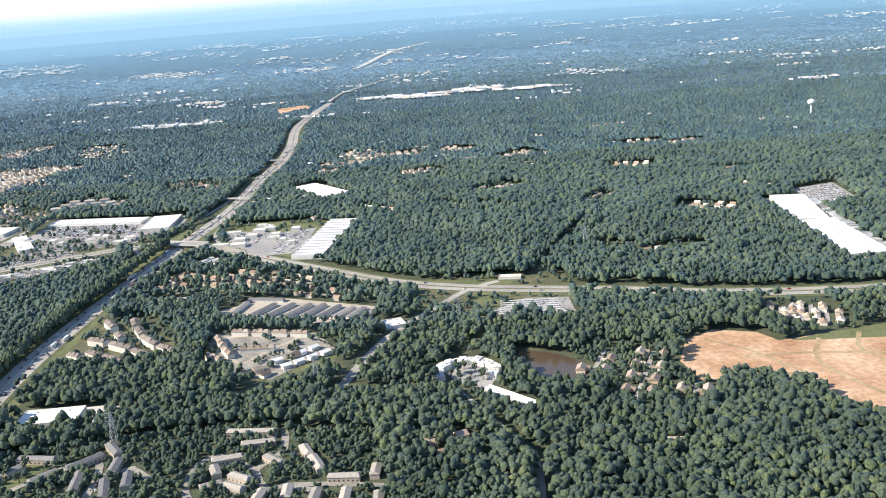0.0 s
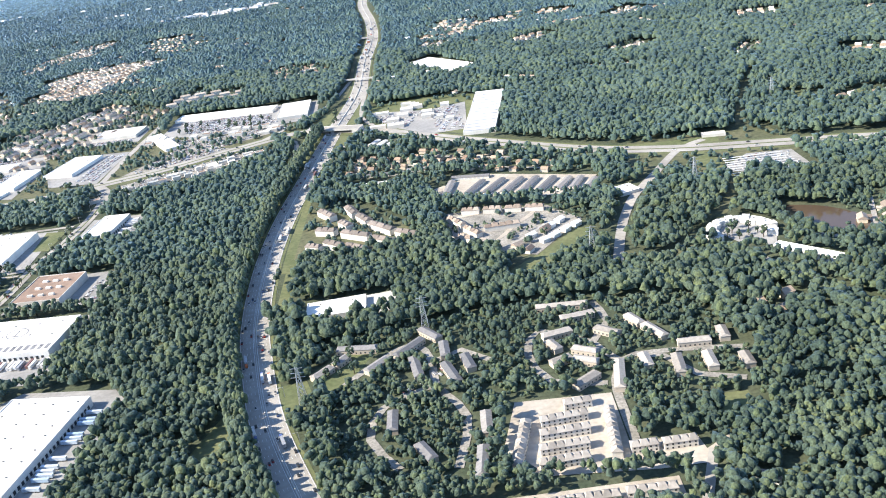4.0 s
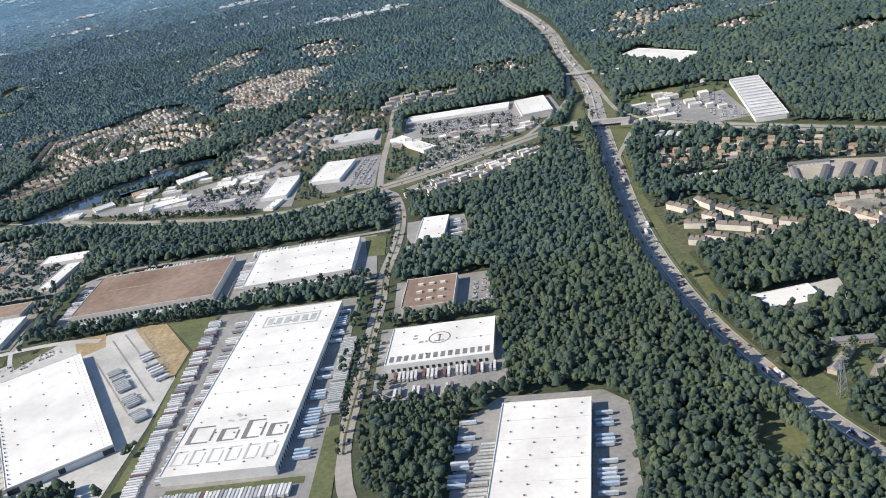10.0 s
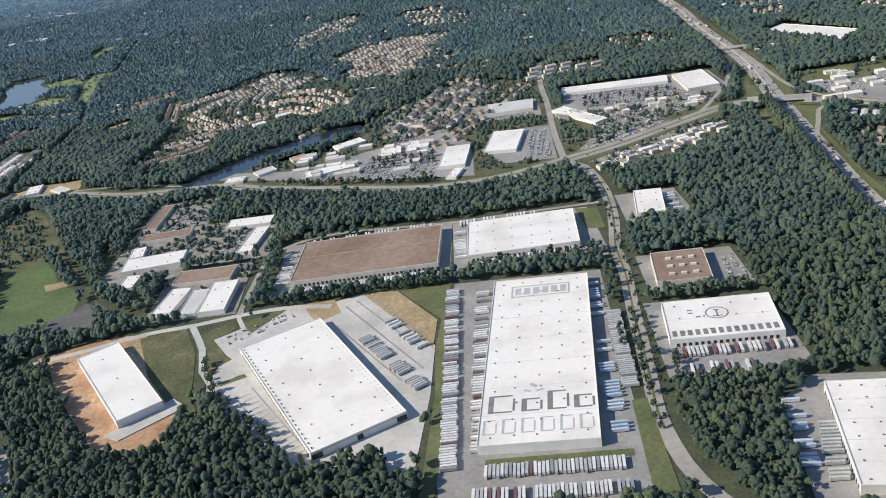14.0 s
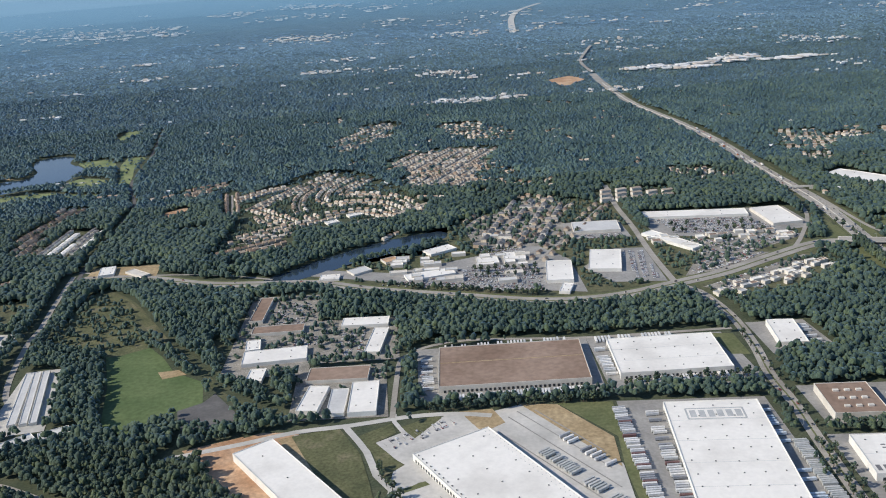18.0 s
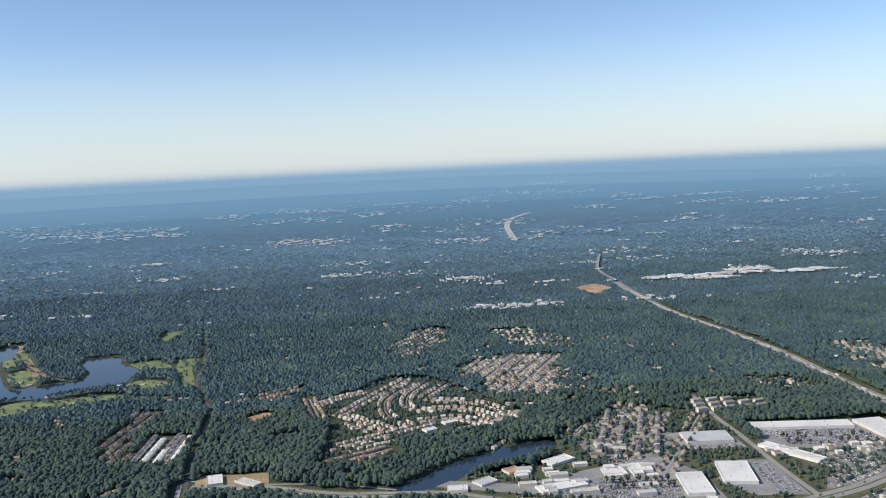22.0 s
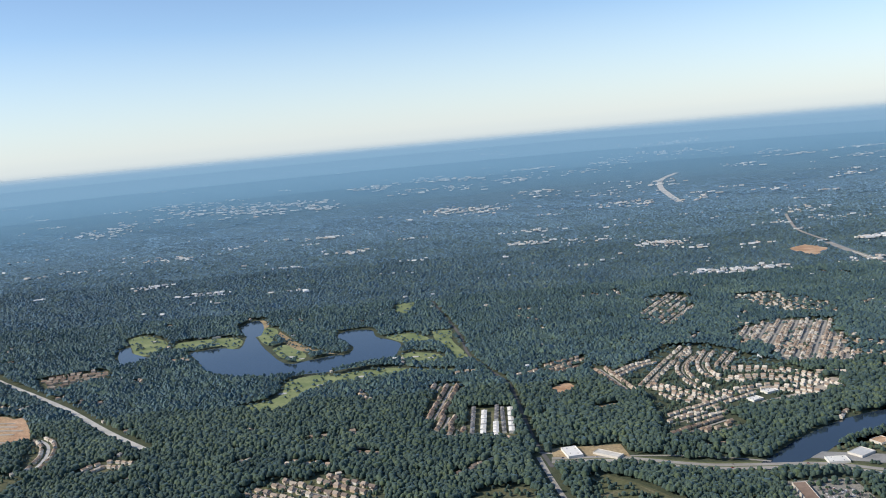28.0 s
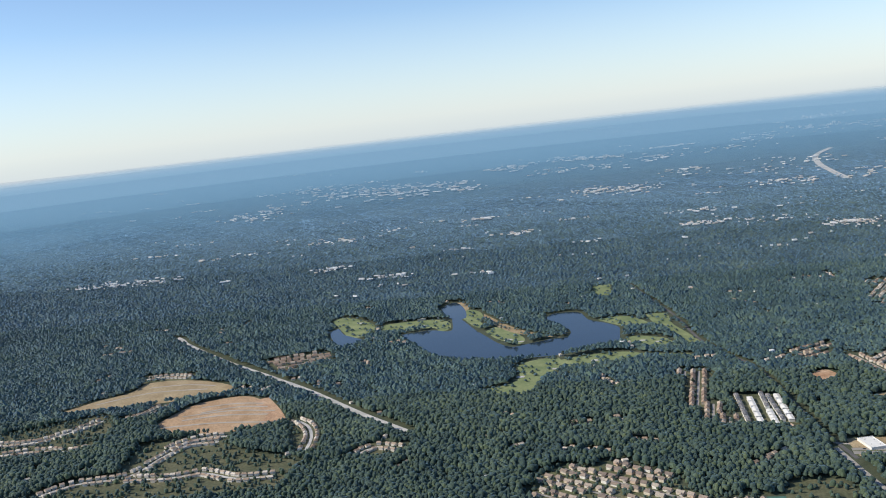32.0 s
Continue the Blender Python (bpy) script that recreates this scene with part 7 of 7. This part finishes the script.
def clumps(name, base_v, base_f, pos, size, label, per=1, spread=.55, rough=.22, material=None, lump=(.5, .78)):
    """Crowns as uneven lumps of foliage: per lumps to a tree, all joined."""
    n, k = len(pos) * per, len(base_v)
    centre = np.repeat(pos, per, 0).astype(float)
    s = np.repeat(size, per, 0)
    if per > 1:
        a = wood_rng.uniform(0, 2 * np.pi, n)
        r = wood_rng.uniform(.2, 1, n) * spread * s[:, 0]
        centre += np.stack([np.cos(a) * r, np.sin(a) * r, wood_rng.uniform(-.45, .35, n) * s[:, 2]], 1)
        s = s * wood_rng.uniform(*lump, (n, 1))
    turn = wood_rng.uniform(0, 2 * np.pi, n)
    shape = base_v[None] * (1 + wood_rng.uniform(-rough, rough, (n, k, 1)))
    c, sn = np.cos(turn)[:, None], np.sin(turn)[:, None]
    v = np.stack([shape[..., 0] * c - shape[..., 1] * sn, shape[..., 0] * sn + shape[..., 1] * c, shape[..., 2]], -1) * s[:, None] + centre[:, None]
    f = base_f[None] + k * np.arange(n)[:, None, None]
    return thing(name, raw_mesh(name, v.reshape(-1, 3), f.reshape(-1, 3), material or M_LEAF, len(base_v) > 7), Matrix(), label, "woods", kind="stuff")


def scatter(step, x0, x1, y0, y1, jitter=.42):
    px, py = np.meshgrid(np.arange(x0, x1, step), np.arange(y0, y1, step), indexing="ij")
    px, py = px.ravel(), py.ravel()
    return px + wood_rng.uniform(-jitter, jitter, px.size) * step, py + wood_rng.uniform(-jitter, jitter, py.size) * step


def wave(x, y, size):
    return (np.sin(x / size + 1.3 * np.sin(y / size * .7)) + np.sin(y / size * 1.2 + 1.7 * np.sin(x / size * .6)) + np.sin((x + y) / size * 2.3)) / 3


def stand(step, y0, y1, name, per, wide, label, material=None, crown=None, high=2.9, foot=2.4):
    """A closed stand of crowns over the wooded part of the map between y0 and y1."""
    tx, ty = scatter(step, -1950, 800, y0, y1)
    keep = inside(tx, ty, SIGHT)
    tx, ty = tx[keep], ty[keep]
    dens = COVER[np.clip(((tx - MX0) / MSTEP).astype(int), 0, COVER.shape[0] - 1), np.clip(((ty - MY0) / MSTEP).astype(int), 0, COVER.shape[1] - 1)]
    keep = wood_rng.random(tx.size) < dens * (1 - .06 * (wave(tx, ty, 31) > .45))
    tx, ty = tx[keep], ty[keep]
    thin = (dens[keep] < .395) | (np.abs(dens[keep] - .93) < .005)
    grow = np.clip(1 + .14 * wave(tx, ty, 17) + .14 * wave(tx, ty, 47) + wood_rng.normal(0, .2, tx.size), .55, 1.7)
    grow = np.where(thin, grow * .7, grow)
    rad, tall = wide * grow * wood_rng.uniform(.85, 1.15, tx.size), high * grow
    swell = 1.5 * wave(tx, ty, 23) + 1.2 * wave(tx, ty, 61) if y0 > 600 else .8 * wave(tx, ty, 23)
    pos = np.stack([tx, ty, np.where(thin, .4, foot + swell) + tall * .8], 1)
    size = np.stack([rad, rad * wood_rng.uniform(.85, 1.15, tx.size), tall], 1)
    clumps(name, *(crown or (ICO_V, ICO_F)), pos, size, label, per, .85, .5 if per > 1 else .4, material, (.30, .54) if per > 4 else (.36, .62) if per > 3 else (.42, .68))


stand(3.35, 183, 300, "near_woods", 6, 2.7, "dense dark green broadleaf woods")
stand(3.35, 300, 430, "near_woods", 4, 2.6, "dense dark green broadleaf woods", None, (SPIRE_V, SPIRE_F), 2.7)
stand(3.2, 430, 620, "near_woods", 3, 2.4, "dense dark green broadleaf woods", M_DEEPLEAF, (SPIRE_V, SPIRE_F), 2.6)
stand(3.1, 620, 900, "woods", 1, 2.1, "dense dark green broadleaf woods", M_DEEPLEAF, (SPIRE_V, SPIRE_F), 2.2, 2.2)
stand(3.9, 900, 1376, "hill_woods", 1, 2.9, "dense dark green woods on gentle hills", M_HAZEMIDLEAF, (TUFT_V, TUFT_F), 2.3, 1.8)
# a closed edge of taller trees on the western side of the motorway
edge = np.array([p for d in (-7.8, -9.8, -12.0) for p in offsets(smooth_line(HWY[1:9], 2.6), d)])
edge += wood_rng.uniform(-.8, .8, edge.shape)
eg = wood_rng.uniform(.8, 1.15, len(edge))
clumps("roadside_woods", ICO_V, ICO_F, np.c_[edge, 4.6 + eg], np.stack([2.3 * eg, 2.3 * eg, 4.4 * eg], 1), "tall trees closing in on the motorway", 4, .7, .36, lump=(.4, .62))
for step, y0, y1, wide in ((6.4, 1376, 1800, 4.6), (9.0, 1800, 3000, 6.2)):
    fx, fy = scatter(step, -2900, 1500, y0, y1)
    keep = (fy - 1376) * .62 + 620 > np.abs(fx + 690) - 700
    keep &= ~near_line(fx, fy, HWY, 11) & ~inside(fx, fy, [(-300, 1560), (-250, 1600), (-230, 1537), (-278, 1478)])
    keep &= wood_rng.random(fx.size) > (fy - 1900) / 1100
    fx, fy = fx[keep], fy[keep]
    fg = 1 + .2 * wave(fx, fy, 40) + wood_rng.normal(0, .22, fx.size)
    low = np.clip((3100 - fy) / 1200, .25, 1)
    clumps("far_woods", TUFT_V, TUFT_F, np.stack([fx, fy, ground_z(fx, fy) + .8 + 1.2 * wave(fx, fy, 90)], 1), np.stack([wide * fg, wide * fg, 3.0 * fg * low], 1), "woods fading into blue distance", 1, rough=.3, material=M_HAZEFARLEAF)

# ---- far roofs in the woods ----
far_rng = random.Random(8)
far_boxes = []


def wooded(x, y):
    return COVER[min(max(int((x - MX0) / MSTEP), 0), COVER.shape[0] - 1), min(max(int((y - MY0) / MSTEP), 0), COVER.shape[1] - 1)]


def far_cluster(x, y, n, wide, deep, big=1.0, tall=2.6):
    for _ in range(2 * n):
        px, py = x + far_rng.gauss(0, wide), y + far_rng.gauss(0, deep)
        if py < 1376 and wooded(px, py) < .9:
            continue
        s = big * far_rng.choice((2.6, 3, 3.4, 4.5, 6, 9))
        far_boxes.append((px, py, float(ground_z(px, py)) + (3.5 if py > 1370 else 0), s * far_rng.uniform(1, 2.2), s * far_rng.uniform(.6, 1.2), tall * .7 * far_rng.uniform(.7, 1.4), far_rng.uniform(-.5, .5)))


for x, y, n, w, d in ((-646, 4180, 6, 70, 30), (-950, 3298, 12, 60, 60), (-603, 3402, 14, 60, 40), (-343, 3456, 10, 60, 30), (183, 3735, 16, 60, 50), (-200, 2939, 14, 50, 50), (-381, 2459, 12, 60, 30), (-186, 2502, 10, 40, 40),
                      (-369, 2778, 12, 60, 50), (-548, 2957, 12, 60, 60), (-828, 3249, 12, 50, 50), (-184, 3650, 14, 60, 60), (-75, 2058, 14, 35, 30), (-92, 1892, 12, 40, 20), (-124, 1593, 8, 25, 20), (260, 1864, 12, 25, 20),
                      (578, 3186, 8, 50, 30), (780, 3133, 8, 50, 30), (1147, 3343, 12, 60, 40), (-404, 1395, 26, 30, 12), (-474, 1396, 14, 22, 12), (-472, 1715, 16, 25, 30), (-584, 1847, 10, 30, 20), (-667, 2084, 14, 40, 15),
                      (-762, 2599, 16, 45, 30), (-232, 1382, 16, 25, 20), (-287, 1134, 18, 22, 18), (351, 2770, 8, 40, 30), (170, 3266, 8, 40, 30), (395, 3509, 8, 40, 20), (57, 1669, 8, 20, 15), (-94, 1354, 14, 25, 15),
                      (294, 1804, 18, 40, 15), (-89, 1321, 10, 20, 12), (-2, 980, 18, 22, 12), (56, 919, 16, 16, 8), (221, 936, 12, 26, 10), (263, 847, 6, 30, 5), (444, 1304, 16, 22, 15), (398, 1127, 8, 12, 6), (850, 1868, 14, 50, 20),
                      (581, 1425, 12, 30, 10), (633, 2046, 10, 40, 20), (693, 1870, 10, 30, 20), (419, 899, 10, 14, 14), (109, 709, 7, 8, 14), (704, 2418, 8, 40, 20),
                      (-1507, 3060, 34, 60, 70), (-1606, 3177, 30, 60, 60), (-1835, 3287, 26, 70, 60), (-1711, 3103, 26, 60, 60), (-1366, 3179, 24, 70, 40), (-1277, 3057, 20, 50, 40), (-1140, 3474, 16, 60, 40), (-926, 3566, 18, 60, 30),
                      (-758, 3526, 18, 60, 30), (-869, 2694, 26, 45, 40), (-774, 2685, 26, 45, 40), (-376, 2530, 12, 50, 20), (-1064, 1982, 12, 16, 16), (-1412, 1717, 14, 20, 14), (-1492, 2120, 20, 40, 30), (-669, 1884, 20, 30, 15),
                      (-461, 1734, 22, 24, 16), (-939, 2128, 8, 20, 10), (-1915, 2739, 20, 50, 40), (-1891, 2836, 18, 50, 40), (-1815, 1754, 28, 34, 20), (-1903, 1763, 20, 30, 20), (-1289, 1577, 14, 26, 10), (-724, 1303, 12, 18, 8),
                      (-786, 1291, 8, 22, 4), (-1171, 2300, 10, 30, 15)):
    far_cluster(x, y, n, w, d, .6 if y < 2300 else 1.0 if y < 2900 else 1.5)
for x, y, n, w, d in ((55, 1639, 16, 34, 8), (-95, 1598, 18, 30, 8), (-44, 1563, 18, 26, 6), (151, 1587, 16, 34, 6), (30, 1600, 16, 60, 8), (700, 3420, 20, 90, 12), (-532, 3653, 16, 70, 10), (-768, 4330, 16, 80, 20), (838, 3070, 12, 90, 14), (1258, 2851, 16, 80, 30), (436, 3397, 10, 60, 12)):
    far_cluster(x, y, n, w, d, 1.4)
for _ in range(170):
    a, r = far_rng.uniform(-.62, .62), far_rng.uniform(1400, 4300)
    far_cluster(-500 + math.sin(a) * r, math.cos(a) * r, far_rng.choice((1, 1, 2, 4)), 22, 8, .35 + r / 6000)
for _ in range(130):
    a, r = far_rng.uniform(-.75, .75), far_rng.uniform(700, 1400)
    x, y = -500 + math.sin(a) * r, math.cos(a) * r
    if wooded(x, y) > .9:
        far_boxes.append((x, y, 1.0, 4.5, 3.6, 3.0, far_rng.uniform(0, 3)))
thing("far_roofs", box_mesh(far_boxes, M_FARROOF), Matrix(), "pale rooftops scattered through distant woods", "buildings", kind="stuff")
# two groups of towers on the skyline
tower_boxes = []
for x, y, n in ((134, 4052, 26), (1332, 3713, 22), (54, 3790, 14)):
    for _ in range(n):
        px, py = x + far_rng.gauss(0, 80), y + far_rng.gauss(0, 30)
        tower_boxes.append((px, py, float(ground_z(px, py)), far_rng.uniform(6, 13), 10, far_rng.uniform(4, 12), 0))
thing("skyline", box_mesh(tower_boxes, M_FARROOF), Matrix(), "pale office towers on the skyline", "buildings", kind="stuff")

# ---- the aircraft's wing, placed and shaped to fit the camera's view in mid-flight ----
wing = thing("aircraft_wing", None, pose(-686.689, 41.501, 239.411, 13.03, -8.321, 54.121), "pale grey swept aircraft wing with a blue winglet", "aircraft wing")
ROOT_TE, ROOT_LE, TIP_TE, TIP_LE = (-.62, -.02), (1.0, 2.5), (5.02, -.01), (5.0, .85)
SECTION = [(0, 0), (.3, 0), (.6, 0), (.8, -.004), (.92, -.016), (.98, -.034), (1, -.055), (.97, -.085), (.85, -.10), (.6, -.105), (.3, -.06), (.1, -.018), (0, -.008)]
bm = bmesh.new()
rings = []
for i in range(9):
    k = i / 8
    te, le = [(a[0] + (b[0] - a[0]) * k, a[1] + (b[1] - a[1]) * k) for a, b in ((ROOT_TE, TIP_TE), (ROOT_LE, TIP_LE))]
    chord = math.dist(te, le)
    rings.append([bm.verts.new((te[0] + (le[0] - te[0]) * s, te[1] + (le[1] - te[1]) * s, z * chord)) for s, z in SECTION])
for a, b in zip(rings, rings[1:]):
    for i in range(len(SECTION)):
        j = (i + 1) % len(SECTION)
        bm.faces.new((a[i], a[j], b[j], b[i]))
bm.faces.new(rings[0]), bm.faces.new(rings[-1][::-1])
part("wing_box", to_mesh("wing_box", bm, M_WING), wing)


def seam(name, p, q, width, material, label="", lift=.003):
    """A narrow strip on the upper skin from p to q."""
    ang = math.atan2(q[1] - p[1], q[0] - p[0])
    part(name, box_mesh([((p[0] + q[0]) / 2, (p[1] + q[1]) / 2, .001, math.dist(p, q), width, lift, ang)], material), wing, label)


seam("flap_gap", (-.2, .60), (.91, .405), .008, M_DARK, "dark gap before the flap")
seam("flap_gap", (.91, .405), (3.13, .115), .008, M_DARK, "dark gap before the flap")
seam("hinge_line", (.1, 1.16), (2.6, .57), .003, M_VENT)
for p, q in (((1.03, .87), (.91, .42)), ((1.54, .75), (1.41, .32)), ((.46, .93), (.37, .54)), ((2.03, .65), (1.91, .24))):
    seam("spoiler_edge", p, q, .014, M_ROOF, "white spoiler edge")
seam("flap_edge", (.12, .50), (0, 0), .03, M_ROOF, "white flap end strip", .006)
seam("flap_edge", (.09, .47), (-.04, -.01), .008, M_DARK, "", .008)
seam("aileron_gap", (3.32, .31), (5.08, .27), .01, M_DARK)
seam("aileron_edge", (3.32, .31), (3.0, -.06), .012, M_ROOF)
for x, y in ((1.86, 1.70), (2.02, 1.63), (2.18, 1.56)):
    part("vortex_marker", box_mesh([(x, y, .0, .025, .02, .014, 0)], M_ROOF), wing)
for i in range(14):
    k = i / 14
    part("fastener_plate", box_mesh([(.3 + 2.3 * k, 1.10 - .52 * k + .02, .001, .03, .008, .004, -.23)], M_VENT), wing)
for (x0, y0), (x1, y1), w, d in (((.6, .5), (.92, -.34), .08, .075), ((2.05, .45), (2.27, -.34), .07, .06), ((2.98, .2), (3.09, -.2), .025, .012)):
    bm, ax = bmesh.new(), Vector((x1 - x0, y1 - y0, 0))
    side = Vector((-ax.y, ax.x, 0)).normalized()
    loops = []
    for f, wide, top, low in ((0, .25, -.03, -.035), (.25, .9, -.02, -.02 - d * .9), (.55, 1, -.012, -.02 - d * 1.15), (.8, .6, -.02, -.02 - d * 1.05), (1, .04, -.035 - d * .75, -.02 - d * .95)):
        c = Vector((x0, y0, 0)) + ax * f
        loops.append([bm.verts.new(c + side * (w * wide * sx) + Vector((0, 0, z))) for sx, z in ((-.55, top), (.55, top), (.7, (top + low) / 2), (.12, low), (-.12, low), (-.7, (top + low) / 2))])
    for r0, r1 in zip(loops, loops[1:]):
        for i in range(6):
            bm.faces.new((r0[i], r0[(i + 1) % 6], r1[(i + 1) % 6], r1[i]))
    bm.faces.new(loops[0]), bm.faces.new(loops[-1][::-1])
    bmesh.ops.recalc_face_normals(bm, faces=bm.faces[:])
    part("track_fairing", to_mesh("track_fairing", bm, M_FAIRING), wing, "angular tapered flap-track fairing")
LE = [(5.17, .83, 0), (5.20, .57, .18), (5.24, .36, .39), (5.32, .12, .70), (5.37, .04, .86), (5.43, -.06, 1.08)]
TE = [(5.04, 0, 0), (5.11, -.09, .23), (5.20, -.20, .53), (5.29, -.33, .81), (5.32, -.37, .92), (5.37, -.44, 1.12)]
for name, f0, f1, m, label in (("winglet", .08, 1, M_WINGLET, "deep blue upswept winglet"), ("winglet_edge", 0, .08, M_WING, "bright leading edge of the winglet")):
    bm = bmesh.new()
    rows = []
    for a, b in zip(LE, TE):
        p, q = Vector(a).lerp(Vector(b), f0), Vector(a).lerp(Vector(b), f1)
        rows.append([bm.verts.new(v) for v in (p, q, q + Vector((.02, .03, 0)), p + Vector((.02, .03, 0)))])
    for r0, r1 in zip(rows, rows[1:]):
        for i in range(4):
            bm.faces.new((r0[i], r0[(i + 1) % 4], r1[(i + 1) % 4], r1[i]))
    bm.faces.new(rows[0]), bm.faces.new(rows[-1][::-1])
    part(name, to_mesh(name, bm, m), wing, label)
for i in range(5):
    part("static_wick", box_mesh([(4.2 + .17 * i, -.05 - .04, -.012, .003, .09, .003, .35)], M_DARK), wing)
